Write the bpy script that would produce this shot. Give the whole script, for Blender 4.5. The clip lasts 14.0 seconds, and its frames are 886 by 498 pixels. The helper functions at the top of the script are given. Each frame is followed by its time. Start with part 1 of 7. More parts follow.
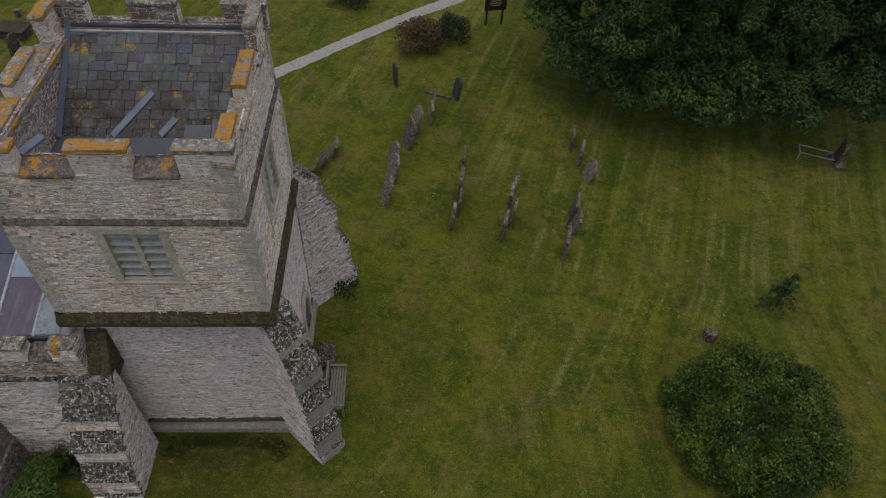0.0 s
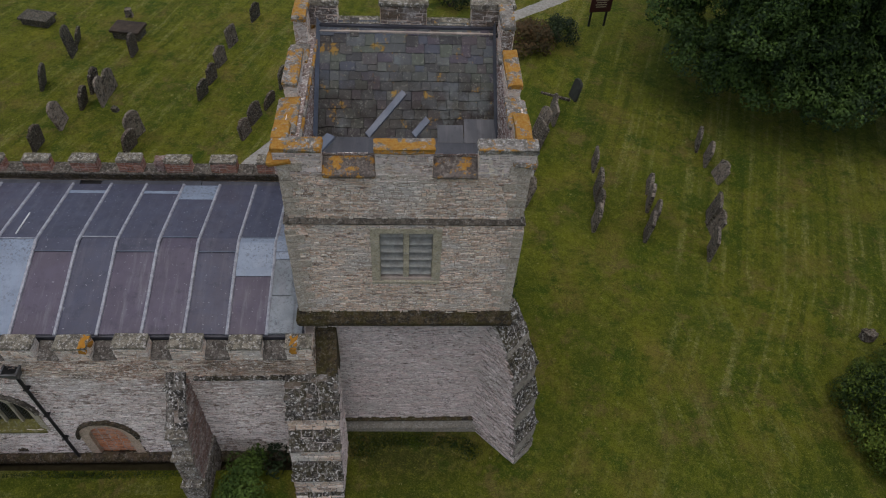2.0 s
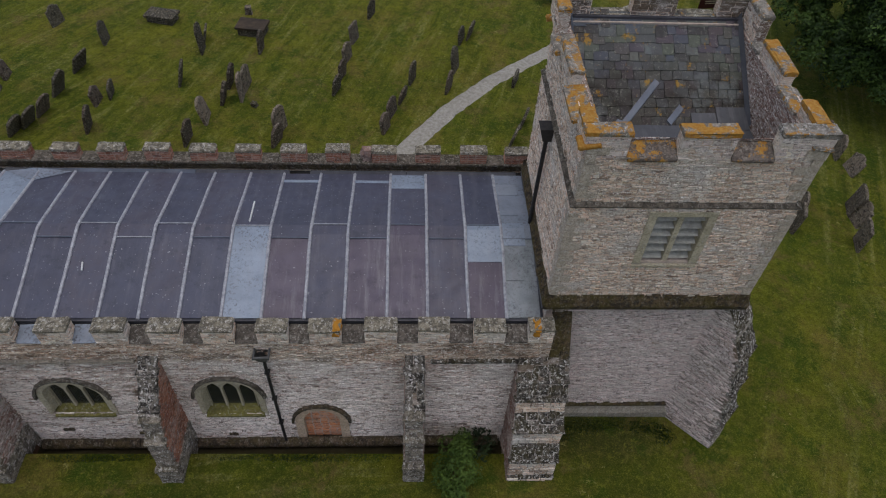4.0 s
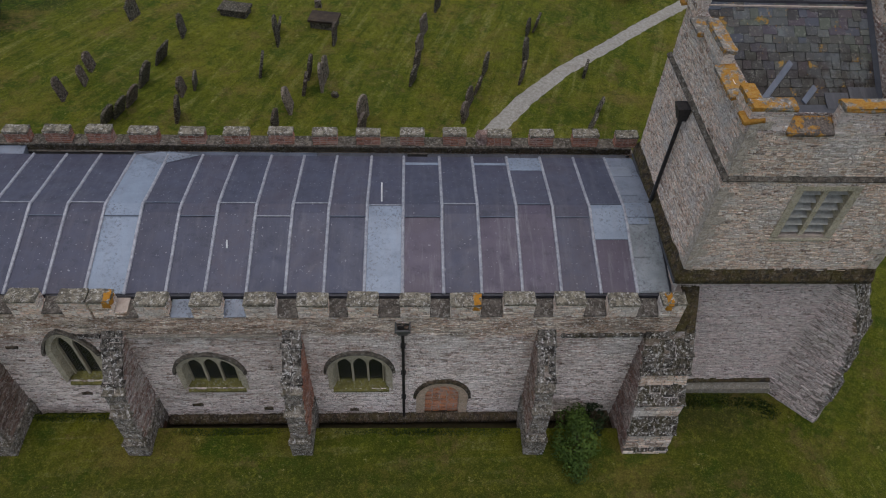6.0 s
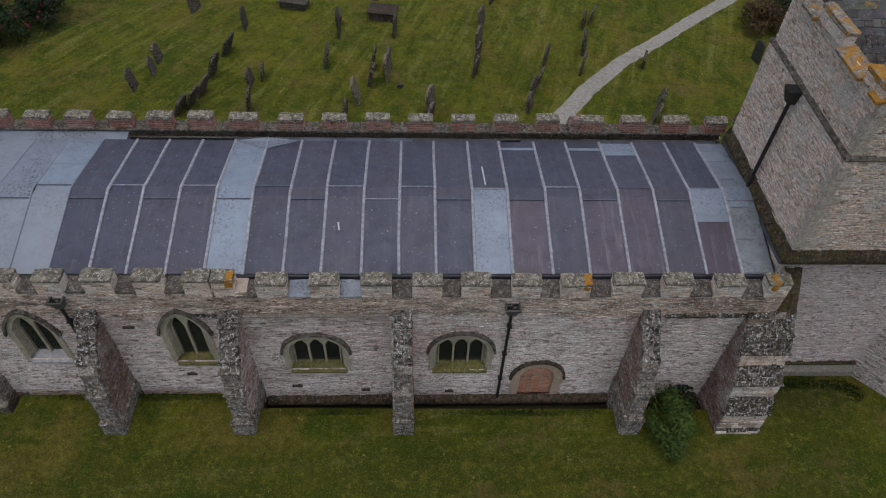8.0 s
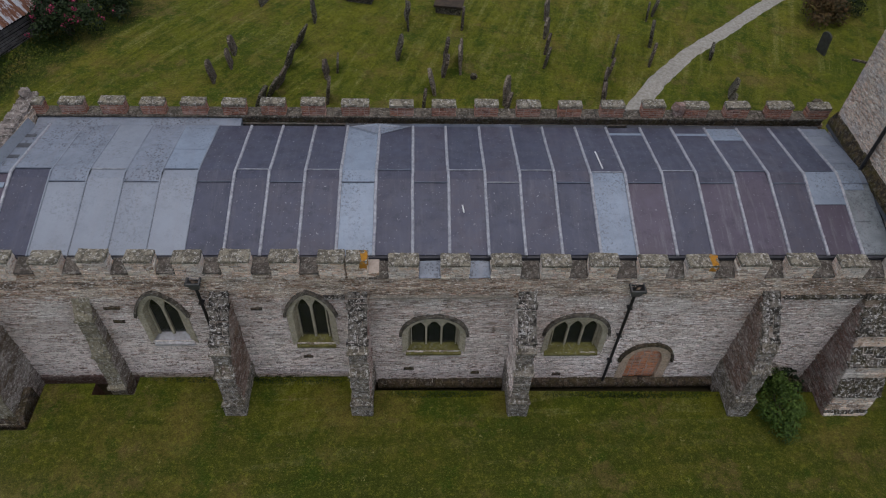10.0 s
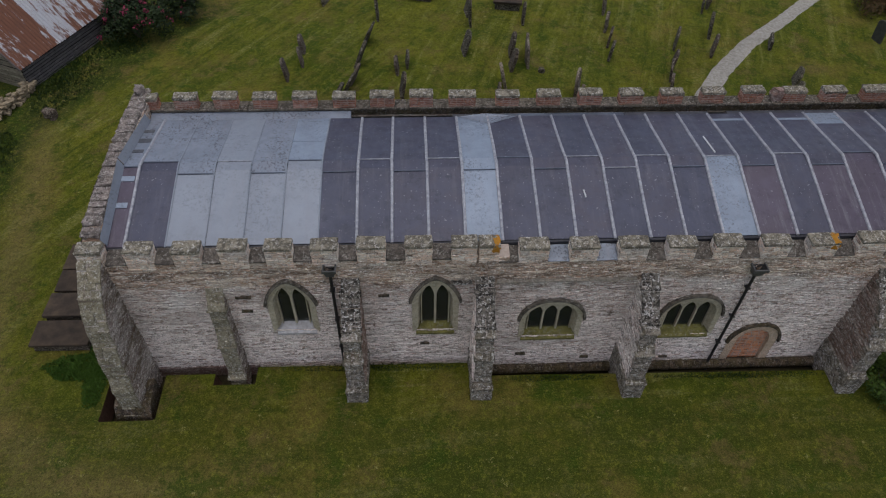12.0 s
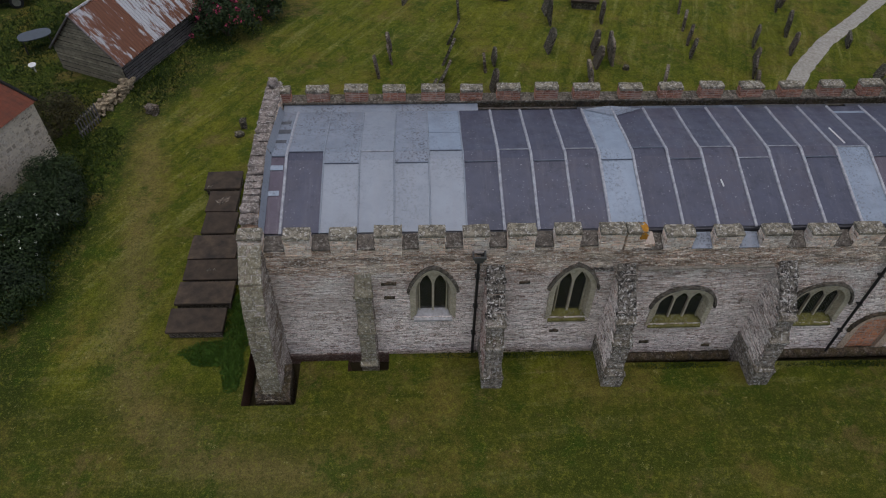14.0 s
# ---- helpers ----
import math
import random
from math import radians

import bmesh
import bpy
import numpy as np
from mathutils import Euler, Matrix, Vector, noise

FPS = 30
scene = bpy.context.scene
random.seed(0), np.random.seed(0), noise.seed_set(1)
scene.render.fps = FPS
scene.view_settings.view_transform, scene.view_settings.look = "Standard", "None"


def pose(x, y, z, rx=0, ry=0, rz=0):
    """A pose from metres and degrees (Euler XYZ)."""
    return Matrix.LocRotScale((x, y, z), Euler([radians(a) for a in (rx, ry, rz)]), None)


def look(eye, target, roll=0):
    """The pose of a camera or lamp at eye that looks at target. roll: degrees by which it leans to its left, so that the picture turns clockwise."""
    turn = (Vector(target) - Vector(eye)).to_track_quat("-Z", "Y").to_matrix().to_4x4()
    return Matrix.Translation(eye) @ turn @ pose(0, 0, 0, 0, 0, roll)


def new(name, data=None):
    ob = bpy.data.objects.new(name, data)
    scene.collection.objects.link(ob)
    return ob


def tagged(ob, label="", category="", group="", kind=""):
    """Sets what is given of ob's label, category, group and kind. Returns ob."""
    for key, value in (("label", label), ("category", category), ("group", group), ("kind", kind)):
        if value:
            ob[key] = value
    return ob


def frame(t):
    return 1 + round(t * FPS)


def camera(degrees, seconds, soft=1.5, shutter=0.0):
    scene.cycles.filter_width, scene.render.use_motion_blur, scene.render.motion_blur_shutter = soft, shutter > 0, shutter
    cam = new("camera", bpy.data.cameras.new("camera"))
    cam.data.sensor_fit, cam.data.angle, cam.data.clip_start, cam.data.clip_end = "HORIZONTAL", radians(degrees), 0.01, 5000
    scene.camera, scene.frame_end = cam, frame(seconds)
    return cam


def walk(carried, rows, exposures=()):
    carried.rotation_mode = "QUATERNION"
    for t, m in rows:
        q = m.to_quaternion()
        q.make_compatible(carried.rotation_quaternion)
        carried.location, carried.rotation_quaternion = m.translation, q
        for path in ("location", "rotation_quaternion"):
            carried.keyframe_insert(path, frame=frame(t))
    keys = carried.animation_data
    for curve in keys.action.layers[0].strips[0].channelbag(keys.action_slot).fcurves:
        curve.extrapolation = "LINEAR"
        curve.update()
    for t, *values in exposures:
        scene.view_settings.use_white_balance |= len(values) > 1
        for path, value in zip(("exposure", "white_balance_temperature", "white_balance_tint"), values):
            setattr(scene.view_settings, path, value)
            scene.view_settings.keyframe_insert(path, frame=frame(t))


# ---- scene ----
cam = camera(65.5, 14.0, soft=1.1)
PATH = [
    (0, (-1.176, 0.178, 18.876), (-1.08, 1.506, 17.383), 3.3),
    (0.5, (-2.096, 0.188, 18.814), (-1.992, 1.518, 17.323), 3.7),
    (1, (-3.473, 0.21, 18.766), (-3.364, 1.541, 17.277), 3.9),
    (1.5, (-5.084, 0.241, 18.724), (-4.977, 1.572, 17.235), 3.8),
    (2, (-6.778, 0.26, 18.693), (-6.673, 1.59, 17.203), 3.7),
    (2.5, (-8.444, 0.218, 18.664), (-8.342, 1.549, 17.174), 3.6),
    (3, (-9.981, 0.119, 18.6), (-9.879, 1.452, 17.112), 3.6),
    (3.5, (-11.333, 0.008, 18.554), (-11.233, 1.341, 17.066), 3.5),
    (6, (-15.82, -0.857, 18.481), (-15.729, 0.475, 16.992), 3.0),
    (6.5, (-16.491, -1.003, 18.46), (-16.404, 0.328, 16.97), 2.9),
    (7, (-17.137, -1.122, 18.453), (-17.053, 0.207, 16.961), 2.7),
    (7.5, (-17.817, -1.233, 18.415), (-17.735, 0.096, 16.923), 2.7),
    (10, (-21.714, -1.794, 18.15), (-21.642, -0.464, 16.659), 2.3),
    (10.5, (-22.56, -1.928, 18.11), (-22.49, -0.595, 16.621), 2.1),
    (11, (-23.441, -2.039, 18.09), (-23.363, -0.706, 16.601), 2.0),
    (11.5, (-24.275, -2.17, 18.06), (-24.191, -0.836, 16.573), 1.7),
    (12, (-25.121, -2.286, 18.034), (-25.041, -0.949, 16.549), 1.4),
    (12.5, (-26.031, -2.386, 18.029), (-25.955, -1.047, 16.545), 1.3),
    (13, (-26.933, -2.501, 18.005), (-26.86, -1.16, 16.524), 1.2),
    (13.5, (-27.872, -2.623, 17.991), (-27.804, -1.279, 16.512), 1.0),
    (14, (-28.858, -2.765, 17.972), (-28.793, -1.417, 16.496), 1.0),
]
EXPOSURE = [(0, 0.52), (14, 0.52)]
walk(cam, [(t, look(eye, target, roll)) for t, eye, target, roll in PATH], EXPOSURE)

# ---- daylight: an overcast evening sky ----
SUN_ELEVATION, SUN_TURN = 86.0, 180.0
world = bpy.data.worlds.new("overcast_sky")
scene.world = world
world.use_nodes = True
wn, wl = world.node_tree.nodes, world.node_tree.links
sky = wn.new("ShaderNodeTexSky")
sky.sky_type, sky.sun_disc = "NISHITA", False
sky.sun_elevation, sky.sun_rotation = radians(SUN_ELEVATION), radians(SUN_TURN)
sky.dust_density, sky.air_density = 3.0, 1.0
grey = wn.new("ShaderNodeHueSaturation")
grey.inputs["Saturation"].default_value = 0.62
wl.new(sky.outputs[0], grey.inputs["Color"])
wl.new(grey.outputs[0], wn["Background"].inputs["Color"])
wn["Background"].inputs["Strength"].default_value = 0.10
sun = new("sun", bpy.data.lights.new("sun", "SUN"))
sun.data.energy, sun.data.angle, sun.data.color = 0.22, radians(60), (1.0, 0.97, 0.94)
sun.matrix_world = pose(0, 0, 60, 90 - SUN_ELEVATION, 0, 180 - SUN_TURN)


# ---- materials ----
class Nodes:
    """A short hand for building one node material."""

    def __init__(self, name, rough=0.85, metal=0.0, spec=0.3):
        self.mat = bpy.data.materials.new(name)
        self.mat.use_nodes = True
        self.tree = self.mat.node_tree
        self.bsdf = self.tree.nodes["Principled BSDF"]
        self.bsdf.inputs["Roughness"].default_value = rough
        self.bsdf.inputs["Metallic"].default_value = metal
        self.bsdf.inputs["Specular IOR Level"].default_value = spec
        self.where = self.node("ShaderNodeNewGeometry").outputs["Position"]

    def node(self, kind):
        return self.tree.nodes.new(kind)

    def link(self, a, b):
        self.tree.links.new(a, b)

    def put(self, value, socket):
        if isinstance(value, bpy.types.NodeSocket):
            self.link(value, socket)
        elif isinstance(value, (tuple, list)) and len(value) == 3 and socket.type == "RGBA":
            socket.default_value = (*value, 1)
        else:
            socket.default_value = value

    def mapped(self, scale=(1, 1, 1), turn=0.0, shift=(0, 0, 0)):
        m = self.node("ShaderNodeMapping")
        self.link(self.where, m.inputs["Vector"])
        m.inputs["Scale"].default_value, m.inputs["Location"].default_value = scale, shift
        m.inputs["Rotation"].default_value = (0, 0, radians(turn))
        return m.outputs[0]

    def grain(self, turn, across, along):
        """Coordinates drawn out along a direction on the ground."""
        m = self.node("ShaderNodeMapping")
        self.link(self.mapped((1, 1, 1), -turn), m.inputs["Vector"])
        m.inputs["Scale"].default_value = (along, across, 1)
        return m.outputs[0]

    def noise(self, scale, detail=4.0, rough=0.55, at=None, warp=0.0):
        n = self.node("ShaderNodeTexNoise")
        self.link(at or self.where, n.inputs["Vector"])
        n.inputs["Scale"].default_value, n.inputs["Detail"].default_value = scale, detail
        n.inputs["Roughness"].default_value, n.inputs["Distortion"].default_value = rough, warp
        return n.outputs["Fac"]

    def ramp(self, value, *stops):
        """Stops of (place, colour or number)."""
        r = self.node("ShaderNodeValToRGB")
        self.link(value, r.inputs["Fac"])
        while len(r.color_ramp.elements) < len(stops):
            r.color_ramp.elements.new(0.5)
        for e, (place, c) in zip(r.color_ramp.elements, stops):
            e.position, e.color = place, (*c, 1) if isinstance(c, tuple) else (c, c, c, 1)
        return r.outputs["Color"]

    def mix(self, fac, a, b, how="MIX"):
        m = self.node("ShaderNodeMix")
        m.data_type, m.blend_type = "RGBA", how
        self.put(fac, m.inputs[0])
        self.put(a, m.inputs[6])
        self.put(b, m.inputs[7])
        return m.outputs[2]

    def sum(self, how, a, b=0.0):
        m = self.node("ShaderNodeMath")
        m.operation = how
        self.put(a, m.inputs[0])
        self.put(b, m.inputs[1])
        return m.outputs[0]

    def axis(self, n):
        s = self.node("ShaderNodeSeparateXYZ")
        self.link(self.where, s.inputs[0])
        return s.outputs[n]

    def between(self, value, a, b):
        """0 at a, 1 at b, smooth."""
        m = self.node("ShaderNodeMapRange")
        m.interpolation_type = "SMOOTHSTEP"
        self.put(value, m.inputs["Value"])
        m.inputs["From Min"].default_value, m.inputs["From Max"].default_value = a, b
        return m.outputs["Result"]

    def sqrt_of(self, a, b):
        return self.sum("SQRT", self.sum("ADD", self.sum("MULTIPLY", a, a), self.sum("MULTIPLY", b, b)))

    def island(self):
        return self.node("ShaderNodeNewGeometry").outputs["Random Per Island"]

    def each(self):
        return self.node("ShaderNodeObjectInfo").outputs["Random"]

    def bump(self, height, strength=0.3, far=0.02):
        b = self.node("ShaderNodeBump")
        b.inputs["Strength"].default_value, b.inputs["Distance"].default_value = strength, far
        self.link(height, b.inputs["Height"])
        self.link(b.outputs[0], self.bsdf.inputs["Normal"])

    def done(self, colour, rough=None):
        self.put(colour, self.bsdf.inputs["Base Color"])
        if rough is not None:
            self.put(rough, self.bsdf.inputs["Roughness"])
        return self.mat


def rubble_material(name, tones, white=None, lichen=0.35, dark=0.5, pale=0.6, gaps=0.43, moss=0.0, bare=0.0):
    """Thin-bedded rubble: a tone for each stone, lichen, soot and damp."""
    n = Nodes(name, 0.92, 0, 0.2)
    pick = n.sum("FRACT", n.sum("ADD", n.island(), n.each()))
    tone = n.ramp(pick, *[(i / max(1, len(tones) - 1), c) for i, c in enumerate(tones)])
    # no two stones weather alike
    other = n.sum("FRACT", n.sum("MULTIPLY", pick, 7.31))
    tone = n.mix(0.7, tone, n.ramp(other, (0.0, (0.45, 0.42, 0.39)), (0.2, (0.94, 0.92, 0.90)), (1.0, (1.0, 1.0, 1.0))), "MULTIPLY")
    # weathered hollows and pale crusts, finer than the stones
    tone = n.mix(n.ramp(n.noise(13, 6, 0.8), (0.34, 0.85), (0.42, 0.0)), tone, (0.07, 0.053, 0.040))
    tone = n.mix(n.ramp(n.noise(10, 6, 0.8, n.mapped((1, 1, 1.6), 0, (3, 9, 4))), (0.52, 0.0), (0.58, lichen)), tone, (0.70, 0.655, 0.605))
    # broad damp stains and pale runs
    tone = n.mix(n.ramp(n.noise(1.0, 5, 0.7, n.mapped((0.9, 0.9, 2.6))), (0.36, dark), (0.48, 0.0)), tone, (0.115, 0.082, 0.058))
    tone = n.mix(n.ramp(n.noise(1.0, 5, 0.7, n.mapped((0.8, 0.8, 1.4), 0, (5, 3, 8))), (0.50, 0.0), (0.62, pale)), tone, (0.63, 0.57, 0.52))
    if white:
        z0, z1, amount = white
        reach = n.between(n.axis(2), z1, z0)
        flake = n.ramp(n.noise(0.55, 7, 0.78), (0.34, 0.4), (0.44, 1.0))
        worn = n.ramp(n.noise(1.0, 5, 0.75, n.mapped((4.0, 4.0, 16.0))), (0.375, 0.0), (0.44, 1.0))
        flake = n.sum("MULTIPLY", flake, worn)
        lost = n.ramp(other, (0.2, 0.1), (0.34, 1.0))
        tone = n.mix(n.sum("MULTIPLY", n.sum("MULTIPLY", reach, n.sum("MULTIPLY", flake, lost)), amount), tone, n.mix(other, (1.0, 0.90, 0.86), (0.88, 0.76, 0.71)))
        # long beds that stand out pale, and others that have weathered back
        bed = n.noise(1.0, 5, 0.72, n.mapped((1.3, 1.3, 19.0), 0, (5, 2, 1)))
        tone = n.mix(n.ramp(bed, (0.36, 0.85), (0.425, 0.0)), tone, (0.095, 0.071, 0.055))
        tone = n.mix(n.ramp(bed, (0.51, 0.0), (0.58, 0.85)), tone, (1.0, 0.94, 0.89))
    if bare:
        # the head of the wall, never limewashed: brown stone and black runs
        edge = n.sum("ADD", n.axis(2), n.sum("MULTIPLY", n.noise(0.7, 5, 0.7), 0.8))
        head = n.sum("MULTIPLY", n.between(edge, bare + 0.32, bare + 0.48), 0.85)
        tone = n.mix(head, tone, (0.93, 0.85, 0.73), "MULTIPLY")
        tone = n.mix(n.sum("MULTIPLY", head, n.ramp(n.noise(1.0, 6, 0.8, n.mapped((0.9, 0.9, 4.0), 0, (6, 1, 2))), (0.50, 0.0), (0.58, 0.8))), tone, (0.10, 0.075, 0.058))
    # long dark runs of damp and rusty washes
    tone = n.mix(n.ramp(n.noise(1.0, 6, 0.75, n.mapped((1.7, 1.7, 0.55), 0, (1, 8, 5))), (0.58, 0.0), (0.70, 0.7 * dark)), tone, (0.085, 0.063, 0.046))
    # open joints and flaked faces, smaller than a stone
    tone = n.mix(n.ramp(n.noise(1.0, 4, 0.8, n.mapped((8.0, 8.0, 26.0), 0, (7, 4, 9))), (0.37, 0.8), (0.44, 0.0)), tone, (0.12, 0.088, 0.066))
    tone = n.mix(n.ramp(n.noise(1.0, 4, 0.8, n.mapped((9.0, 9.0, 22.0), 0, (1, 3, 6))), (0.545, 0.0), (0.61, 0.95 * lichen)), tone, (0.96, 0.90, 0.84))
    # gaps and broken edges along the beds
    tone = n.mix(n.ramp(n.noise(1.0, 5, 0.75, n.mapped((4.5, 4.5, 19.0), 0, (2, 6, 3))), (gaps - 0.08, 0.85), (gaps, 0.0)), tone, (0.095, 0.068, 0.05))
    tone = n.mix(n.ramp(n.noise(1.0, 6, 0.75, n.mapped((0.7, 0.7, 1.8), 0, (9, 2, 7))), (0.60, 0.0), (0.72, 0.5)), tone, (0.36, 0.24, 0.15))
    if moss:
        # ragged patches of brown moss
        patch = n.noise(1.0, 7, 0.78, n.mapped((0.5, 0.5, 1.5), 0, (4, 7, 2)))
        tone = n.mix(n.ramp(patch, (0.50, 0.0), (0.575, moss)), tone, (0.115, 0.078, 0.042))
    n.bump(n.noise(18, 6, 0.8), 0.8, 0.035)
    return n.done(tone)


def dressed_material(name, base, other, lichen=(0.55, 0.53, 0.48), amount=0.6, gold=0.0, moss=0.0, black=0.5):
    """Cut stone with crusts of pale, golden and black lichen."""
    n = Nodes(name, 0.9, 0, 0.2)
    tone = n.mix(n.noise(1.7, 4, 0.6), base, other)
    tone = n.mix(n.ramp(n.noise(5.8, 6, 0.78), (0.46, 0.0), (0.54, black)), tone, (0.030, 0.026, 0.022))
    if moss:
        tone = n.mix(n.ramp(n.noise(3.1, 5, 0.7, n.mapped((1, 1, 1), 0, (2, 5, 1))), (0.46, 0.0), (0.56, moss)), tone, (0.075, 0.060, 0.018))
    tone = n.mix(n.ramp(n.noise(11.5, 6, 0.8, n.mapped((1, 1, 1), 0, (8, 1, 3))), (0.54, 0.0), (0.585, amount)), tone, lichen)
    tone = n.mix(n.ramp(n.noise(24, 4, 0.8), (0.40, 0.5), (0.50, 0.0)), tone, tuple(0.3 * c for c in base))
    if gold:
        place = n.mapped((1, 1, 1), 0, (13.7, 4.1, 2.2))
        crust = n.sum("ADD", n.noise(3.6, 6, 0.75, place), n.sum("MULTIPLY", n.each(), 0.20))
        crust = n.ramp(crust, (0.69 - 0.12 * gold, 0.0), (0.73 - 0.12 * gold, 1.0))
        tone = n.mix(crust, tone, n.mix(n.ramp(n.noise(14, 6, 0.8), (0.4, 0.0), (0.62, 1.0)), (0.36, 0.155, 0.02), (0.46, 0.27, 0.07)))
    n.bump(n.noise(16, 6, 0.8), 0.8, 0.04)
    return n.done(tone)


def grass_material(name="mown_grass", blades=False):
    n = Nodes(name, 0.95, 0, 0.12)
    green, olive, straw = (0.088, 0.114, 0.009), (0.160, 0.160, 0.014), (0.25, 0.22, 0.06)
    tone = n.mix(n.ramp(n.noise(0.22, 5, 0.65), (0.36, 0.0), (0.62, 1.0)), green, olive)
    tone = n.mix(n.ramp(n.noise(1.1, 5, 0.7), (0.42, 0.0), (0.70, 0.7)), tone, (0.056, 0.074, 0.012))
    # mown streaks: across the east lawn, between the graves, and along the south side
    ex, ey = n.sum("ADD", n.axis(0), 6.0), n.sum("SUBTRACT", n.axis(1), 17.0)
    far = n.sqrt_of(ex, ey)
    swathe = n.between(n.noise(0.16, 2, 0.5, n.mapped((1, 1, 1), 0, (3, 17, 0))), 0.47, 0.53)
    straight = n.mix(swathe, n.noise(1.0, 5, 0.6, n.grain(62, 2.4, 0.07), 0.2), n.noise(1.0, 5, 0.6, n.grain(94, 2.4, 0.07), 0.2))
    upper = n.noise(1.0, 5, 0.6, n.grain(70, 2.1, 0.06), 0.25)
    east = n.mix(n.between(far, 7.0, 11.0), (0.49, 0.49, 0.49), n.mix(n.between(n.axis(1), 17.0, 14.5), upper, straight))
    north = n.mix(n.between(n.axis(0), -22, -28), n.noise(1.0, 5, 0.65, n.grain(72, 2.2, 0.26), 0.5), n.noise(1.0, 5, 0.65, n.grain(57, 2.4, 0.2), 0.5))
    south = n.noise(1.0, 5, 0.65, n.grain(3, 2.0, 0.2), 0.5)
    streak = n.mix(n.between(n.axis(0), -6, -2), north, east)
    streak = n.mix(n.between(n.axis(1), 9.5, 8.0), streak, n.mix(n.between(n.axis(0), -4, -7), east, south))
    held = n.ramp(n.noise(0.28, 3, 0.5, n.mapped((1, 1, 1), 0, (31, 7, 0))), (0.36, 0.25), (0.56, 1.0))
    tone = n.mix(n.sum("MULTIPLY", n.ramp(streak, (0.52, 0.0), (0.68, 0.4)), held), tone, straw)
    # rows of dry cuttings left by the mower
    rows = n.sum("MULTIPLY", n.ramp(streak, (0.545, 0.0), (0.575, 1.0)), n.ramp(n.noise(9.0, 5, 0.85), (0.49, 0.0), (0.58, 0.55)))
    tone = n.mix(n.sum("MULTIPLY", rows, held), tone, (0.36, 0.34, 0.14))
    tone = n.mix(n.ramp(streak, (0.36, 0.7), (0.47, 0.0)), tone, (0.042, 0.066, 0.006))
    # lush dark grass by the cottage garden
    bend = n.sum("MULTIPLY", n.sum("MAXIMUM", n.sum("SUBTRACT", n.axis(1), 20.3), 0.0), 0.6)
    lush = n.between(n.sum("ADD", n.sum("SUBTRACT", n.axis(0), bend), n.sum("MULTIPLY", n.noise(0.9, 6, 0.75), 1.6)), -38.8, -39.8)
    tone = n.mix(n.sum("MULTIPLY", lush, 0.95), tone, n.mix(n.noise(2.2, 6, 0.8), (0.014, 0.026, 0.004), (0.044, 0.070, 0.010)))
    # coarse grass south of the church, with a falloff of light painted in
    south_falloff = n.sum("MULTIPLY", n.between(n.sum("ADD", n.axis(1), n.sum("MULTIPLY", n.noise(0.5, 5, 0.7), 3.0)), 10.6, 8.6), n.between(n.axis(0), -3.5, -6.5))
    tone = n.mix(n.sum("MULTIPLY", south_falloff, 0.58), tone, (0.050, 0.058, 0.010))
    # weedy ground at the tower's foot, with the nook's shade painted in
    wx, wy = n.sum("MULTIPLY", n.sum("ADD", n.axis(0), 6.7), 0.62), n.sum("SUBTRACT", n.axis(1), 9.5)
    weed_shade = n.sum("ADD", n.sum("SQRT", n.sum("ADD", n.sum("MULTIPLY", wx, wx), n.sum("MULTIPLY", wy, wy))), n.sum("MULTIPLY", n.noise(2.5, 6, 0.8), 1.2))
    tone = n.mix(n.sum("MULTIPLY", n.between(weed_shade, 2.1, 1.3), 0.7), tone, n.mix(n.noise(8, 6, 0.8), (0.020, 0.022, 0.008), (0.075, 0.070, 0.025)))
    # worn and dry patches
    tone = n.mix(n.ramp(n.noise(0.45, 6, 0.7), (0.51, 0.0), (0.66, 0.75)), tone, (0.185, 0.140, 0.034))
    # a worn track that comes down past the tombs and turns round the corner
    x, y = n.axis(0), n.axis(1)
    up = n.sum("ABSOLUTE", n.sum("SUBTRACT", n.sum("ADD", x, 38.2), n.sum("MULTIPLY", n.sum("SUBTRACT", y, 11.0), -0.17)))
    rx, ry = n.sum("ADD", x, 32.5), n.sum("SUBTRACT", y, 11.0)
    turn = n.sum("ABSOLUTE", n.sum("SUBTRACT", n.sum("SQRT", n.sum("ADD", n.sum("MULTIPLY", rx, rx), n.sum("MULTIPLY", ry, ry))), 5.7))
    off = n.mix(n.between(y, 11.0, 10.9), up, turn)
    lane = n.sum("ADD", off, n.sum("MULTIPLY", n.noise(1.6, 6, 0.8), 1.8))
    here = n.sum("MULTIPLY", n.between(x, -28.0, -33.5), n.between(y, 24.0, 18.0))
    tone = n.mix(n.sum("MULTIPLY", n.between(lane, 2.1, 0.7), n.sum("MULTIPLY", here, 0.62)), tone, (0.215, 0.160, 0.065))
    # patches of moss and of lusher growth, a step or two across
    tone = n.mix(n.ramp(n.noise(0.75, 6, 0.75, n.mapped((1, 1, 1), 0, (19, 5, 0))), (0.53, 0.0), (0.62, 0.75)), tone, (0.038, 0.076, 0.006))
    tone = n.mix(n.ramp(n.noise(0.6, 6, 0.75, n.mapped((1, 1, 1), 0, (2, 23, 0))), (0.56, 0.0), (0.64, 0.65)), tone, (0.17, 0.12, 0.046))
    # thatch and single blades
    clump = n.noise(5.5, 6, 0.82)
    tone = n.mix(n.ramp(clump, (0.38, 0.45), (0.49, 0.0)), tone, (0.034, 0.048, 0.005))
    tone = n.mix(n.ramp(clump, (0.53, 0.0), (0.63, 0.55)), tone, (0.215, 0.215, 0.026))
    mid = n.noise(2.0, 5, 0.75, n.mapped((1, 1, 1), 0, (6, 2, 0)))
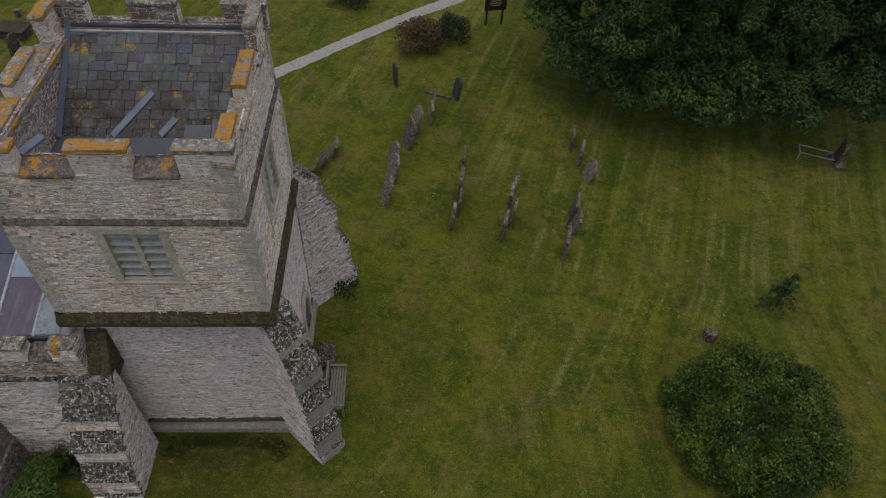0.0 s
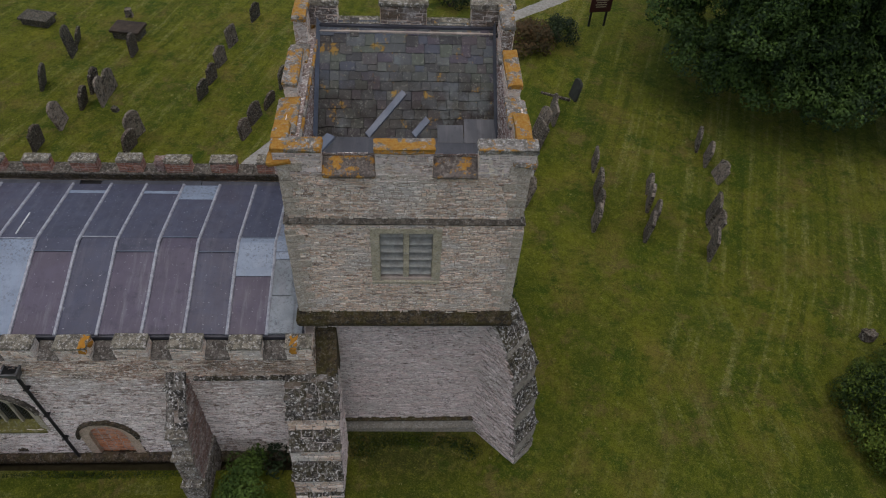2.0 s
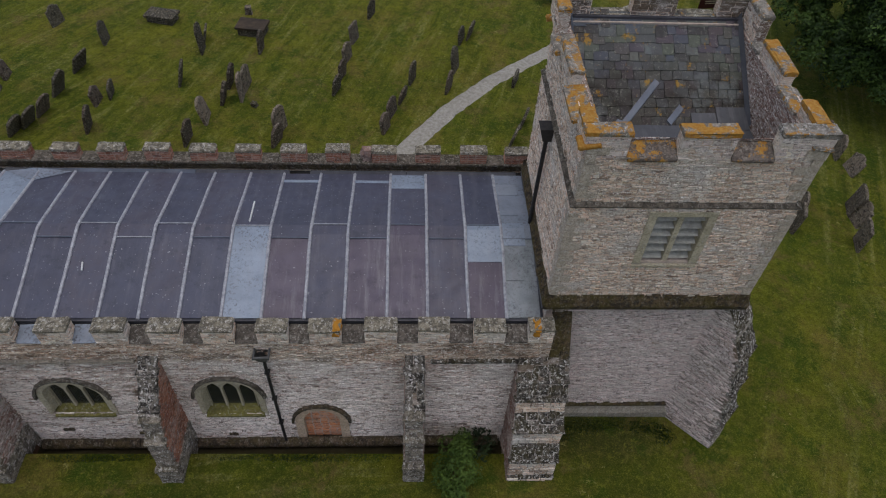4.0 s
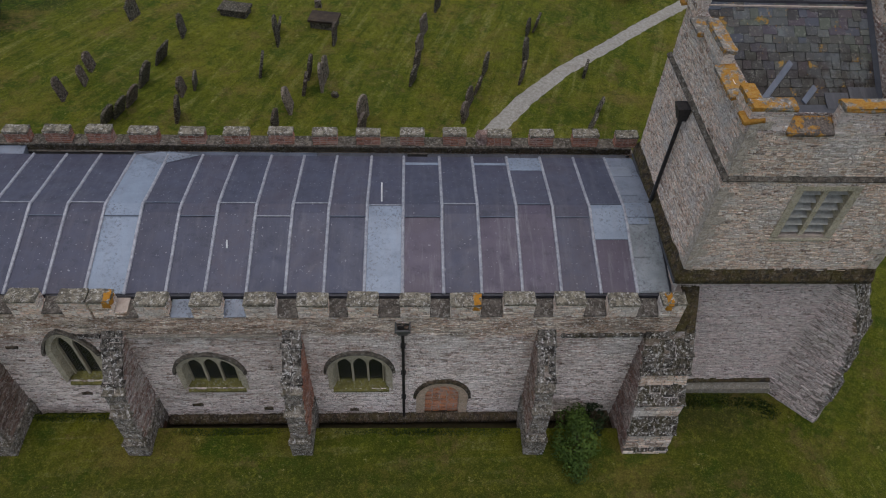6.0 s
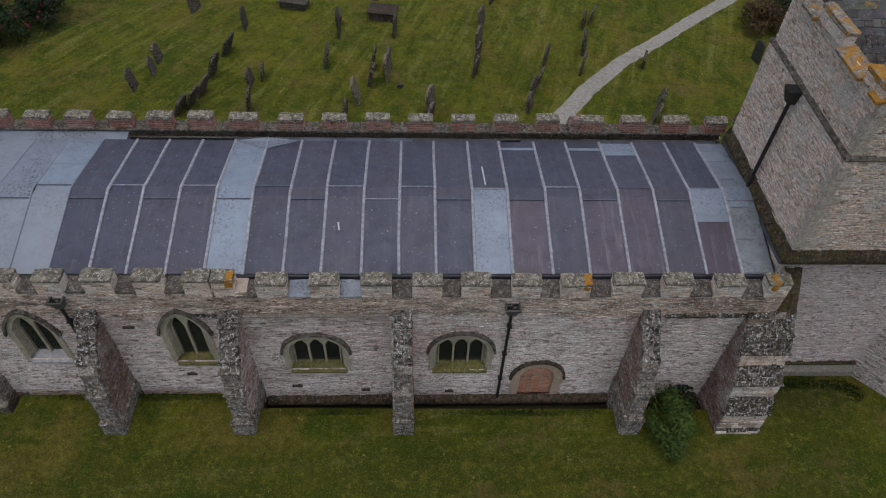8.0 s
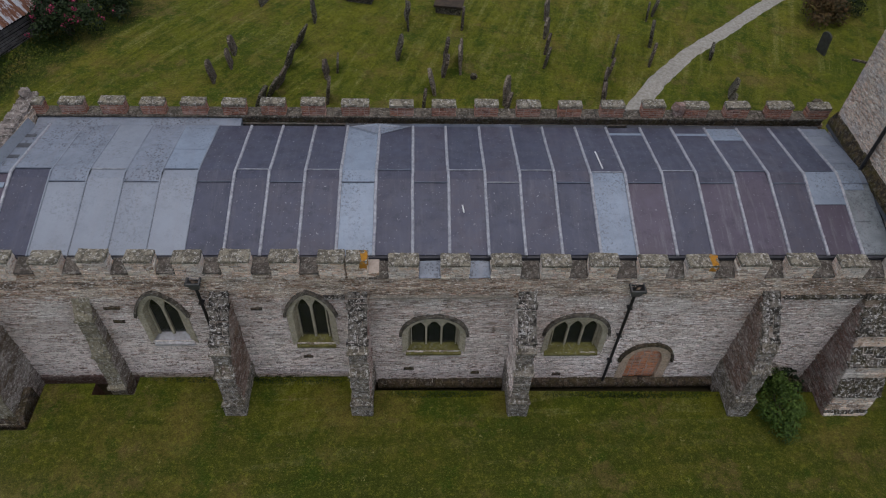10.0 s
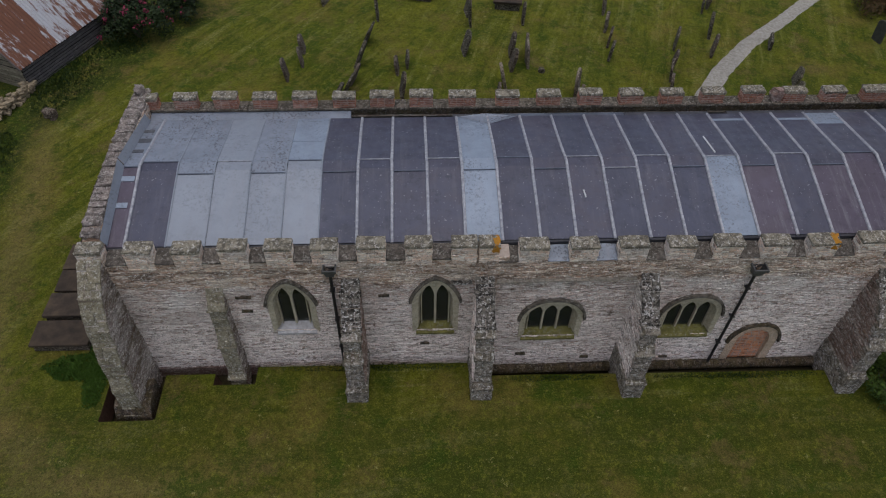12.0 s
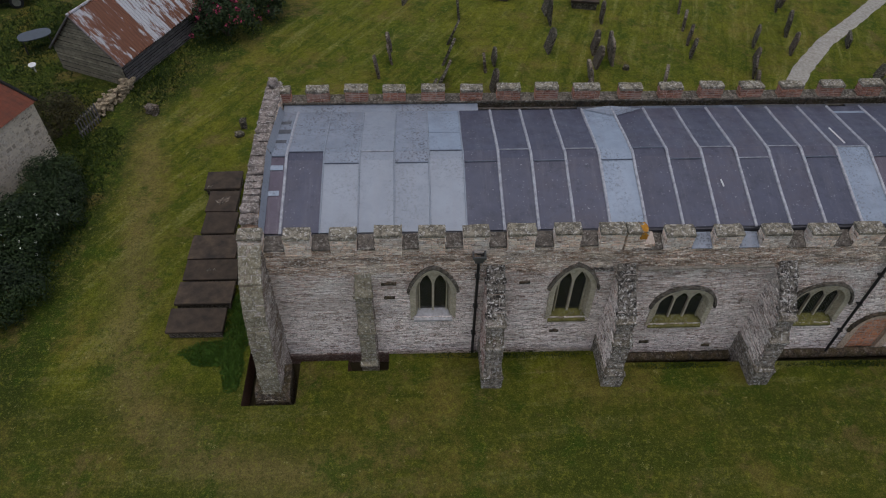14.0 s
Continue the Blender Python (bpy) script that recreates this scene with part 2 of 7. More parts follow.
    tone = n.mix(n.ramp(mid, (0.36, 0.4), (0.48, 0.0)), tone, (0.050, 0.066, 0.006))
    tone = n.mix(n.ramp(mid, (0.56, 0.0), (0.68, 0.4)), tone, (0.20, 0.175, 0.045))
    blade = n.noise(22, 5, 0.85)
    tone = n.mix(n.ramp(blade, (0.40, 0.38), (0.50, 0.0)), tone, (0.024, 0.034, 0.004))
    tone = n.mix(n.ramp(blade, (0.54, 0.0), (0.64, 0.35)), tone, (0.26, 0.25, 0.06))
    tone = n.mix(n.ramp(n.noise(3.3, 6, 0.85), (0.62, 0.0), (0.66, 0.7)), tone, (0.36, 0.32, 0.13))
    if blades:
        tone = n.mix(n.ramp(n.island(), (0.0, 0.5), (0.45, 0.0)), tone, (0.045, 0.068, 0.010))
        tone = n.mix(n.ramp(n.island(), (0.7, 0.0), (1.0, 0.5)), tone, (0.23, 0.225, 0.06))
        return n.done(tone)
    # bare earth where the ground is cut steeply
    g = n.node("ShaderNodeNewGeometry")
    s = n.node("ShaderNodeSeparateXYZ")
    n.link(g.outputs["True Normal"], s.inputs[0])
    tone = n.mix(n.between(s.outputs[2], 0.9, 0.5), tone, n.mix(n.noise(9, 5), (0.05, 0.028, 0.02), (0.16, 0.09, 0.065)))
    deep = n.between(n.axis(2), -0.28, -0.34)
    cut = n.sum("MULTIPLY", deep, n.sum("MULTIPLY", n.between(n.axis(0), -8.0, -9.4), n.between(n.axis(1), 9.6, 9.4)))
    tone = n.mix(cut, tone, n.mix(n.noise(6, 5), (0.03, 0.026, 0.015), (0.07, 0.055, 0.03)))
    n.bump(n.sum("ADD", blade, clump), 0.8, 0.06)
    return n.done(tone)


def plain_material(name, base, other=None, scale=6.0, rough=0.8, metal=0.0, spec=0.3, bump=0.2, far=0.01, vary=0.0):
    n = Nodes(name, rough, metal, spec)
    tone = n.mix(n.ramp(n.noise(scale, 5, 0.65), (0.35, 0.0), (0.68, 1.0)), base, other or tuple(0.7 * c for c in base))
    if vary:
        tone = n.mix(n.sum("MULTIPLY", n.each(), vary), tone, tuple(0.35 * c for c in base))
    tone = n.mix(n.ramp(n.noise(scale * 6, 4, 0.7), (0.55, 0.0), (0.75, 0.35)), tone, tuple(0.5 * c for c in base))
    n.bump(n.noise(scale * 5, 4, 0.7), bump, far)
    return n.done(tone)


def leaf_material(name, tones):
    n = Nodes(name, 0.65, 0, 0.25)
    tone = n.ramp(n.island(), *[(i / (len(tones) - 1), c) for i, c in enumerate(tones)])
    tone = n.mix(n.ramp(n.noise(0.8, 4, 0.6), (0.45, 0.0), (0.62, 0.55)), tone, tones[-1])
    tone = n.mix(n.ramp(n.noise(1.1, 4, 0.6, n.mapped((1, 1, 1), 0, (7, 3, 5))), (0.36, 0.5), (0.5, 0.0)), tone, tones[0])
    return n.done(tone)


def lead_material(name, base, other, spots, streaks=0.0, rough=0.5, stain=0.7, soot=0.0):
    """Weathered sheet lead: milky oxide, spatter, and run-off streaks."""
    n = Nodes(name, rough, 0.15, 0.5)
    tone = n.mix(n.each(), base, other)
    tone = n.mix(n.ramp(n.noise(1.3, 6, 0.75), (0.40, 0.0), (0.62, stain)), tone, tuple(1.4 * c for c in base))
    tone = n.mix(n.ramp(n.noise(2.4, 6, 0.8, n.mapped((1, 1, 1), 0, (4, 4, 4))), (0.36, 0.8 * stain), (0.46, 0.0)), tone, tuple(0.62 * c for c in base))
    run = n.noise(1.0, 5, 0.7, n.mapped((5.0, 0.5, 1)))
    tone = n.mix(n.ramp(run, (0.5, 0.0), (0.80, 0.2 + streaks)), tone, (0.24, 0.23, 0.25))
    tone = n.mix(n.ramp(n.noise(17, 2, 0.5), (0.685, 0.0), (0.73, 0.7 * spots)), tone, (0.36, 0.36, 0.39))
    tone = n.mix(n.ramp(n.noise(34, 3, 0.8), (0.62, 0.0), (0.72, 0.4)), tone, (0.08, 0.075, 0.075))
    if soot:
        dirty = n.ramp(n.noise(0.9, 4, 0.7, n.mapped((1, 1, 1), 0, (7, 2, 1))), (0.42, 0.0), (0.58, soot))
        tone = n.mix(n.sum("MULTIPLY", dirty, n.ramp(n.noise(13, 4, 0.75), (0.52, 0.0), (0.60, 1.0))), tone, (0.075, 0.08, 0.095))
    n.bump(n.noise(2.2, 3, 0.5), 0.25, 0.04)
    return n.done(tone, n.ramp(n.noise(3.5, 4), (0.3, rough - 0.12), (0.7, rough + 0.15)))


GREYS = [(0.173, 0.115, 0.085), (0.356, 0.243, 0.187), (0.65, 0.47, 0.392), (0.471, 0.316, 0.252), (0.8, 0.611, 0.515), (0.422, 0.303, 0.252), (0.633, 0.423, 0.333), (0.73, 0.551, 0.48), (0.536, 0.39, 0.322)]
BUFFS = [(0.30, 0.21, 0.165), (0.58, 0.41, 0.30), (0.88, 0.69, 0.54), (0.74, 0.54, 0.41), (0.90, 0.80, 0.66), (0.66, 0.48, 0.36), (0.88, 0.64, 0.50), (0.92, 0.80, 0.68), (0.80, 0.58, 0.44)]
COOLS = [(0.52, 0.43, 0.40), (0.76, 0.64, 0.61), (0.66, 0.52, 0.49), (0.92, 0.80, 0.77), (0.58, 0.49, 0.47), (0.78, 0.62, 0.57)]
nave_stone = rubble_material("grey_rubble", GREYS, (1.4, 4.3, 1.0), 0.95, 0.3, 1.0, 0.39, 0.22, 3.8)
belfry_stone = rubble_material("buff_rubble", BUFFS, None, 0.9, 0.2, 1.0, 0.40)
tower_stone = rubble_material("cool_grey_rubble", COOLS, None, 0.65, 0.15, 0.7)
buttress_stone = rubble_material("dark_rubble", [(0.19, 0.155, 0.14), (0.27, 0.23, 0.21), (0.22, 0.165, 0.145), (0.36, 0.315, 0.28)], None, 0.6, 0.7, 0.45, 0.43, 0.7)
lining_rubble = rubble_material("dark_red_rubble", [(0.26, 0.15, 0.12), (0.33, 0.21, 0.17), (0.20, 0.12, 0.10), (0.44, 0.35, 0.31)], None, 0.9, 0.4, 0.3)
red_rubble = rubble_material("red_rubble", [(0.22, 0.12, 0.095), (0.27, 0.17, 0.14), (0.19, 0.115, 0.10), (0.30, 0.24, 0.215)], None, 0.25, 0.4, 0.3)
pale_quoin = dressed_material("pale_quoin", (0.50, 0.42, 0.34), (0.62, 0.54, 0.45), (0.74, 0.70, 0.65), 0.7, black=0.2)
quoin_stone = dressed_material("quoin_stone", (0.29, 0.25, 0.20), (0.38, 0.335, 0.28), amount=0.5, black=0.22)
string_stone = dressed_material("dark_string_stone", (0.13, 0.11, 0.085), (0.20, 0.17, 0.14), amount=0.4, black=0.7)
black_rubble = rubble_material("black_rubble", [(0.06, 0.05, 0.042), (0.12, 0.10, 0.088), (0.20, 0.17, 0.15), (0.30, 0.265, 0.235)], None, 0.6, 0.6, 0.2)
pale_gold_stone = dressed_material("partly_golden_stone", (0.27, 0.245, 0.21), (0.34, 0.315, 0.28), (0.56, 0.53, 0.50), 0.9, gold=0.35)
black_stone = dressed_material("black_lichened_stone", (0.12, 0.105, 0.09), (0.19, 0.165, 0.14), (0.70, 0.67, 0.63), 0.95, moss=0.45, black=1.0)
ledge_stone = dressed_material("lichened_ledge", (0.12, 0.105, 0.088), (0.24, 0.215, 0.185), (0.68, 0.65, 0.62), 0.95, black=1.0)
merlon_stone = dressed_material("lichened_coping", (0.24, 0.21, 0.155), (0.32, 0.285, 0.22), (0.58, 0.55, 0.50), 0.85, black=0.65)
sill_gold = dressed_material("gold_streaked_slate", (0.15, 0.12, 0.105), (0.22, 0.185, 0.16), (0.40, 0.37, 0.32), 0.5, gold=0.5, black=0.5)
gold_stone = dressed_material("golden_lichened_stone", (0.28, 0.25, 0.21), (0.34, 0.31, 0.27), (0.52, 0.49, 0.45), 0.8, gold=1.0)
mossy_stone = dressed_material("mossy_stone", (0.085, 0.058, 0.030), (0.13, 0.095, 0.055), (0.45, 0.42, 0.36), 0.22, moss=0.8, black=0.9)
window_stone = dressed_material("window_stone", (0.56, 0.49, 0.355), (0.64, 0.57, 0.43), amount=0.4, moss=0.15, black=0.18)
sill_stone = dressed_material("green_sill_stone", (0.22, 0.20, 0.055), (0.28, 0.25, 0.08), amount=0.3, moss=0.35, black=0.25)
sill_brown = dressed_material("brown_sill", (0.12, 0.10, 0.085), (0.19, 0.165, 0.14), amount=0.45, black=0.6)
plinth_stone = dressed_material("dark_plinth", (0.11, 0.08, 0.055), (0.15, 0.11, 0.075), amount=0.25, moss=0.5, black=0.8)
mortar = plain_material("old_mortar", (0.54, 0.45, 0.385), (0.33, 0.265, 0.22), 5)
grass = grass_material()
grass_blade = grass_material("grass_blade", True)
gravel = plain_material("pale_gravel", (0.44, 0.415, 0.37), (0.27, 0.25, 0.215), 7.0, 0.95, bump=0.9, far=0.05)
brick_red = rubble_material("old_red_brick", [(0.34, 0.13, 0.075), (0.42, 0.18, 0.11), (0.26, 0.10, 0.07), (0.44, 0.22, 0.15)], None, 0.25, 0.3, 0.2)
door_brick = rubble_material("orange_brick", [(0.64, 0.23, 0.095), (0.74, 0.29, 0.13), (0.56, 0.20, 0.09), (0.72, 0.35, 0.19)], None, 0.12, 0.1, 0.3)
lead_dark = lead_material("brown_lead", (0.050, 0.054, 0.084), (0.076, 0.069, 0.094), 0.9)
lead_purple = lead_material("purple_lead", (0.074, 0.061, 0.088), (0.092, 0.074, 0.098), 0.6, 0.4)
lead_light = lead_material("new_lead", (0.23, 0.275, 0.345), (0.21, 0.25, 0.315), 0.3, 0.1, 0.45, 0.4, 0.6)
lead_pale = lead_material("pale_lead", (0.225, 0.25, 0.295), (0.25, 0.275, 0.32), 0.2, 0.15, 0.5, 0.3, 0.35)
lead_spotted = lead_material("spotted_lead", (0.20, 0.225, 0.275), (0.18, 0.205, 0.25), 0.2, 0.3, 0.5, 0.5, 0.95)
lead_grimy = lead_material("grimy_lead", (0.22, 0.24, 0.26), (0.17, 0.19, 0.20), 0.2, 0.6, 0.55, 0.7, 0.6)
lead_old = lead_material("old_lead_strip", (0.060, 0.062, 0.072), (0.085, 0.088, 0.10), 0.0, 0.2, 0.55)
lead_black = lead_material("black_lead", (0.035, 0.036, 0.045), (0.05, 0.05, 0.06), 0.0, 0.0, 0.6)
lead_strip_grey = lead_material("grey_lead_strip", (0.115, 0.135, 0.175), (0.09, 0.105, 0.135), 0.0, 0.3, 0.5)
lead_roll = plain_material("lead_roll", (0.43, 0.435, 0.47), (0.22, 0.22, 0.25), 8, 0.5, 0.15, 0.5)
# near-black colour stands in for the shade down in the gutters
gutter_black = plain_material("gutter_shade_black", (0.02, 0.019, 0.018), None, 5, 0.8)
iron_black = plain_material("black_iron", (0.022, 0.022, 0.024), (0.05, 0.045, 0.045), 9, 0.5, 0.4, 0.5)
iron_grey = plain_material("grey_painted_iron", (0.12, 0.122, 0.125), (0.075, 0.072, 0.07), 9, 0.5, 0.3, 0.5)
louvre_wood = plain_material("grey_louvre", (0.43, 0.42, 0.38), (0.27, 0.26, 0.225), 7, 0.85)
# near-black that paints in unlit insides; the cottage verge shares it
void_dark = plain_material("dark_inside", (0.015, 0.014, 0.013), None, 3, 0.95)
oak = plain_material("weathered_oak", (0.27, 0.25, 0.21), (0.17, 0.155, 0.13), 12, 0.85, vary=0.3)
board_wood = plain_material("weathered_boards", (0.33, 0.295, 0.215), (0.15, 0.13, 0.095), 4, 0.9, vary=0.6)
board_dark = plain_material("dark_boards", (0.17, 0.155, 0.155), (0.085, 0.078, 0.08), 5, 0.9, vary=0.5)
sign_red = plain_material("maroon_board", (0.055, 0.014, 0.014), (0.035, 0.01, 0.01), 4, 0.5)
post_black = plain_material("black_post", (0.016, 0.016, 0.016), None, 4, 0.6)
letter_cream = plain_material("cream_paint", (0.45, 0.40, 0.28), None, 5, 0.6)
bark = plain_material("bark", (0.10, 0.08, 0.06), (0.05, 0.04, 0.03), 8, 0.95, bump=0.7, far=0.04)
table_grey = plain_material("grey_plastic", (0.055, 0.066, 0.082), (0.045, 0.052, 0.065), 4, 0.4, spec=0.5)
white_paint = plain_material("white_paint", (0.75, 0.75, 0.75), None, 4, 0.5)
car_black = plain_material("black_car_paint", (0.008, 0.008, 0.009), None, 2, 0.15, spec=0.6)
tyre_black = plain_material("tyre_rubber", (0.02, 0.02, 0.02), None, 6, 0.85)
rim_silver = plain_material("alloy_rim", (0.45, 0.45, 0.46), None, 6, 0.35, 0.8)


def slate_material():
    """Old slates: blue, green and purple near the top, browned and lichened lower down."""
    n = Nodes("roof_slate", 0.7, 0, 0.3)
    tone = n.ramp(n.each(), (0.0, (0.040, 0.036, 0.037)), (0.2, (0.090, 0.094, 0.096)), (0.38, (0.094, 0.106, 0.082)), (0.56, (0.082, 0.060, 0.072)), (0.74, (0.074, 0.086, 0.108)), (0.88, (0.130, 0.136, 0.120)), (1.0, (0.058, 0.050, 0.046)))
    low = n.between(n.sum("ADD", n.axis(1), n.sum("MULTIPLY", n.noise(1.6, 5, 0.7), 0.9)), 14.2, 13.2)
    tone = n.mix(n.sum("MULTIPLY", low, 0.65), tone, (0.048, 0.040, 0.032))
    tone = n.mix(n.sum("MULTIPLY", n.ramp(n.noise(2.6, 6, 0.75), (0.46, 0.0), (0.58, 0.9)), n.sum("ADD", n.sum("MULTIPLY", low, 0.8), 0.2)), tone, (0.026, 0.021, 0.016))
    tone = n.mix(n.ramp(n.noise(11.0, 6, 0.85), (0.55, 0.0), (0.63, 0.55)), tone, (0.33, 0.33, 0.27))
    tone = n.mix(n.ramp(n.noise(1.1, 5, 0.7, n.mapped((1, 1, 1), 0, (9, 4, 2))), (0.56, 0.0), (0.66, 0.45)), tone, (0.19, 0.215, 0.215))
    crust = n.sum("ADD", n.noise(2.4, 5, 0.7, n.mapped((1, 1, 1), 0, (5.3, 1.7, 0))), n.sum("MULTIPLY", n.each(), 0.08))
    tone = n.mix(n.ramp(crust, (0.645, 0.0), (0.69, 0.9)), tone, (0.34, 0.19, 0.03))
    n.bump(n.noise(14, 5, 0.7), 0.5, 0.025)
    return n.done(tone)


def grave_material(name, base):
    n = Nodes(name, 0.92, 0, 0.2)
    tone = n.mix(n.each(), base, tuple(0.4 * c for c in base))
    tone = n.mix(n.ramp(n.noise(6, 6, 0.8, n.mapped((1, 1, 1), 0, (3, 7, 1))), (0.47, 0.0), (0.57, 0.85)), tone, (0.022, 0.019, 0.015))
    tone = n.mix(n.ramp(n.noise(4.5, 5, 0.75, n.mapped((1, 1, 1), 0, (8, 2, 6))), (0.56, 0.0), (0.64, 0.6)), tone, (0.13, 0.095, 0.05))
    tone = n.mix(n.ramp(n.noise(15, 7, 0.9), (0.52, 0.0), (0.62, 0.85)), tone, (0.46, 0.42, 0.34))
    n.bump(n.noise(24, 5, 0.7), 0.6, 0.03)
    return n.done(tone)


def rust_material():
    n = Nodes("rusted_corrugated_iron", 0.7, 0.1, 0.4)
    rust = n.mix(n.noise(3, 5, 0.7), (0.19, 0.075, 0.04), (0.11, 0.045, 0.028))
    flake = n.sum("ADD", n.noise(1.0, 6, 0.75, n.grain(-24.4, 3.2, 0.5)), n.sum("MULTIPLY", n.sum("SUBTRACT", n.each(), 0.5), 0.22))
    tone = n.mix(n.ramp(flake, (0.50, 0.0), (0.56, 1.0)), rust, (0.42, 0.42, 0.45))
    tone = n.mix(n.ramp(n.noise(16, 5, 0.8), (0.55, 0.0), (0.65, 0.6)), tone, rust)
    return n.done(tone)


slate_grey = slate_material()
grave_grey = grave_material("grave_stone", (0.10, 0.088, 0.064))
grave_pale = grave_material("pale_grave_stone", (0.23, 0.185, 0.145))
grave_brown = grave_material("brown_grave_stone", (0.11, 0.082, 0.066))
ledger_brown = plain_material("brown_ledger_stone", (0.090, 0.064, 0.044), (0.026, 0.022, 0.019), 2.6, 0.9, bump=0.5, vary=0.55)
rust_iron = rust_material()
buff_stone = plain_material("buff_field_stone", (0.40, 0.32, 0.21), (0.25, 0.20, 0.14), 7, 0.9, vary=0.6)
red_roof = plain_material("red_oxide_roof", (0.15, 0.042, 0.022), (0.09, 0.032, 0.02), 3, 0.8)
cottage_stone = rubble_material("pale_rubble", [(0.50, 0.43, 0.345), (0.60, 0.53, 0.445), (0.46, 0.39, 0.315), (0.66, 0.58, 0.50)], None, 0.25, 0.05, 0.1)
pale_mortar = plain_material("pale_mortar", (0.66, 0.57, 0.46), (0.52, 0.44, 0.35), 5)
leaf_sycamore = leaf_material("sycamore_leaf", [(0.007, 0.018, 0.005), (0.016, 0.037, 0.009), (0.035, 0.070, 0.013), (0.074, 0.126, 0.019)])
leaf_far = leaf_material("ash_leaf", [(0.013, 0.026, 0.006), (0.024, 0.044, 0.010), (0.038, 0.064, 0.014), (0.062, 0.094, 0.020)])
leaf_bush = leaf_material("bush_leaf", [(0.006, 0.015, 0.003), (0.016, 0.034, 0.005), (0.034, 0.062, 0.008), (0.125, 0.168, 0.017)])
leaf_dark = leaf_material("dark_leaf", [(0.005, 0.011, 0.003), (0.012, 0.024, 0.006), (0.026, 0.046, 0.011)])
leaf_elder = leaf_material("elder_leaf", [(0.022, 0.046, 0.006), (0.045, 0.084, 0.012), (0.080, 0.128, 0.020)])
leaf_russet = leaf_material("russet_leaf", [(0.035, 0.030, 0.012), (0.07, 0.05, 0.016), (0.11, 0.055, 0.02)])
leaf_hedge = leaf_material("brown_hedge_leaf", [(0.018, 0.018, 0.006), (0.034, 0.030, 0.009), (0.055, 0.045, 0.012)])
leaf_lush = leaf_material("lush_grass", [(0.036, 0.082, 0.010), (0.055, 0.115, 0.015), (0.082, 0.155, 0.022)])
leaf_rough = leaf_material("rough_grass", [(0.014, 0.030, 0.004), (0.022, 0.044, 0.006), (0.034, 0.058, 0.009)])
petal_pink = leaf_material("pink_petal", [(0.26, 0.03, 0.075), (0.38, 0.06, 0.12), (0.22, 0.025, 0.06)])
petal_white = leaf_material("white_petal", [(0.7, 0.7, 0.62), (0.6, 0.6, 0.52)])
gold_lichen = plain_material("golden_lichen", (0.44, 0.21, 0.025), (0.36, 0.15, 0.02), 14, 0.95)
glass = Nodes("old_window_glass", 0.12, 0, 0.5)
glass.bsdf.inputs["Transmission Weight"].default_value = 0.85
glass = glass.done((0.10, 0.115, 0.11))


# ---- ways of building ----
def part(name, data, material, parent=None, label="", kind=""):
    """One mesh object from a bmesh or from (vertices, faces), under a thing or a part."""
    me = bpy.data.meshes.new(name)
    if isinstance(data, bmesh.types.BMesh):
        data.to_mesh(me)
        data.free()
    else:
        me.from_pydata([tuple(v) for v in data[0]], [], data[1])
    me.materials.append(material)
    ob = new(name, me)
    ob.parent = parent
    return tagged(ob, label, kind=kind)


def thing(name, label, category, group="", kind=""):
    return tagged(new(name), label, category, group, kind)


class Pile:
    """Vertices and faces of many pieces, for one mesh."""

    def __init__(self):
        self.v, self.f = [], []

    def add(self, verts, faces):
        k = len(self.v)
        self.v += [tuple(p) for p in verts]
        self.f += [tuple(i + k for i in face) for face in faces]

    def box(self, x0, x1, y0, y1, z0, z1, m=None):
        p = [(x0, y0, z0), (x1, y0, z0), (x1, y1, z0), (x0, y1, z0), (x0, y0, z1), (x1, y0, z1), (x1, y1, z1), (x0, y1, z1)]
        self.add([m @ Vector(q) for q in p] if m else p, [(3, 2, 1, 0), (4, 5, 6, 7), (0, 1, 5, 4), (1, 2, 6, 5), (2, 3, 7, 6), (3, 0, 4, 7)])

    def prism(self, ring, x0, x1, m=None):
        """A ring of (y, z), drawn out along x."""
        n = len(ring)
        p = [(x0, y, z) for y, z in ring] + [(x1, y, z) for y, z in ring]
        faces = [tuple(range(n))[::-1], tuple(range(n, 2 * n))] + [(i, (i + 1) % n, n + (i + 1) % n, n + i) for i in range(n)]
        self.add([m @ Vector(q) for q in p] if m else p, faces)

    def panel(self, w0, w1, z0, z1, y0, y1, hole, m):
        """A thick wall with one oblong hole (x0, x1, z0, z1)."""
        a, b, c, d = hole
        rect = [(w0, z0), (w1, z0), (w1, z1), (w0, z1), (a, c), (b, c), (b, d), (a, d)]
        p = [m @ Vector((x, y0, z)) for x, z in rect] + [m @ Vector((x, y1, z)) for x, z in rect]
        f = []
        for i in range(4):
            j = (i + 1) % 4
            f += [(i, j, 4 + j, 4 + i), (8 + j, 8 + i, 12 + i, 12 + j), (4 + i, 4 + j, 12 + j, 12 + i), (j, i, 8 + i, 8 + j)]
        self.add(p, f)

    @property
    def data(self):
        return self.v, self.f


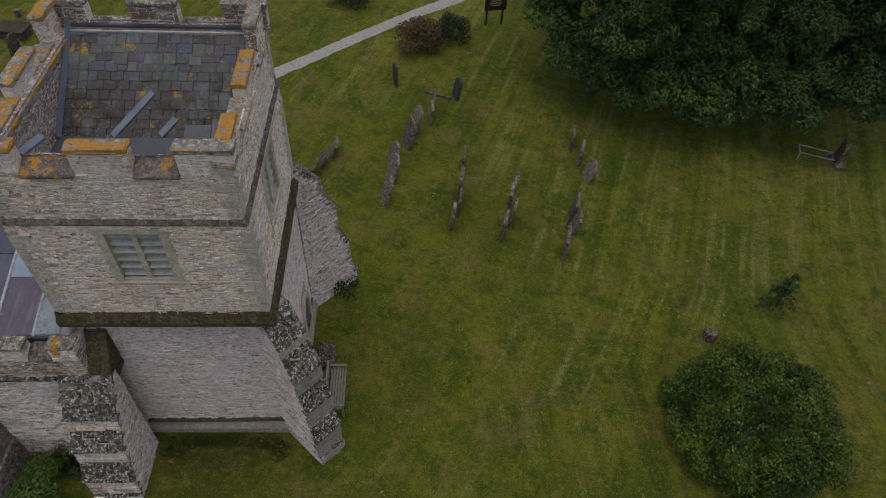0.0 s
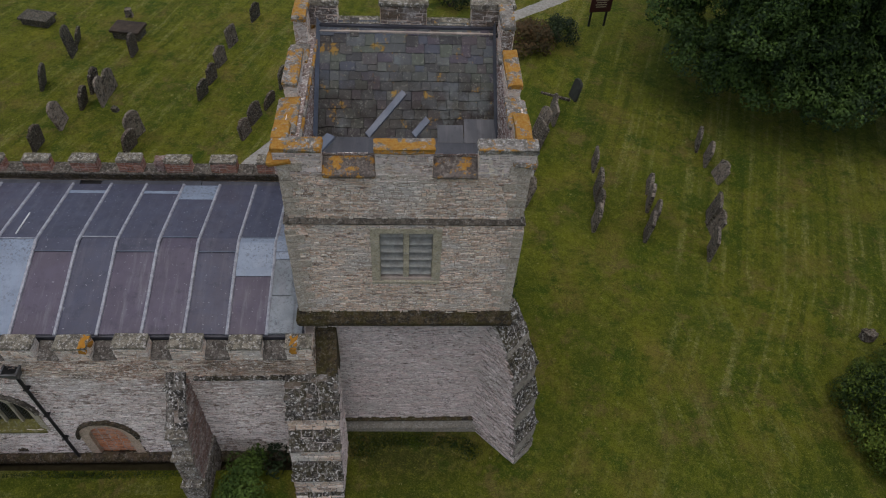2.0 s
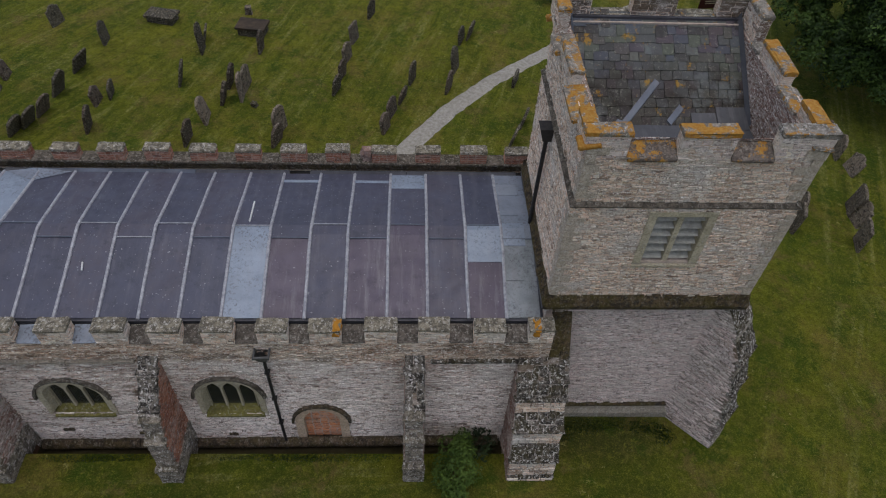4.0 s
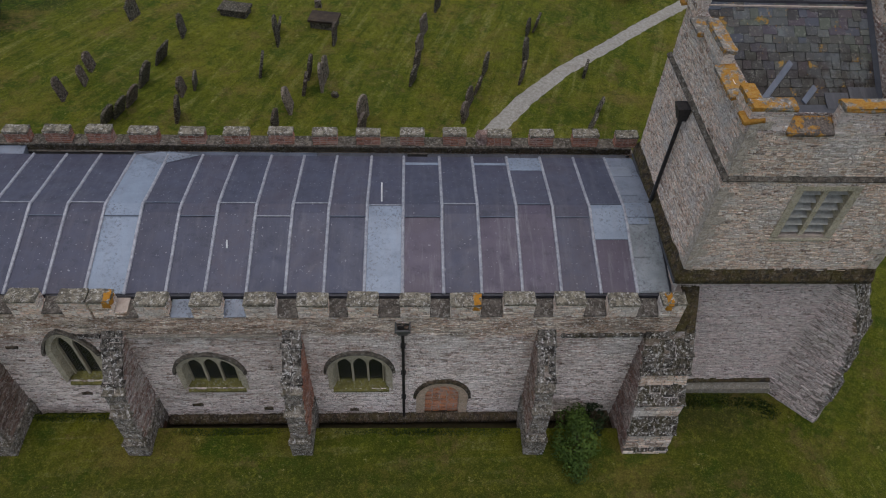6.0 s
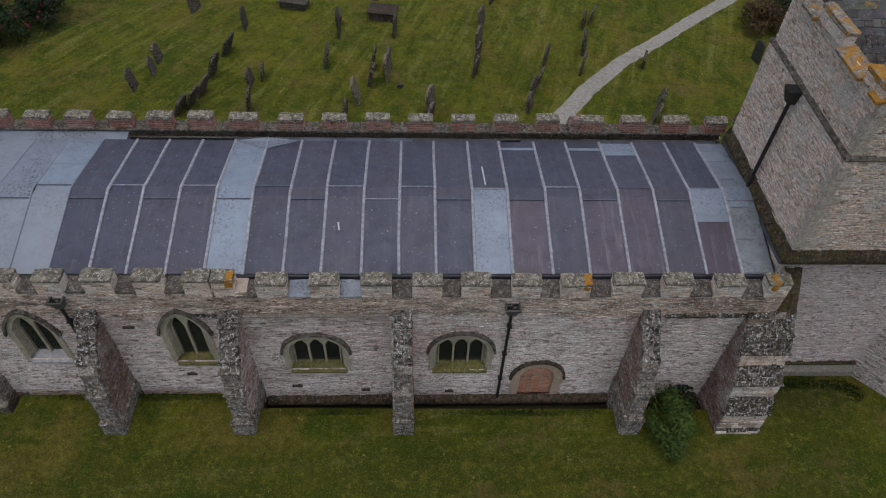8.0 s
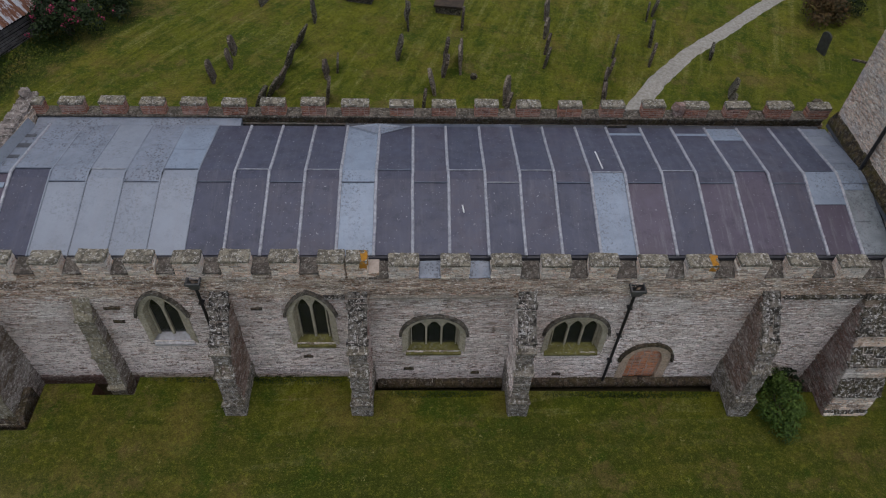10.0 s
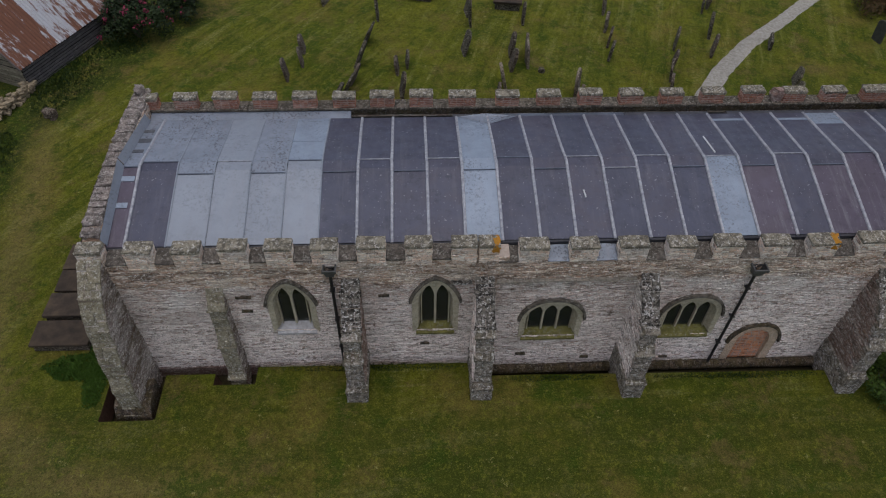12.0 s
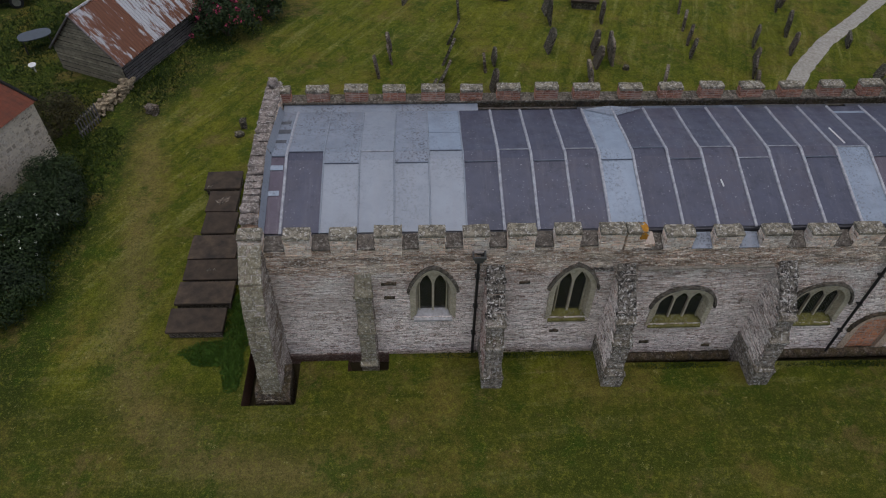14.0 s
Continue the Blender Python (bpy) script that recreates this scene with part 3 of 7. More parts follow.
def block(dx, dy, dz, rough=0.02, bevel=0.03, seed=0, cuts=1, at=(0, 0, 0)):
    """A worn block, its base at z = 0 and middle at x = y = 0."""
    rng = random.Random(seed)
    bm = bmesh.new()
    bmesh.ops.create_cube(bm, size=1)
    bmesh.ops.scale(bm, vec=(dx, dy, dz), verts=bm.verts)
    if bevel:
        bmesh.ops.bevel(bm, geom=bm.edges[:], offset=bevel, segments=2, affect="EDGES", profile=0.6)
    if cuts:
        bmesh.ops.subdivide_edges(bm, edges=[e for e in bm.edges if e.calc_length() > 0.18], cuts=cuts, use_grid_fill=True)
    for v in bm.verts:
        v.co += Vector((rng.uniform(-1, 1), rng.uniform(-1, 1), rng.uniform(-1, 1))) * rough
        v.co += Vector((at[0], at[1], at[2] + dz / 2))
    return bm


def courses(pile, o, u, v, w, h, course=(0.06, 0.11), length=(0.14, 0.5), proud=(0.004, 0.03), gap=0.012, ok=None, seed=0, strict=False):
    """Lays stones over a wall of w by h metres from the corner o, along u, upwards along v."""
    rng = random.Random(seed)
    o, u, v = Vector(o), Vector(u), Vector(v)
    n = u.cross(v)
    b = 0.0
    while b < h - 0.02:
        t = min(b + rng.uniform(*course), h)
        if h - t < course[0] * 0.6:
            t = h
        a = 0.0
        while a < w - 0.015:
            e = min(a + rng.uniform(*length), w)
            if w - e < length[0] * 0.6:
                e = w
            if ok is None or (ok(a + 0.02, t) and ok(e - 0.02, t) and ok(e - 0.02, b + 0.01) and ok(a + 0.02, b + 0.01) if strict else ok((a + e) / 2, (b + t) / 2)):
                p, q = rng.uniform(*proud), gap / 2
                up, down = (0, 0) if strict or course[1] - course[0] < 0.01 else (rng.uniform(-0.1, 0.28) * (t - b), rng.uniform(-0.1, 0.28) * (t - b))
                i = min(0.012, (t - b) * 0.15)
                j = [rng.uniform(-0.006, 0.006) for _ in range(4)]
                low = [(a + q, b + q - down), (e - q, b + q - down), (e - q, t - q + up), (a + q, t - q + up)]
                top = [(a + q + i, b + q + i + j[0] - down), (e - q - i, b + q + i + j[1] - down), (e - q - i, t - q - i + j[2] + up), (a + q + i, t - q - i + j[3] + up)]
                base = [o + u * x + v * y - n * 0.01 for x, y in low]
                face = [o + u * x + v * y + n * (p + k) for (x, y), k in zip(top, j)]
                pile.add(base + face, [(4, 5, 6, 7), (0, 1, 5, 4), (1, 2, 6, 5), (2, 3, 7, 6), (3, 0, 4, 7)])
            a = e
        b = t


def single_stones(name, pile, material, parent):
    """Each stone that courses() laid, as a part of its own."""
    for k in range(0, len(pile.v), 8):
        part(name, (pile.v[k:k + 8], [(4, 5, 6, 7), (0, 1, 5, 4), (1, 2, 6, 5), (2, 3, 7, 6), (3, 0, 4, 7)]), material, parent)


def inside(ring, x, y):
    hit = False
    for (ax, ay), (bx, by) in zip(ring, ring[1:] + ring[:1]):
        if (ay > y) != (by > y) and x < (bx - ax) * (y - ay) / (by - ay) + ax:
            hit = not hit
    return hit


def tube(points, radius, sides=8, taper=1.0):
    """A round bar through points; taper is the end's share of the radius."""
    pts = [Vector(p) for p in points]
    verts, faces = [], []
    for i, p in enumerate(pts):
        d = (pts[min(i + 1, len(pts) - 1)] - pts[max(i - 1, 0)]).normalized()
        a = d.orthogonal().normalized()
        b = d.cross(a)
        r = radius * (1 + (taper - 1) * i / (len(pts) - 1))
        verts += [p + (a * math.cos(2 * math.pi * k / sides) + b * math.sin(2 * math.pi * k / sides)) * r for k in range(sides)]
    for i in range(len(pts) - 1):
        for k in range(sides):
            j = (k + 1) % sides
            faces.append((i * sides + k, i * sides + j, (i + 1) * sides + j, (i + 1) * sides + k))
    faces += [tuple(range(sides))[::-1], tuple(range((len(pts) - 1) * sides, len(pts) * sides))]
    return verts, faces


def ground_height(x):
    return min(0.35, max(-0.6, 0.24 - 0.022 * (x + 24)))


# ---- the ground ----
# cuts beside the wall: x0, x1, y0, y1, bottom
CUTS = [(-23.0, -9.6, 8.66, 9.4, -0.64), (-29.9, -23.0, 9.08, 9.4, -0.1), (-32.7, -30.9, 8.88, 9.4, -0.4), (-34.05, -32.55, 7.42, 9.4, -0.4), (-31.06, -29.87, 8.5, 9.4, -0.4)]


def make_ground():
    xs = {-900.0, -400.0, -150.0, 150.0, 400.0, 900.0} | {float(x) for x in range(-70, 46, 2)}
    ys = {-900.0, -400.0, -150.0, 150.0, 400.0, 900.0} | {float(y) for y in range(-30, 76, 2)}
    for x0, x1, y0, y1, _ in CUTS:
        xs |= {x0 - 0.03, x0 + 0.03, x1 - 0.03, x1 + 0.03}
        ys |= {y0 - 0.03, y0 + 0.03, y1 - 0.03, y1 + 0.03}
    xs, ys = sorted(xs), sorted(ys)

    def height(x, y):
        z = ground_height(x)
        for x0, x1, y0, y1, low in CUTS:
            if x0 < x < x1 and y0 < y < y1:
                z = min(z, low)
        return z

    verts = [(x, y, height(x, y)) for y in ys for x in xs]
    n = len(xs)
    faces = [(j * n + i, j * n + i + 1, (j + 1) * n + i + 1, (j + 1) * n + i) for j in range(len(ys) - 1) for i in range(n - 1)]
    tagged(part("ground", (verts, faces), grass), "mown churchyard lawn with dry streaks and worn patches", "lawn", kind="structure")


make_ground()


def make_path(name, line, label, raise_by=0.02):
    """A gravel strip: rows of x, y and width."""
    rng = random.Random(4)
    pts = []
    for (ax, ay, aw), (bx, by, bw) in zip(line, line[1:]):
        k = max(2, int(math.hypot(bx - ax, by - ay) / 0.25))
        pts += [(ax + (bx - ax) * i / k, ay + (by - ay) * i / k, aw + (bw - aw) * i / k) for i in range(k)]
    pts.append(line[-1])
    verts, faces = [], []
    for i, (x, y, w) in enumerate(pts):
        ax, ay, _ = pts[max(0, i - 3)]
        bx, by, _ = pts[min(len(pts) - 1, i + 3)]
        d = Vector((bx - ax, by - ay, 0)).normalized()
        s = Vector((-d.y, d.x, 0))
        for e in (-1, -0.4, 0.4, 1):
            wob = rng.uniform(-0.03, 0.03) if abs(e) == 1 else 0
            p = Vector((x, y, 0)) + s * (e * w / 2 + wob)
            verts.append((p.x, p.y, ground_height(p.x) + raise_by + (0.015 if abs(e) < 1 else -0.012)))
    for i in range(len(pts) - 1):
        for k in range(3):
            a = i * 4 + k
            faces.append((a, a + 4, a + 5, a + 1))
    tagged(part(name, (verts, faces), gravel), label, "path", kind="structure")


make_path("path", [(-14.7, 15.6, 0.95), (-14.4, 18.5, 0.90), (-13.4, 20.8, 0.86), (-12.35, 22.45, 0.84), (-10.8, 24.65, 0.82), (-8.7, 27.1, 0.77), (-6.4, 29.12, 0.71), (-3.8, 31.5, 0.73), (-1.1, 33.85, 0.77), (3, 37.0, 0.82), (10, 40.5, 0.86), (24, 45, 0.86)], "pale gravel path winding through the churchyard")
make_path("drive", [(22.5, 37.4, 1.6), (24.6, 35.0, 1.5), (27, 32.0, 1.6), (31, 28, 1.8)], "pale gravel drive beyond the trees")


# ---- the church: nave and chancel ----
WALL, NORTH, WEST, EAST = 9.3, 15.1, -33.5, -9.2
nave = thing("church_nave", "long low battlemented stone nave and chancel with a lead roof", "church")


def arch(t, kind):
    """Height of an arch's edge, 0 to 1, at t from -1 to 1."""
    t = min(1.0, abs(t))
    if kind == "pointed":
        return (1 - t ** 1.7) ** 0.72
    return (1 - t ** 2.3) ** 0.55


# each opening: middle, half width, sill, springing, crown, kind of arch, lights
WINDOWS = [(-17.24, 0.64, 1.36, 2.1, 2.76, "flat", 3), (-21.27, 0.65, 1.42, 2.1, 2.72, "flat", 3), (-24.6, 0.40, 1.85, 3.05, 3.78, "pointed", 2), (-28.53, 0.40, 2.0, 3.05, 3.78, "pointed", 2)]
DOOR = (-14.93, 0.50, -0.35, 0.72, 1.30, "flat", 0)
RING = 0.25


def outline(hole, grow=0.0, steps=20):
    """The upper edge of an opening from left to right: (x, z)."""
    mid, half, sill, spring, crown, kind, _ = hole
    half, crown = half + grow, crown + grow
    return [(mid + half * t, spring + (crown - spring) * arch(t, kind)) for t in [math.sin(math.pi * (i / steps - 0.5)) for i in range(steps + 1)]]


def in_opening(hole, x, z, grow):
    mid, half, sill, spring, crown, kind, _ = hole
    if abs(x - mid) > half + grow or z < sill - grow * 0.8:
        return False
    return z < spring + (crown + grow - spring) * arch((x - mid) / (half + grow), kind)


PLINTH_Z = -0.40


def make_south_wall():
    holes = sorted(WINDOWS + [DOOR])
    x = WEST
    top = 4.58

    def bay(x0, x1, z0, z1):
        p = Pile()
        p.box(x0, x1, WALL + 0.02, WALL + 0.62, z0, z1)
        return part("south_wall", p.data, mortar, nave)

    for hole in holes:
        mid, half, sill, spring, crown, kind, _ = hole
        a, b, high, low = mid - half - RING, mid + half + RING, crown + RING, sill - RING * 0.8
        wall = bay(x, a, -1.0, top)
        bay(a, b, -1.0, low)
        bay(a, b, high, top)
        edge = outline(hole, RING)
        p = Pile()
        for (ax, az), (bx, bz) in zip(edge, edge[1:]):
            if bx - ax > 1e-4:
                p.add([(ax, WALL + 0.02, az), (bx, WALL + 0.02, bz), (bx, WALL + 0.02, high), (ax, WALL + 0.02, high)], [(0, 1, 2, 3)])
        part("spandrel", p.data, mortar, nave)
        x = b
    bay(x, EAST + 0.1, -1.0, top)
    stones = Pile()

    def free(u, v):
        px, pz = WEST + u, -0.75 + v
        return not any(in_opening(h, px, pz, RING - 0.03) for h in holes)

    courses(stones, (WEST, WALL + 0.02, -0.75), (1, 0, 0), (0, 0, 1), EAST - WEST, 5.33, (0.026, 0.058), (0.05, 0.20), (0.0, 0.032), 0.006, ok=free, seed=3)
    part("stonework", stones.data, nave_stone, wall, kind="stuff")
    # a plinth course that shows above the cut
    p = Pile()
    p.prism([(WALL - 0.03, -0.8), (WALL - 0.03, -0.5), (WALL + 0.03, -0.42), (WALL + 0.03, -0.8)], -23.0, -9.8)
    part("plinth", p.data, plinth_stone, nave)
    rng = random.Random(8)
    x = -22.95
    while x < -9.9:
        w = min(rng.uniform(0.6, 1.1), -9.85 - x)
        part("plinth_roll", tube([(x + 0.008, WALL - 0.06, PLINTH_Z + rng.uniform(-0.01, 0.01)), (x + w / 2, WALL - 0.06, PLINTH_Z), (x + w - 0.008, WALL - 0.06, PLINTH_Z + rng.uniform(-0.01, 0.01))], 0.17, 14), plinth_stone, nave)
        x += w
    p = Pile()
    p.prism([(WALL - 0.03, -0.5), (WALL - 0.03, 0.05), (WALL + 0.03, 0.1), (WALL + 0.03, -0.5)], -33.0, -29.9)
    part("plinth", p.data, red_rubble, nave)
    # small dark vents and put-log holes
    for px, pz, w in ((-20.0, 0.05, 0.26), (-17.5, -0.05, 0.26), (-22.0, 0.3, 0.3), (-24.9, 1.0, 0.28), (-26.0, 3.3, 0.3), (-29.75, 3.35, 0.42), (-29.75, 2.75, 0.3)):
        part("vent", block(w, 0.05, 0.1, 0.004, 0.01, at=(px, WALL - 0.012, pz)), plinth_stone, nave)


make_south_wall()


def make_window(hole):
    mid, half, sill, spring, crown, kind, lights = hole
    inner, outer = outline(hole), outline(hole, RING)
    # the dressed surround: a ring from the wall's face back to the glass
    low = sill - RING * 0.9
    ring_in = [(mid - half, sill)] + inner + [(mid + half, sill)]
    ring_out = [(mid - half - RING, low)] + outer + [(mid + half + RING, low)]
    n = len(ring_in)
    y0, y1 = WALL - 0.025, WALL + 0.26
    chamfer = 0.09
    mid_ring = [(mid + (x - mid) * (1 + chamfer / half), z + (chamfer * 0.8 if z > spring else 0)) for x, z in ring_in]
    verts = [(x, y0, z) for x, z in ring_out] + [(x, y0, z) for x, z in mid_ring] + [(x, y1, z) for x, z in ring_in] + [(x, y0 + 0.06, z) for x, z in ring_out]
    faces = []
    for i in range(n - 1):
        for k in (0, 1):
            faces.append((k * n + i, k * n + i + 1, (k + 1) * n + i + 1, (k + 1) * n + i))
        faces.append((3 * n + i, 3 * n + i + 1, i + 1, i))
    win = part("window", (verts, faces), window_stone, nave, "stone window with %s dark leaded lights under an arch" % ("three" if lights == 3 else "two"))
    # hood mould
    hood_a, hood_b = outline(hole, RING + 0.01), outline(hole, RING + 0.085)
    verts = []
    for pts, y in ((hood_a, WALL - 0.10), (hood_b, WALL - 0.08), (hood_b, WALL + 0.02), (hood_a, WALL + 0.02)):
        verts += [(x, y, z) for x, z in pts]
    m = len(hood_a)
    part("hood", (verts, [(k * m + i, k * m + i + 1, ((k + 1) % 4) * m + i + 1, ((k + 1) % 4) * m + i) for i in range(m - 1) for k in range(4)]), string_stone, win)
    # sloping sill
    p = Pile()
    p.prism([(WALL - 0.05, low - 0.02), (WALL + 0.3, sill + 0.03), (WALL + 0.3, low - 0.1), (WALL - 0.04, low - 0.1)], mid - half - RING * 0.6, mid + half + RING * 0.6)
    part("sill", p.data, sill_stone if mid > -28 else plain_white, win)
    # panes and mullions
    bay = 2 * half / lights
    heads = Pile()
    head_spring = spring + (0.12 if kind == "pointed" else 0.18)
    rise = 0.42 if kind == "pointed" else 0.26
    k = 48
    cols = [mid - half + 2 * half * i / k for i in range(k + 1)]

    def light_top(x):
        t = ((x - (mid - half)) % bay) / bay * 2 - 1
        if abs(t) > 0.86:
            return sill
        return min(head_spring + rise * (1 - abs(t / 0.86) ** 1.6) ** 0.8, roof_of(x) - 0.02)

    def roof_of(x):
        return spring + (crown - spring) * arch((x - mid) / half, kind)

    for a, b in zip(cols, cols[1:]):
        c = (a + b) / 2
        z0, z1 = light_top(c), roof_of(c) + 0.02
        if z1 - z0 > 0.01:
            heads.box(a, b, WALL + 0.13, WALL + 0.24, max(z0, sill), z1)
    part("tracery", heads.data, window_stone, win)
    for i in range(lights):
        a = mid - half + bay * i
        part("pane", ([(a, WALL + 0.215, sill), (a + bay, WALL + 0.215, sill), (a + bay, WALL + 0.215, crown), (a, WALL + 0.215, crown)], [(0, 1, 2, 3)]), glass, win)
        wires = Pile()
        step = 0.11
        for s in (-1, 1):
            for j in range(-14, 24):
                x0, z0 = a + 0.02, sill + j * step
                x1, z1 = a + bay - 0.02, sill + j * step + s * (bay - 0.04) * 1.25
                top_z = spring + 0.25
                pts = []
                for q in range(9):
                    x, z = x0 + (x1 - x0) * q / 8, z0 + (z1 - z0) * q / 8
                    if sill < z < min(top_z, light_top(x)):
                        pts.append((x, z))
                if len(pts) > 1:
                    (x0, z0), (x1, z1) = pts[0], pts[-1]
                    wires.add([(x0, WALL + 0.195, z0 - 0.005), (x1, WALL + 0.195, z1 - 0.005), (x1, WALL + 0.195, z1 + 0.005), (x0, WALL + 0.195, z0 + 0.005)], [(0, 1, 2, 3)])
        part("wire_guard", wires.data, iron_grey, win)
    # a near-black panel stands in for the unlit room behind the panes
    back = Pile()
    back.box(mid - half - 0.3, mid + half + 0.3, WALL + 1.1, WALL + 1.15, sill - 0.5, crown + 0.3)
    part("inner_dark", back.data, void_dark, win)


plain_white = plain_material("limewash", (0.58, 0.565, 0.585), (0.36, 0.33, 0.31), 7, 0.9)
for hole in WINDOWS:
    make_window(hole)


pale_ring = dressed_material("pale_door_ring", (0.68, 0.50, 0.35), (0.76, 0.60, 0.46), amount=0.3, black=0.15, moss=0.15)


def make_blocked_door():
    mid, half, sill, spring, crown, kind, _ = DOOR
    inner, outer = outline(DOOR), outline(DOOR, RING)
    ring_in = [(mid - half, sill)] + inner + [(mid + half, sill)]
    ring_out = [(mid - half - RING, sill)] + outer + [(mid + half + RING, sill)]
    n = len(ring_in)
    verts = [(x, WALL - 0.02, z) for x, z in ring_out] + [(x, WALL - 0.02, z) for x, z in ring_in] + [(x, WALL + 0.16, z) for x, z in ring_in]
    faces = [(k * n + i, k * n + i + 1, (k + 1) * n + i + 1, (k + 1) * n + i) for i in range(n - 1) for k in (0, 1)]
    door = part("blocked_doorway", (verts, faces), pale_ring, nave, "arched stone doorway walled up with red brick")
    hood_a, hood_b = outline(DOOR, RING + 0.01), outline(DOOR, RING + 0.085)
    verts = []
    for pts, y in ((hood_a, WALL - 0.10), (hood_b, WALL - 0.08), (hood_b, WALL + 0.02), (hood_a, WALL + 0.02)):
        verts += [(x, y, z) for x, z in pts]
    m = len(hood_a)
    part("hood", (verts, [(k * m + i, k * m + i + 1, ((k + 1) % 4) * m + i + 1, ((k + 1) % 4) * m + i) for i in range(m - 1) for k in range(4)]), plinth_stone, door)
    back = Pile()
    back.box(mid - half, mid + half, WALL + 0.10, WALL + 0.3, -0.9, crown)
    part("mortar_bed", back.data, mortar, door)
    bricks = Pile()
    courses(bricks, (mid - half, WALL + 0.10, sill), (1, 0, 0), (0, 0, 1), 2 * half, crown - sill, (0.072, 0.078), (0.20, 0.24), (0.004, 0.014), 0.014, lambda u, v: in_opening(DOOR, mid - half + u, sill + v, -0.02), 8)
    single_stones("brick", bricks, door_brick, door)
    rough = Pile()
    courses(rough, (mid - half - 0.2, WALL + 0.0, -0.75), (1, 0, 0), (0, 0, 1), 2 * half + 0.6, 0.5, (0.09, 0.16), (0.16, 0.4), (0.02, 0.07), 0.02, None, 18)
    single_stones("stone", rough, quoin_stone, door)


make_blocked_door()


end_stone = dressed_material("pinkish_coping", (0.26, 0.215, 0.19), (0.36, 0.31, 0.28), (0.58, 0.54, 0.50), 0.7, black=0.6)


def make_other_walls():
    for name, (x0, x1, y0, y1) in (("north_wall", (WEST, EAST + 0.1, NORTH, NORTH + 0.5)), ("east_wall", (WEST, WEST + 0.5, WALL + 0.02, NORTH))):
        p = Pile()
        p.box(x0, x1, y0, y1, -0.5, 5.02)
        part(name, p.data, nave_stone, nave)
    stones = Pile()
    courses(stones, (WEST, NORTH + 0.5, -0.3), (0, -1, 0), (0, 0, 1), NORTH + 0.5 - WALL, 5.3, (0.07, 0.12), (0.2, 0.55), seed=5)
    part("stonework", stones.data, nave_stone, bpy.data.objects["east_wall"], kind="stuff")
    # inner face of the north parapet, below the embrasures; dark to paint the gutter's shade
    p = Pile()
    p.box(WEST + 0.4, EAST, NORTH - 0.02, NORTH + 0.36, 5.0, 5.2)
    part("parapet", p.data, plinth_stone, nave)
    p = Pile()
    rng = random.Random(2)
    x = WEST + 0.3
    while x < EAST - 0.1:
        w = min(rng.uniform(0.7, 1.2), EAST - x)
        part("sill_slab", block(w - 0.015, 0.46, 0.06, 0.006, 0.012, int(x * 10), 0, (x + w / 2, NORTH + 0.17, 5.2)), string_stone, nave)
        x += w
    # end gable: a lichened coping that climbs a little to the middle
    prof = [(WALL - 0.02, 4.9), (10.2, 5.3), (12.4, 5.5), (14.2, 5.55), (NORTH + 0.5, 5.5)]
    p = Pile()
    for (ya, za), (yb, zb) in zip(prof, prof[1:]):
        p.add([(WEST, ya, 4.9), (WEST, yb, 4.9), (WEST, yb, zb), (WEST, ya, za), (WEST + 0.46, ya, 4.9), (WEST + 0.46, yb, 4.9), (WEST + 0.46, yb, zb), (WEST + 0.46, ya, za)], [(0, 3, 2, 1), (4, 5, 6, 7), (3, 7, 6, 2), (0, 1, 5, 4)])
    part("end_parapet", p.data, nave_stone, nave)
    y = WALL + 0.55
    k = 0
    while y < NORTH + 0.45:
        w = rng.uniform(0.2, 0.42)
        z = np.interp(y + w / 2, [q[0] for q in prof], [q[1] for q in prof])
        part("coping", block(0.46, w - 0.02, 0.12, 0.03, 0.035, k, 1, (WEST + 0.2, y + w / 2, z - 0.01)), end_stone, nave)
        y += w
        k += 1
    part("finial_stump", block(0.24, 0.26, 0.36, 0.05, 0.07, 5, 1, (WEST + 0.18, NORTH + 0.35, 5.5)), end_stone, nave)


make_other_walls()


def merlon_stones(name, x0, x1, y0, y1, z0, z1, parent, body_mat, cap_mat, seed, stones_mat=None, bricks=False):
    """One battlement: a core, its small stones, and a weathered cap."""
    w, d, h = x1 - x0, y1 - y0, z1 - z0 - 0.1
    body = part(name, block(w - 0.03, d - 0.03, h, 0.004, 0.01, seed, 0, ((x0 + x1) / 2, (y0 + y1) / 2, z0)), body_mat, parent)
    if stones_mat:
        p = Pile()
        c, l = ((0.07, 0.078), (0.2, 0.235)) if bricks else ((0.06, 0.11), (0.13, 0.34))
        for o, u, run in (((x0, y0, z0), (1, 0, 0), w), ((x1, y0, z0), (0, 1, 0), d), ((x1, y1, z0), (-1, 0, 0), w), ((x0, y1, z0), (0, -1, 0), d)):
            courses(p, o, u, (0, 0, 1), run, h, c, l, (-0.008, 0.012), 0.012, None, seed)
        part("brickwork" if bricks else "stonework", p.data, stones_mat, body, kind="stuff")
    part("cap", block(w + 0.02, d + 0.03, 0.1, 0.014, 0.03, seed + 50, 1, ((x0 + x1) / 2, (y0 + y1) / 2, z1 - 0.11)), cap_mat, body, "lichen-crusted cap stone")
    return body


SOUTH_MERLONS = [(-33.5, -32.9), (-32.36, -31.68), (-31.18, -30.5), (-30.03, -29.34), (-28.9, -28.22), (-27.75, -27.08), (-26.6, -25.88), (-25.38, -24.7), (-24.2, -23.55), (-23.5, -22.98), (-22.46, -21.7), (-21.14, -20.42), (-19.87, -19.12), (-18.6, -17.86), (-17.38, -16.64), (-16.1, -15.37), (-14.86, -14.11), (-13.54, -12.78), (-12.26, -11.52), (-10.93, -10.17), (-9.6, -9.0)]
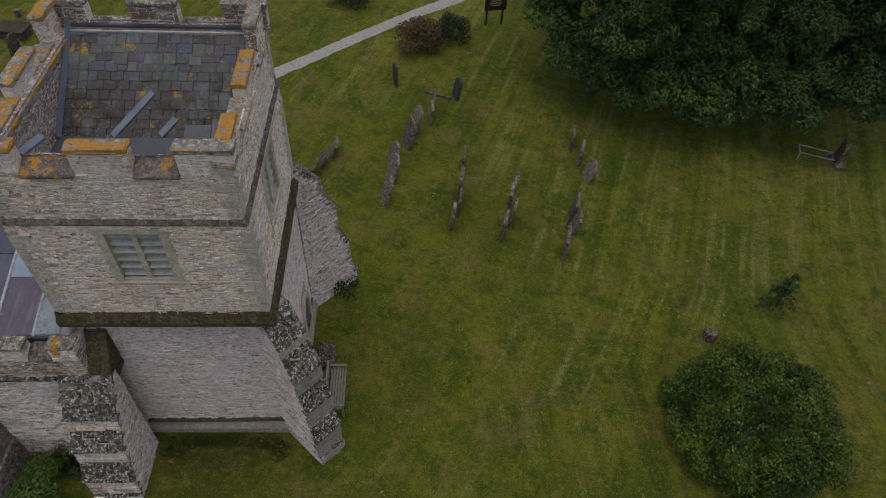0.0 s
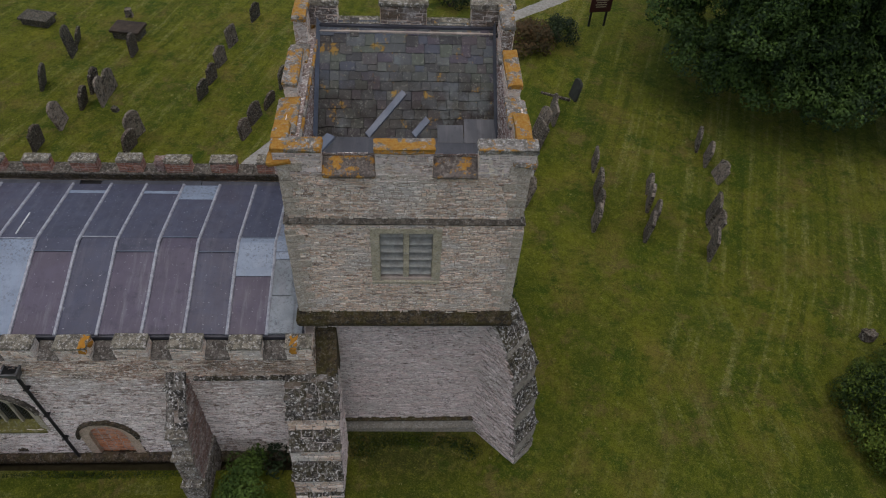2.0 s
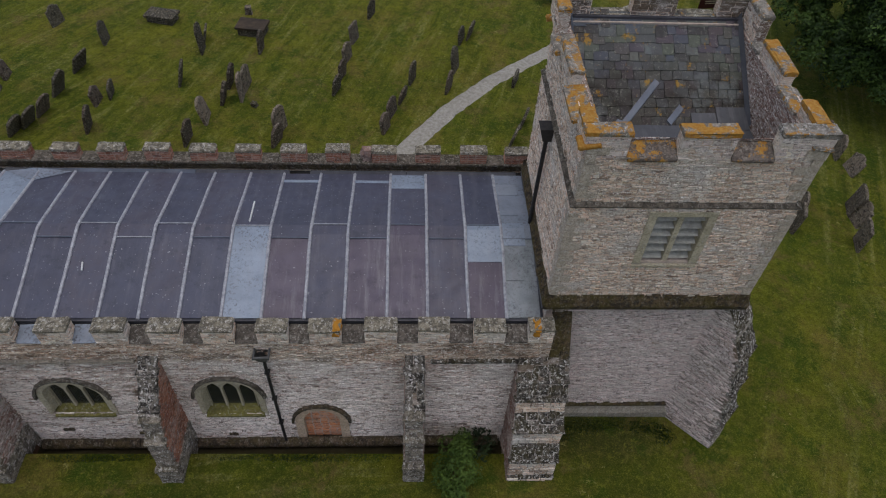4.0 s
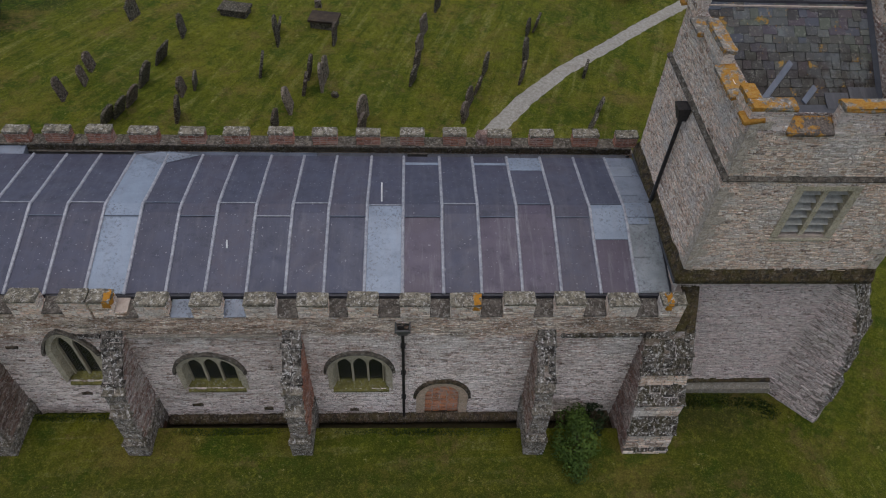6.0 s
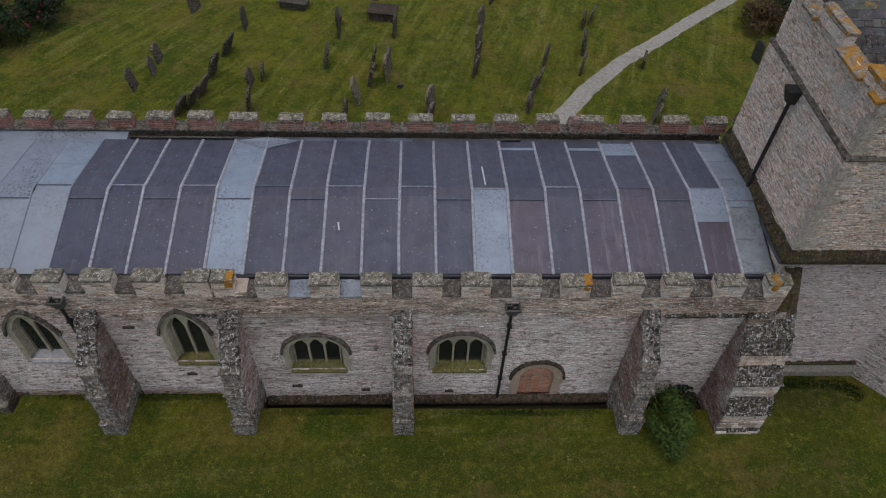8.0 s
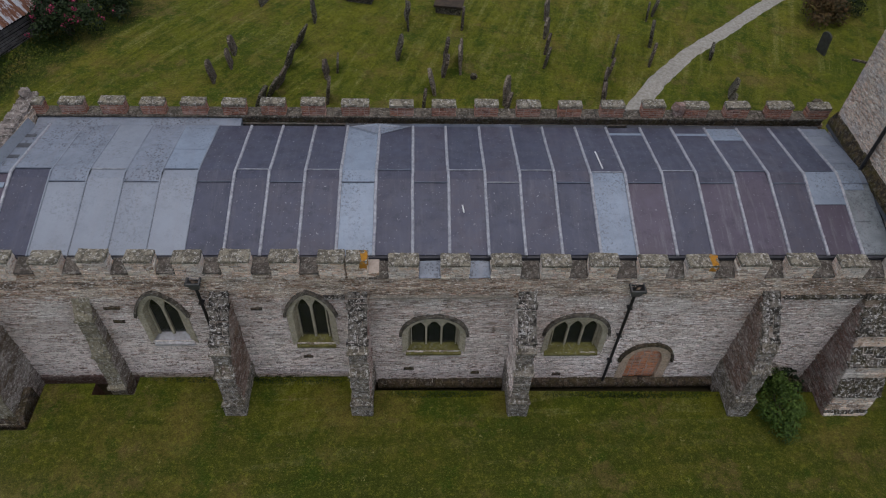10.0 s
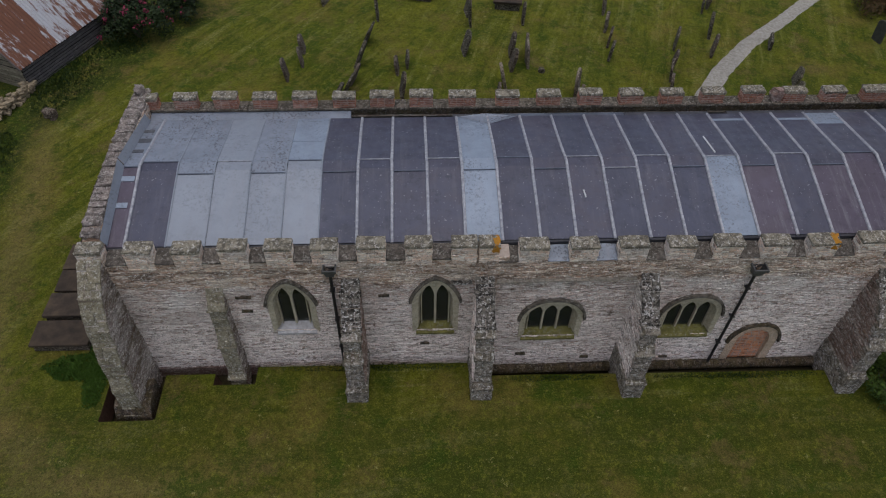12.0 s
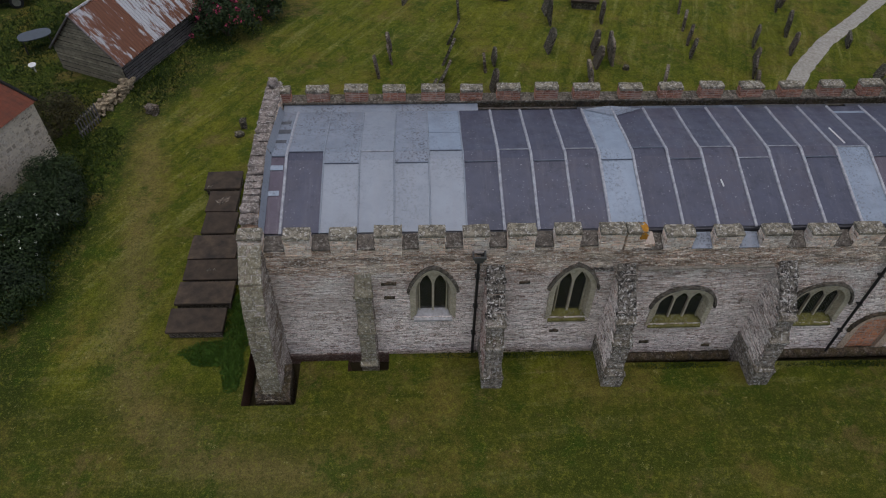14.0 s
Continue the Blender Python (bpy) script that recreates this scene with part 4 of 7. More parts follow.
NORTH_MERLONS = [(-33.09, -32.78), (-32.28, -31.6), (-31.1, -30.4), (-29.93, -29.24), (-28.74, -28.03), (-27.53, -26.86), (-26.4, -25.68), (-25.2, -24.5), (-24.0, -23.2), (-22.56, -21.86), (-21.29, -20.58), (-20.0, -19.3), (-18.73, -18.02), (-17.45, -16.76), (-16.16, -15.46), (-14.89, -14.22), (-13.58, -12.88), (-12.32, -11.61), (-11.02, -10.26), (-9.72, -9.07)]


def make_battlements():
    rng = random.Random(9)
    p = Pile()
    p.prism([(WALL + 0.03, 4.5), (WALL + 0.03, 4.58), (WALL + 0.42, 4.75), (WALL + 0.42, 4.5)], -22.7, EAST)
    p.prism([(WALL + 0.03, 4.5), (WALL + 0.03, 4.79), (WALL + 0.42, 4.85), (WALL + 0.42, 4.5)], WEST, -22.7)
    part("parapet_bed", p.data, mortar, nave)
    p = Pile()
    courses(p, (WEST, WALL + 0.02, 4.58), (1, 0, 0), (0, 0, 1), -22.7 - WEST, 0.21, (0.026, 0.058), (0.05, 0.20), (0.0, 0.032), 0.006, None, 13)
    part("stonework", p.data, nave_stone, nave, kind="stuff")
    x = WEST
    for i, (a, b) in enumerate(SOUTH_MERLONS):
        if a - x > 0.1:
            low = block(a - x - 0.01, 0.46, 0.06, 0.014, 0.02, i, 1)
            bare = lead_spotted if -21.75 < x < -21.0 or -20.5 < x < -20.3 else sill_brown
            sill = part("embrasure_sill", low, bare, nave)
            sill.matrix_world = pose((a + x) / 2, WALL + 0.205, (4.68 if a > -22.6 else 4.84) + rng.uniform(-0.015, 0.01), 24 if a > -22.6 else 12)
        top = (5.14 if a > -22.6 else 5.31) + rng.uniform(-0.03, 0.03)
        m = merlon_stones("merlon", a, b, WALL - 0.015, WALL + 0.36, 4.58, top, nave, mortar, merlon_stone, i, belfry_stone)
        if i in (9, 16, 20):
            px = b - 0.1 if i < 20 else (a + b) / 2 - 0.1
            part("golden_lichen", block(0.2, 0.37, 0.3, 0.03, 0.06, i, 1, (px, WALL + 0.157, top - 0.29)), gold_lichen, m)
        x = b
    for i, (a, b) in enumerate(NORTH_MERLONS):
        merlon_stones("merlon", a, b, NORTH, NORTH + 0.32, 5.22, 5.68 + rng.uniform(-0.02, 0.03), nave, mortar, merlon_stone, i + 100, brick_red, True)


make_battlements()
part("broken_stone", block(0.34, 0.3, 0.42, 0.06, 0.1, 3, 1, (-13.72, NORTH + 0.17, 5.24)), red_rubble, nave)

# ---- the lead roof ----
RIDGE, RIDGE_Z, SOUTH_EAVE, NORTH_EAVE = 12.2, 5.56, (9.79, 4.93), (14.69, 5.16)
SEAMS = [-32.52, -31.5, -30.5, -29.54, -28.58, -27.62, -26.64, -25.72, -24.76, -23.8, -22.85, -21.86, -20.9, -19.9, -18.95, -18.0, -17.0, -16.05, -15.02, -14.06, -13.03, -12.04, -11.04, -10.1]


def roof_z(y):
    if y < RIDGE:
        return SOUTH_EAVE[1] + (RIDGE_Z - SOUTH_EAVE[1]) * (y - SOUTH_EAVE[0]) / (RIDGE - SOUTH_EAVE[0])
    return NORTH_EAVE[1] + (RIDGE_Z - NORTH_EAVE[1]) * (NORTH_EAVE[0] - y) / (NORTH_EAVE[0] - RIDGE)


def make_sheet(x0, x1, y0, y1, material, parent, lift=0.0, seed=0):
    """A slightly wavy sheet of lead with a turned-down edge."""
    rng = random.Random(seed)
    cols, rows = 4, 7
    verts, faces = [], []
    for side in (0.0, -0.012):
        for j in range(rows + 1):
            for i in range(cols + 1):
                x, y = x0 + (x1 - x0) * i / cols, y0 + (y1 - y0) * j / rows
                wave = rng.uniform(-0.004, 0.006) if 0 < i < cols and 0 < j < rows else 0
                verts.append((x, y, roof_z(y) + lift + side + wave))
    n, m = cols + 1, (cols + 1) * (rows + 1)
    for j in range(rows):
        for i in range(cols):
            a = j * n + i
            faces += [(a, a + 1, a + n + 1, a + n), (m + a, m + a + n, m + a + n + 1, m + a + 1)]
    for i in range(cols):
        for a in (i, rows * n + i):
            faces.append((a, a + 1, m + a + 1, m + a) if a >= n else (m + a, m + a + 1, a + 1, a))
    return part("lead_sheet", (verts, faces), material, parent)


def make_roof():
    p = Pile()
    xa, xb = WEST + 0.46, EAST
    for (ya, za), (yb, zb) in (((SOUTH_EAVE[0] - 0.05, SOUTH_EAVE[1] - 0.05), (RIDGE, RIDGE_Z - 0.05)), ((RIDGE, RIDGE_Z - 0.05), (NORTH_EAVE[0], NORTH_EAVE[1] - 0.05))):
        p.add([(xa, ya, za), (xb, ya, za), (xb, yb, zb), (xa, yb, zb), (xa, ya, za - 0.2), (xb, ya, za - 0.2), (xb, yb, zb - 0.2), (xa, yb, zb - 0.2)], [(0, 1, 2, 3), (4, 7, 6, 5), (0, 4, 5, 1), (2, 6, 7, 3)])
    roof = part("lead_roof", p.data, lead_black, nave, "low-pitched lead roof of dark and pale sheets between rolls")
    edges = [WEST + 0.5] + SEAMS + [EAST - 0.05]
    rng = random.Random(12)
    for i, (a, b) in enumerate(zip(edges, edges[1:])):
        split = RIDGE + (-0.27, 0.18)[i % 2]
        south, north = lead_dark, lead_dark
        if i == 0:
            south, north, split = lead_purple, lead_spotted, RIDGE - 0.02
        elif i == 1:
            south, north, split = lead_dark, lead_spotted, RIDGE + 0.2
        elif i in (2, 3, 4, 5):
            south, north = lead_pale, (lead_spotted, lead_pale, lead_spotted, lead_light)[i - 2]
        elif i == 10:
            south, north = lead_light, lead_light
        elif i == 17:
            south, north, split = lead_light, lead_dark, RIDGE + 0.1
        elif i in (18, 20, 21):
            south = lead_purple
        elif i in (23,):
            south, north = lead_purple, lead_dark
        elif i == 24:
            south, north = lead_grimy, lead_spotted
        make_sheet(a + 0.02, b - 0.02, SOUTH_EAVE[0], split, south, roof, 0.0, i)
        make_sheet(a + 0.02, b - 0.02, split - 0.03, NORTH_EAVE[0], north, roof, 0.014, i + 40)
        if i == 23:
            make_sheet(a + 0.02, b - 0.02, 11.25, 12.3, lead_light, roof, 0.026, 90)
        if i in (18, 20):
            make_sheet(a + 0.02, b - 0.02, 14.24, 14.36, lead_light, roof, 0.024, 91)
        if i == 21:
            make_sheet(a + 0.02, b - 0.02, 13.98, 14.64, lead_light, roof, 0.024, 92)
        if i == 5:
            make_sheet(a + 0.02, b - 0.02, 13.35, 14.66, lead_light, roof, 0.024, 93)
        if i == 24:
            for q, (y0, y1, m) in enumerate(((9.8, 10.7, lead_grimy), (10.75, 11.6, lead_grimy), (11.7, 12.4, lead_light), (12.75, 13.15, lead_spotted), (13.7, 14.2, lead_pale))):
                make_sheet(a + 0.03, b - 0.25 - 0.1 * (q % 2), y0, y1, m, roof, 0.03, 95 + q)
        if i == 0:
            for q, (y0, y1, m) in enumerate(((10.9, 11.05, lead_light), (11.7, 11.85, lead_light), (12.85, 13.0, lead_old), (13.4, 13.6, lead_old), (13.95, 14.1, lead_old))):
                make_sheet(a + 0.03, b - 0.12 + 0.05 * (q % 2), y0, y1, m, roof, 0.03, 110 + q)
        # the cross joint
        p = Pile()
        p.box(a + 0.03, b - 0.03, split - 0.045, split - 0.02, roof_z(split) + 0.004, roof_z(split) + 0.028)
        part("drip_joint", p.data, lead_roll if i in (3, 7, 9, 13, 14, 15, 17, 19) else lead_strip_grey, roof)
    # rolls between the sheets
    for i, x in enumerate(SEAMS):
        thin = 1 <= i <= 5
        r = 0.022 if thin else 0.043
        pts = [(x + rng.uniform(-0.008, 0.008), y, roof_z(y) + 0.012) for y in (SOUTH_EAVE[0] - 0.03, 10.7, 11.6, RIDGE - 0.03, RIDGE + 0.03, 13.0, 13.9, NORTH_EAVE[0])]
        part("lead_roll", tube(pts, r, 8), lead_pale if thin else lead_roll, roof)
    for x, y0, y1 in ((-16.62, 12.42, 13.3), (-20.51, 10.98, 11.2)):
        part("chalk_streak", tube([(x, y0, roof_z(y0) + 0.03), (x - 0.03, y1, roof_z(y1) + 0.03)], 0.022, 6), white_paint, roof)
    # valley boot beside the pale bay
    part("lead_apron", ([(-23.75, 14.66, 5.2), (-22.86, 14.2, 5.27), (-21.95, 14.66, 5.2), (-22.9, 14.74, 5.26)], [(0, 1, 2, 3)]), lead_spotted, roof)
    # gutters, their deep shade painted in as near-black, and flashings
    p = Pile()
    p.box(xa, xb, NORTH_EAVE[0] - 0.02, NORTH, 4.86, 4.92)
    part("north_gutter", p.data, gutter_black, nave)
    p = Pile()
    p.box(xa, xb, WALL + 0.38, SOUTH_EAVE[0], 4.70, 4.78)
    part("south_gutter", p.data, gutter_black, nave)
    for a, b, m in ((-33.0, -27.0, lead_spotted), (-23.9, -23.3, lead_old), (-23.28, -18.6, lead_strip_grey), (-18.58, -15.95, lead_old), (-15.35, -12.6, lead_old), (-12.58, -9.4, lead_old)):
        p = Pile()
        h = 5.17 if m is lead_spotted else 5.1
        lip = NORTH - 0.05 if m is lead_spotted else NORTH - 0.2
        p.prism([(NORTH_EAVE[0] + 0.02, 5.12), (lip, h), (lip + 0.025, h), (lip - 0.05, 4.9)], a, b)
        part("flashing", p.data, m, nave)
    for y0, y1 in ((9.8, 12.18), (12.22, 14.66)):
        p = Pile()
        p.add([(xa + 0.0, y0, roof_z(y0) + 0.28), (xa + 0.0, y1, roof_z(y1) + 0.28), (xa + 0.11, y1, roof_z(y1) + 0.02), (xa + 0.11, y0, roof_z(y0) + 0.035)], [(0, 3, 2, 1)])
        part("flashing", p.data, lead_pale, nave)
    p = Pile()
    p.prism([(0, 0), (0.06, 0.26), (0.08, 0.26), (0.05, 0)], 9.8, 14.7, Matrix(((0, 1, 0, EAST - 0.10), (1, 0, 0, 0), (0, 0, 1, 5.3), (0, 0, 0, 1))))
    part("flashing", p.data, lead_old, nave)


make_roof()


# ---- buttresses ----
def make_buttress(parent, prof, width, place, side_mats, top_mat, seed, label="stepped stone buttress with lichened weatherings", front_mat=None, low_mat=None, drips=True):
    """prof: (reach, z) from the foot up, reach being the distance out of the wall; place: a pose whose -y points outwards."""
    ring = [(-r, z) for r, z in prof] + [(0.25, prof[-1][1]), (0.25, prof[0][1])]
    core = Pile()
    core.prism(ring, -width / 2 + 0.01, width / 2 - 0.01, place)
    b = part("buttress", core.data, buttress_stone, parent, label)
    walls, tops, lows = Pile(), Pile(), Pile()
    turn = place.to_3x3()
    for s, m in ((-1, side_mats[0]), (1, side_mats[1])):
        p = Pile()
        high, deep = prof[-1][1] - prof[0][1], max(r for r, _ in prof)
        if s < 0:
            o, u = place @ Vector((-width / 2 + 0.01, 0.2, prof[0][1])), turn @ Vector((0, -1, 0))
            courses(p, o, u, (0, 0, 1), deep + 0.2, high, (0.045, 0.085), (0.1, 0.3), (0.0, 0.035), 0.01, lambda a, c: inside(ring, 0.2 - a, prof[0][1] + c), seed, True)
        else:
            o, u = place @ Vector((width / 2 - 0.01, -deep, prof[0][1])), turn @ Vector((0, 1, 0))
            courses(p, o, u, (0, 0, 1), deep + 0.2, high, (0.045, 0.085), (0.1, 0.3), (0.0, 0.035), 0.01, lambda a, c: inside(ring, a - deep, prof[0][1] + c), seed + 1, True)
        part("side_stonework", p.data, m, b, kind="stuff")
    for i, ((ra, za), (rb, zb)) in enumerate(zip(prof, prof[1:])):
        o = place @ Vector((-width / 2, -ra, za))
        v = (turn @ Vector((0, ra - rb, zb - za)))
        run = v.length
        if run < 0.03:
            continue
        steep = (zb - za) / run
        if steep > 0.97:
            courses(walls, o, turn @ Vector((1, 0, 0)), v / run, width, run, (0.08, 0.17), (0.16, 0.45), (0.0, 0.035), 0.012, None, seed + i)
        else:
            courses(lows if low_mat and zb < 3.2 else tops, o, turn @ Vector((1, 0, 0)), v / run, width + 0.02, run, (0.12, 0.26), (0.16, 0.5), (0.0, 0.045), 0.012, None, seed + i)
        # a drip stone under the weathering
        if drips and steep < 0.97 and i and 0.2 < za < 4.6:
            d = part("drip_stone", block(width + 0.07, 0.2, 0.075, 0.014, 0.02, seed + i, 1), low_mat if low_mat and zb < 3.2 else top_mat, b)
            d.matrix_world = place @ pose(0, -ra + 0.045, za - 0.045)
    single_stones("stone", walls, front_mat or quoin_stone, b)
    single_stones("weathering", tops, top_mat, b)
    single_stones("weathering", lows, low_mat, b)
    return b


worn_ledge = dressed_material("worn_ledge", (0.24, 0.205, 0.165), (0.33, 0.29, 0.235), (0.66, 0.63, 0.60), 0.85, moss=0.35, black=0.7)
face_stone = dressed_material("lichened_face", (0.29, 0.245, 0.20), (0.40, 0.35, 0.30), (0.66, 0.63, 0.61), 0.9, moss=0.2, black=0.7)
corner_stone = dressed_material("buff_corner_stone", (0.30, 0.26, 0.185), (0.38, 0.34, 0.25), (0.64, 0.61, 0.56), 0.7, moss=0.3, black=0.4)
washed_red = rubble_material("limewashed_red_rubble", [(0.30, 0.15, 0.115), (0.42, 0.30, 0.27), (0.22, 0.12, 0.10), (0.55, 0.48, 0.46), (0.34, 0.19, 0.15)], None, 0.55, 0.4, 0.5)
umber_rubble = rubble_material("umber_rubble", [(0.15, 0.095, 0.075), (0.25, 0.165, 0.13), (0.20, 0.12, 0.095), (0.36, 0.29, 0.25)], None, 0.3, 0.5, 0.2)
STEPPED = [(1.42, -0.5), (1.42, 0.86), (1.36, 0.98), (1.33, 2.1), (1.14, 2.38), (1.12, 2.86), (0.95, 3.06), (0.3, 3.76), (0.0, 4.02)]
for x, w, k, sides in ((-12.35, 0.48, 2, (umber_rubble, red_rubble)), (-18.86, 0.48, 3, (nave_stone, brick_red)), (-23.3, 0.5, 4, (nave_stone, washed_red)), (-26.86, 0.5, 5, (washed_red, umber_rubble))):
    make_buttress(nave, STEPPED, w, pose(x, WALL, 0), sides, ledge_stone, 20 + k, front_mat=face_stone, low_mat=worn_ledge)
    foot = part("buttress_foot", block(w + 0.1, 1.5, 1.3, 0.014, 0.03, k, 3, (x, WALL - 0.75, -0.5)), face_stone, nave)
    part("foot_cap", block(w + 0.13, 0.14, 0.07, 0.014, 0.02, k + 7, 1, (x, WALL - 1.45, 0.79)), worn_ledge, foot)
make_buttress(nave, [(0.58, -0.55), (0.58, 0.3), (0.5, 0.4), (0.46, 1.75), (0.3, 2.3), (0.28, 3.2), (0.0, 3.8)], 0.46, pose(-30.45, WALL, 0), (buttress_stone, buttress_stone), corner_stone, 31, front_mat=corner_stone, label="slender stone buttress standing in an open pit")
make_buttress(nave, [(1.62, -0.55), (1.62, 0.15), (1.52, 0.25), (1.5, 1.2), (1.36, 1.75), (1.34, 2.4), (1.16, 3.1), (1.12, 3.5), (0.9, 4.05), (0.72, 4.4), (0.1, 5.0), (0.0, 5.05)], 0.58, pose(-33.22, WALL, 0), (black_rubble, buttress_stone), corner_stone, 33, front_mat=corner_stone, drips=False, label="tall stepped corner buttress standing in an open pit")
p = Pile()
p.prism([(7.62, -0.5), (7.62, 0.1), (7.8, 0.45), (8.6, 0.6), (8.6, -0.5)], -33.72, -32.72)
part("buttress_foot", p.data, plinth_stone, nave)


def make_hopper(x, y, z, foot, parent, grey=True, scale=0.8):
    """A rainwater head with its downpipe and brackets."""
    p = Pile()
    a, b = 0.2 * scale, 0.12 * scale
    p.add([(x - a, y - 0.3 * scale, z), (x + a, y - 0.3 * scale, z), (x + a, y, z), (x - a, y, z), (x - b, y - 0.2 * scale, z - 0.28), (x + b, y - 0.2 * scale, z - 0.28), (x + b, y, z - 0.28), (x - b, y, z - 0.28)], [(4, 5, 1, 0), (5, 6, 2, 1), (6, 7, 3, 2), (7, 4, 0, 3), (7, 6, 5, 4)])
    p.box(x - a - 0.02, x + a + 0.02, y - 0.33 * scale, y - 0.28 * scale, z - 0.02, z + 0.06)
    p.box(x - a - 0.02, x - a + 0.02, y - 0.3 * scale, y, z - 0.02, z + 0.06)
    p.box(x + a - 0.02, x + a + 0.02, y - 0.3 * scale, y, z - 0.02, z + 0.06)
    pipe = part("downpipe", tube([(x, y - 0.1, z - 0.25), (x, y - 0.1, foot + 0.2), (x, y - 0.2, foot)], 0.042, 10), iron_black, parent)
    part("hopper", p.data, iron_grey if grey else iron_black, pipe)
    zz = z - 0.9
    while zz > foot + 0.4:
        q = Pile()
        q.box(x - 0.065, x + 0.065, y - 0.15, y, zz, zz + 0.035)
        part("bracket", q.data, iron_black, pipe)
        zz -= 1.3


make_hopper(-16.04, WALL, 4.32, -0.55, nave, True, 0.9)
make_hopper(-27.33, WALL, 4.62, 0.2, nave)

# ---- the tower ----
tower = thing("church_tower", "square battlemented stone tower with a slate roof and golden lichen", "tower")
TX0, TX1, TY0, TY1 = -9.2, -4.42, 9.78, 14.6


def tower_face(side):
    """A pose for a face: local x along it, z up, -y outwards; and its length."""
    if side == "south":
        return pose(TX0, TY0, 0), TX1 - TX0
    if side == "east":
        return pose(TX1, TY0, 0, 0, 0, 90), TY1 - TY0
    if side == "north":
        return pose(TX1, TY1, 0, 0, 0, 180), TX1 - TX0
    return pose(TX0, TY1, 0, 0, 0, -90), TY1 - TY0


LOUVRE = (1.84, 2.98, 7.05, 8.48)


def face_stones(side, z0, z1, inset, material, parent, seed, hole=None, course=(0.03, 0.06), trim=0.0):
    m, length = tower_face(side)
    p = Pile()
    o = m @ Vector((trim, inset, z0))
    u = m.to_3x3() @ Vector((1, 0, 0))

    def free(a, c):
        return not any(h[0] - 0.0 < a + trim < h[1] + 0.0 and h[2] < z0 + c < h[3] for h in (hole or ()))

    courses(p, o, u, (0, 0, 1), length - 2 * trim, z1 - z0, course, (0.06, 0.26), (0.0, 0.026), 0.008, free, seed)
    part("stonework", p.data, material, parent, kind="stuff")


def make_tower_walls():
    p = Pile()
    p.box(TX0 + 0.06, TX1 - 0.06, TY0 + 0.22, TY1 - 0.06, -0.8, 5.7)
    low = part("lower_stage", p.data, mortar, tower)
    # belfry stage, with real openings to south and east
    for name in ("south", "east", "north", "west"):
        m, length = tower_face(name)
        p = Pile()
        if name in ("south", "east"):
            p.panel(0.02, length - 0.62, 5.6, 8.8, 0.02, 0.6, LOUVRE, m)
        else:
            p.box(0.02, length - 0.62, 0.02, 0.6, 5.6, 8.8, m)
        mid = part("belfry_wall", p.data, mortar, tower)
    p = Pile()
    x0, x1, y0, y1, t = TX0 + 0.08, TX1 - 0.08, TY0 + 0.08, TY1 - 0.08, 0.28
    ring4 = [(x0, y0), (x1, y0), (x1, y1), (x0, y1), (x0 + t, y0 + t), (x1 - t, y0 + t), (x1 - t, y1 - t), (x0 + t, y1 - t)]
    f = []
    for i in range(4):
        j = (i + 1) % 4
        f += [(i, j, 8 + j, 8 + i), (4 + j, 4 + i, 12 + i, 12 + j), (8 + i, 8 + j, 12 + j, 12 + i)]
    p.add([(x, y, 8.7) for x, y in ring4] + [(x, y, 10.0) for x, y in ring4], f)
    top = part("parapet_stage", p.data, mortar, tower)
    for bx in ((x1 - t, x1, y0 + t, y1, 9.99, 10.29), (x0, x0 + t, y0 + t, y1, 9.99, 10.29), (x0 + t, x1 - t, y1 - t, y1, 9.99, 10.35)):
        p = Pile()
        p.box(*bx)
        part("parapet_wall", p.data, mortar, tower)
    ring = ((LOUVRE[0] - 0.14, LOUVRE[1] + 0.14, LOUVRE[2] - 0.12, LOUVRE[3] + 0.12),)
    for k, side in enumerate(("south", "east", "north", "west")):
        if side == "west":
            face_stones(side, 5.0, 8.75, 0.02, belfry_stone, mid, 60)
        else:
            door = ((3.0, 4.05, -1, 2.1),) if side == "east" else None
            face_stones(side, -0.4, 5.6, 0.2 if side == "south" else 0.06, tower_stone, low, 40 + k, door, (0.026, 0.05), 0.06)
            face_stones(side, 5.75, 8.75, 0.02, belfry_stone, mid, 50 + k, ring if side != "north" else None)
        face_stones(side, 8.85, 10.02 if side == "south" else 10.34, 0.08, belfry_stone, top, 70 + k, None, (0.03, 0.062), 0.08)
    # string courses
    for m, length in map(tower_face, ("south", "east", "west", "north")):
        west = m.translation.x == TX0 and m.translation.y == TY1
        p = Pile()
        p.prism([(-0.02, 8.755), (-0.03, 8.79), (0.08, 8.85), (0.12, 8.74)], -0.02, length + 0.02, m)
        part("string_course", p.data, string_stone, tower)
        if not west:
            p = Pile()
            p.prism([(-0.10, 5.42), (-0.12, 5.55), (0.02, 5.86), (0.2, 5.42)], -0.08, length + 0.08, m)
            s = part("string_course", p.data, mossy_stone, tower, "moss-grown sloping string course")
            q = Pile()
            courses(q, m @ Vector((-0.08, -0.12, 5.55)), m.to_3x3() @ Vector((1, 0, 0)), (m.to_3x3() @ Vector((0, 0.14, 0.31))).normalized(), length + 0.16, 0.34, (0.15, 0.2), (0.2, 0.6), (0.0, 0.025), 0.015, None, 77)
            single_stones("stone", q, mossy_stone, s)
    # plinth of the lower stage
    for side in ("south", "east"):
        m, length = tower_face(side)
        back = 0.17 if side == "south" else 0.03
        p = Pile()
        p.prism([(back - 0.13, -0.6), (back - 0.13, 0.08), (back - 0.05, 0.2), (back, 0.34), (back + 0.1, 0.34), (back + 0.1, -0.6)], 0.5, length - 0.1, m)
        part("plinth", p.data, quoin_stone, tower)
        p = Pile()
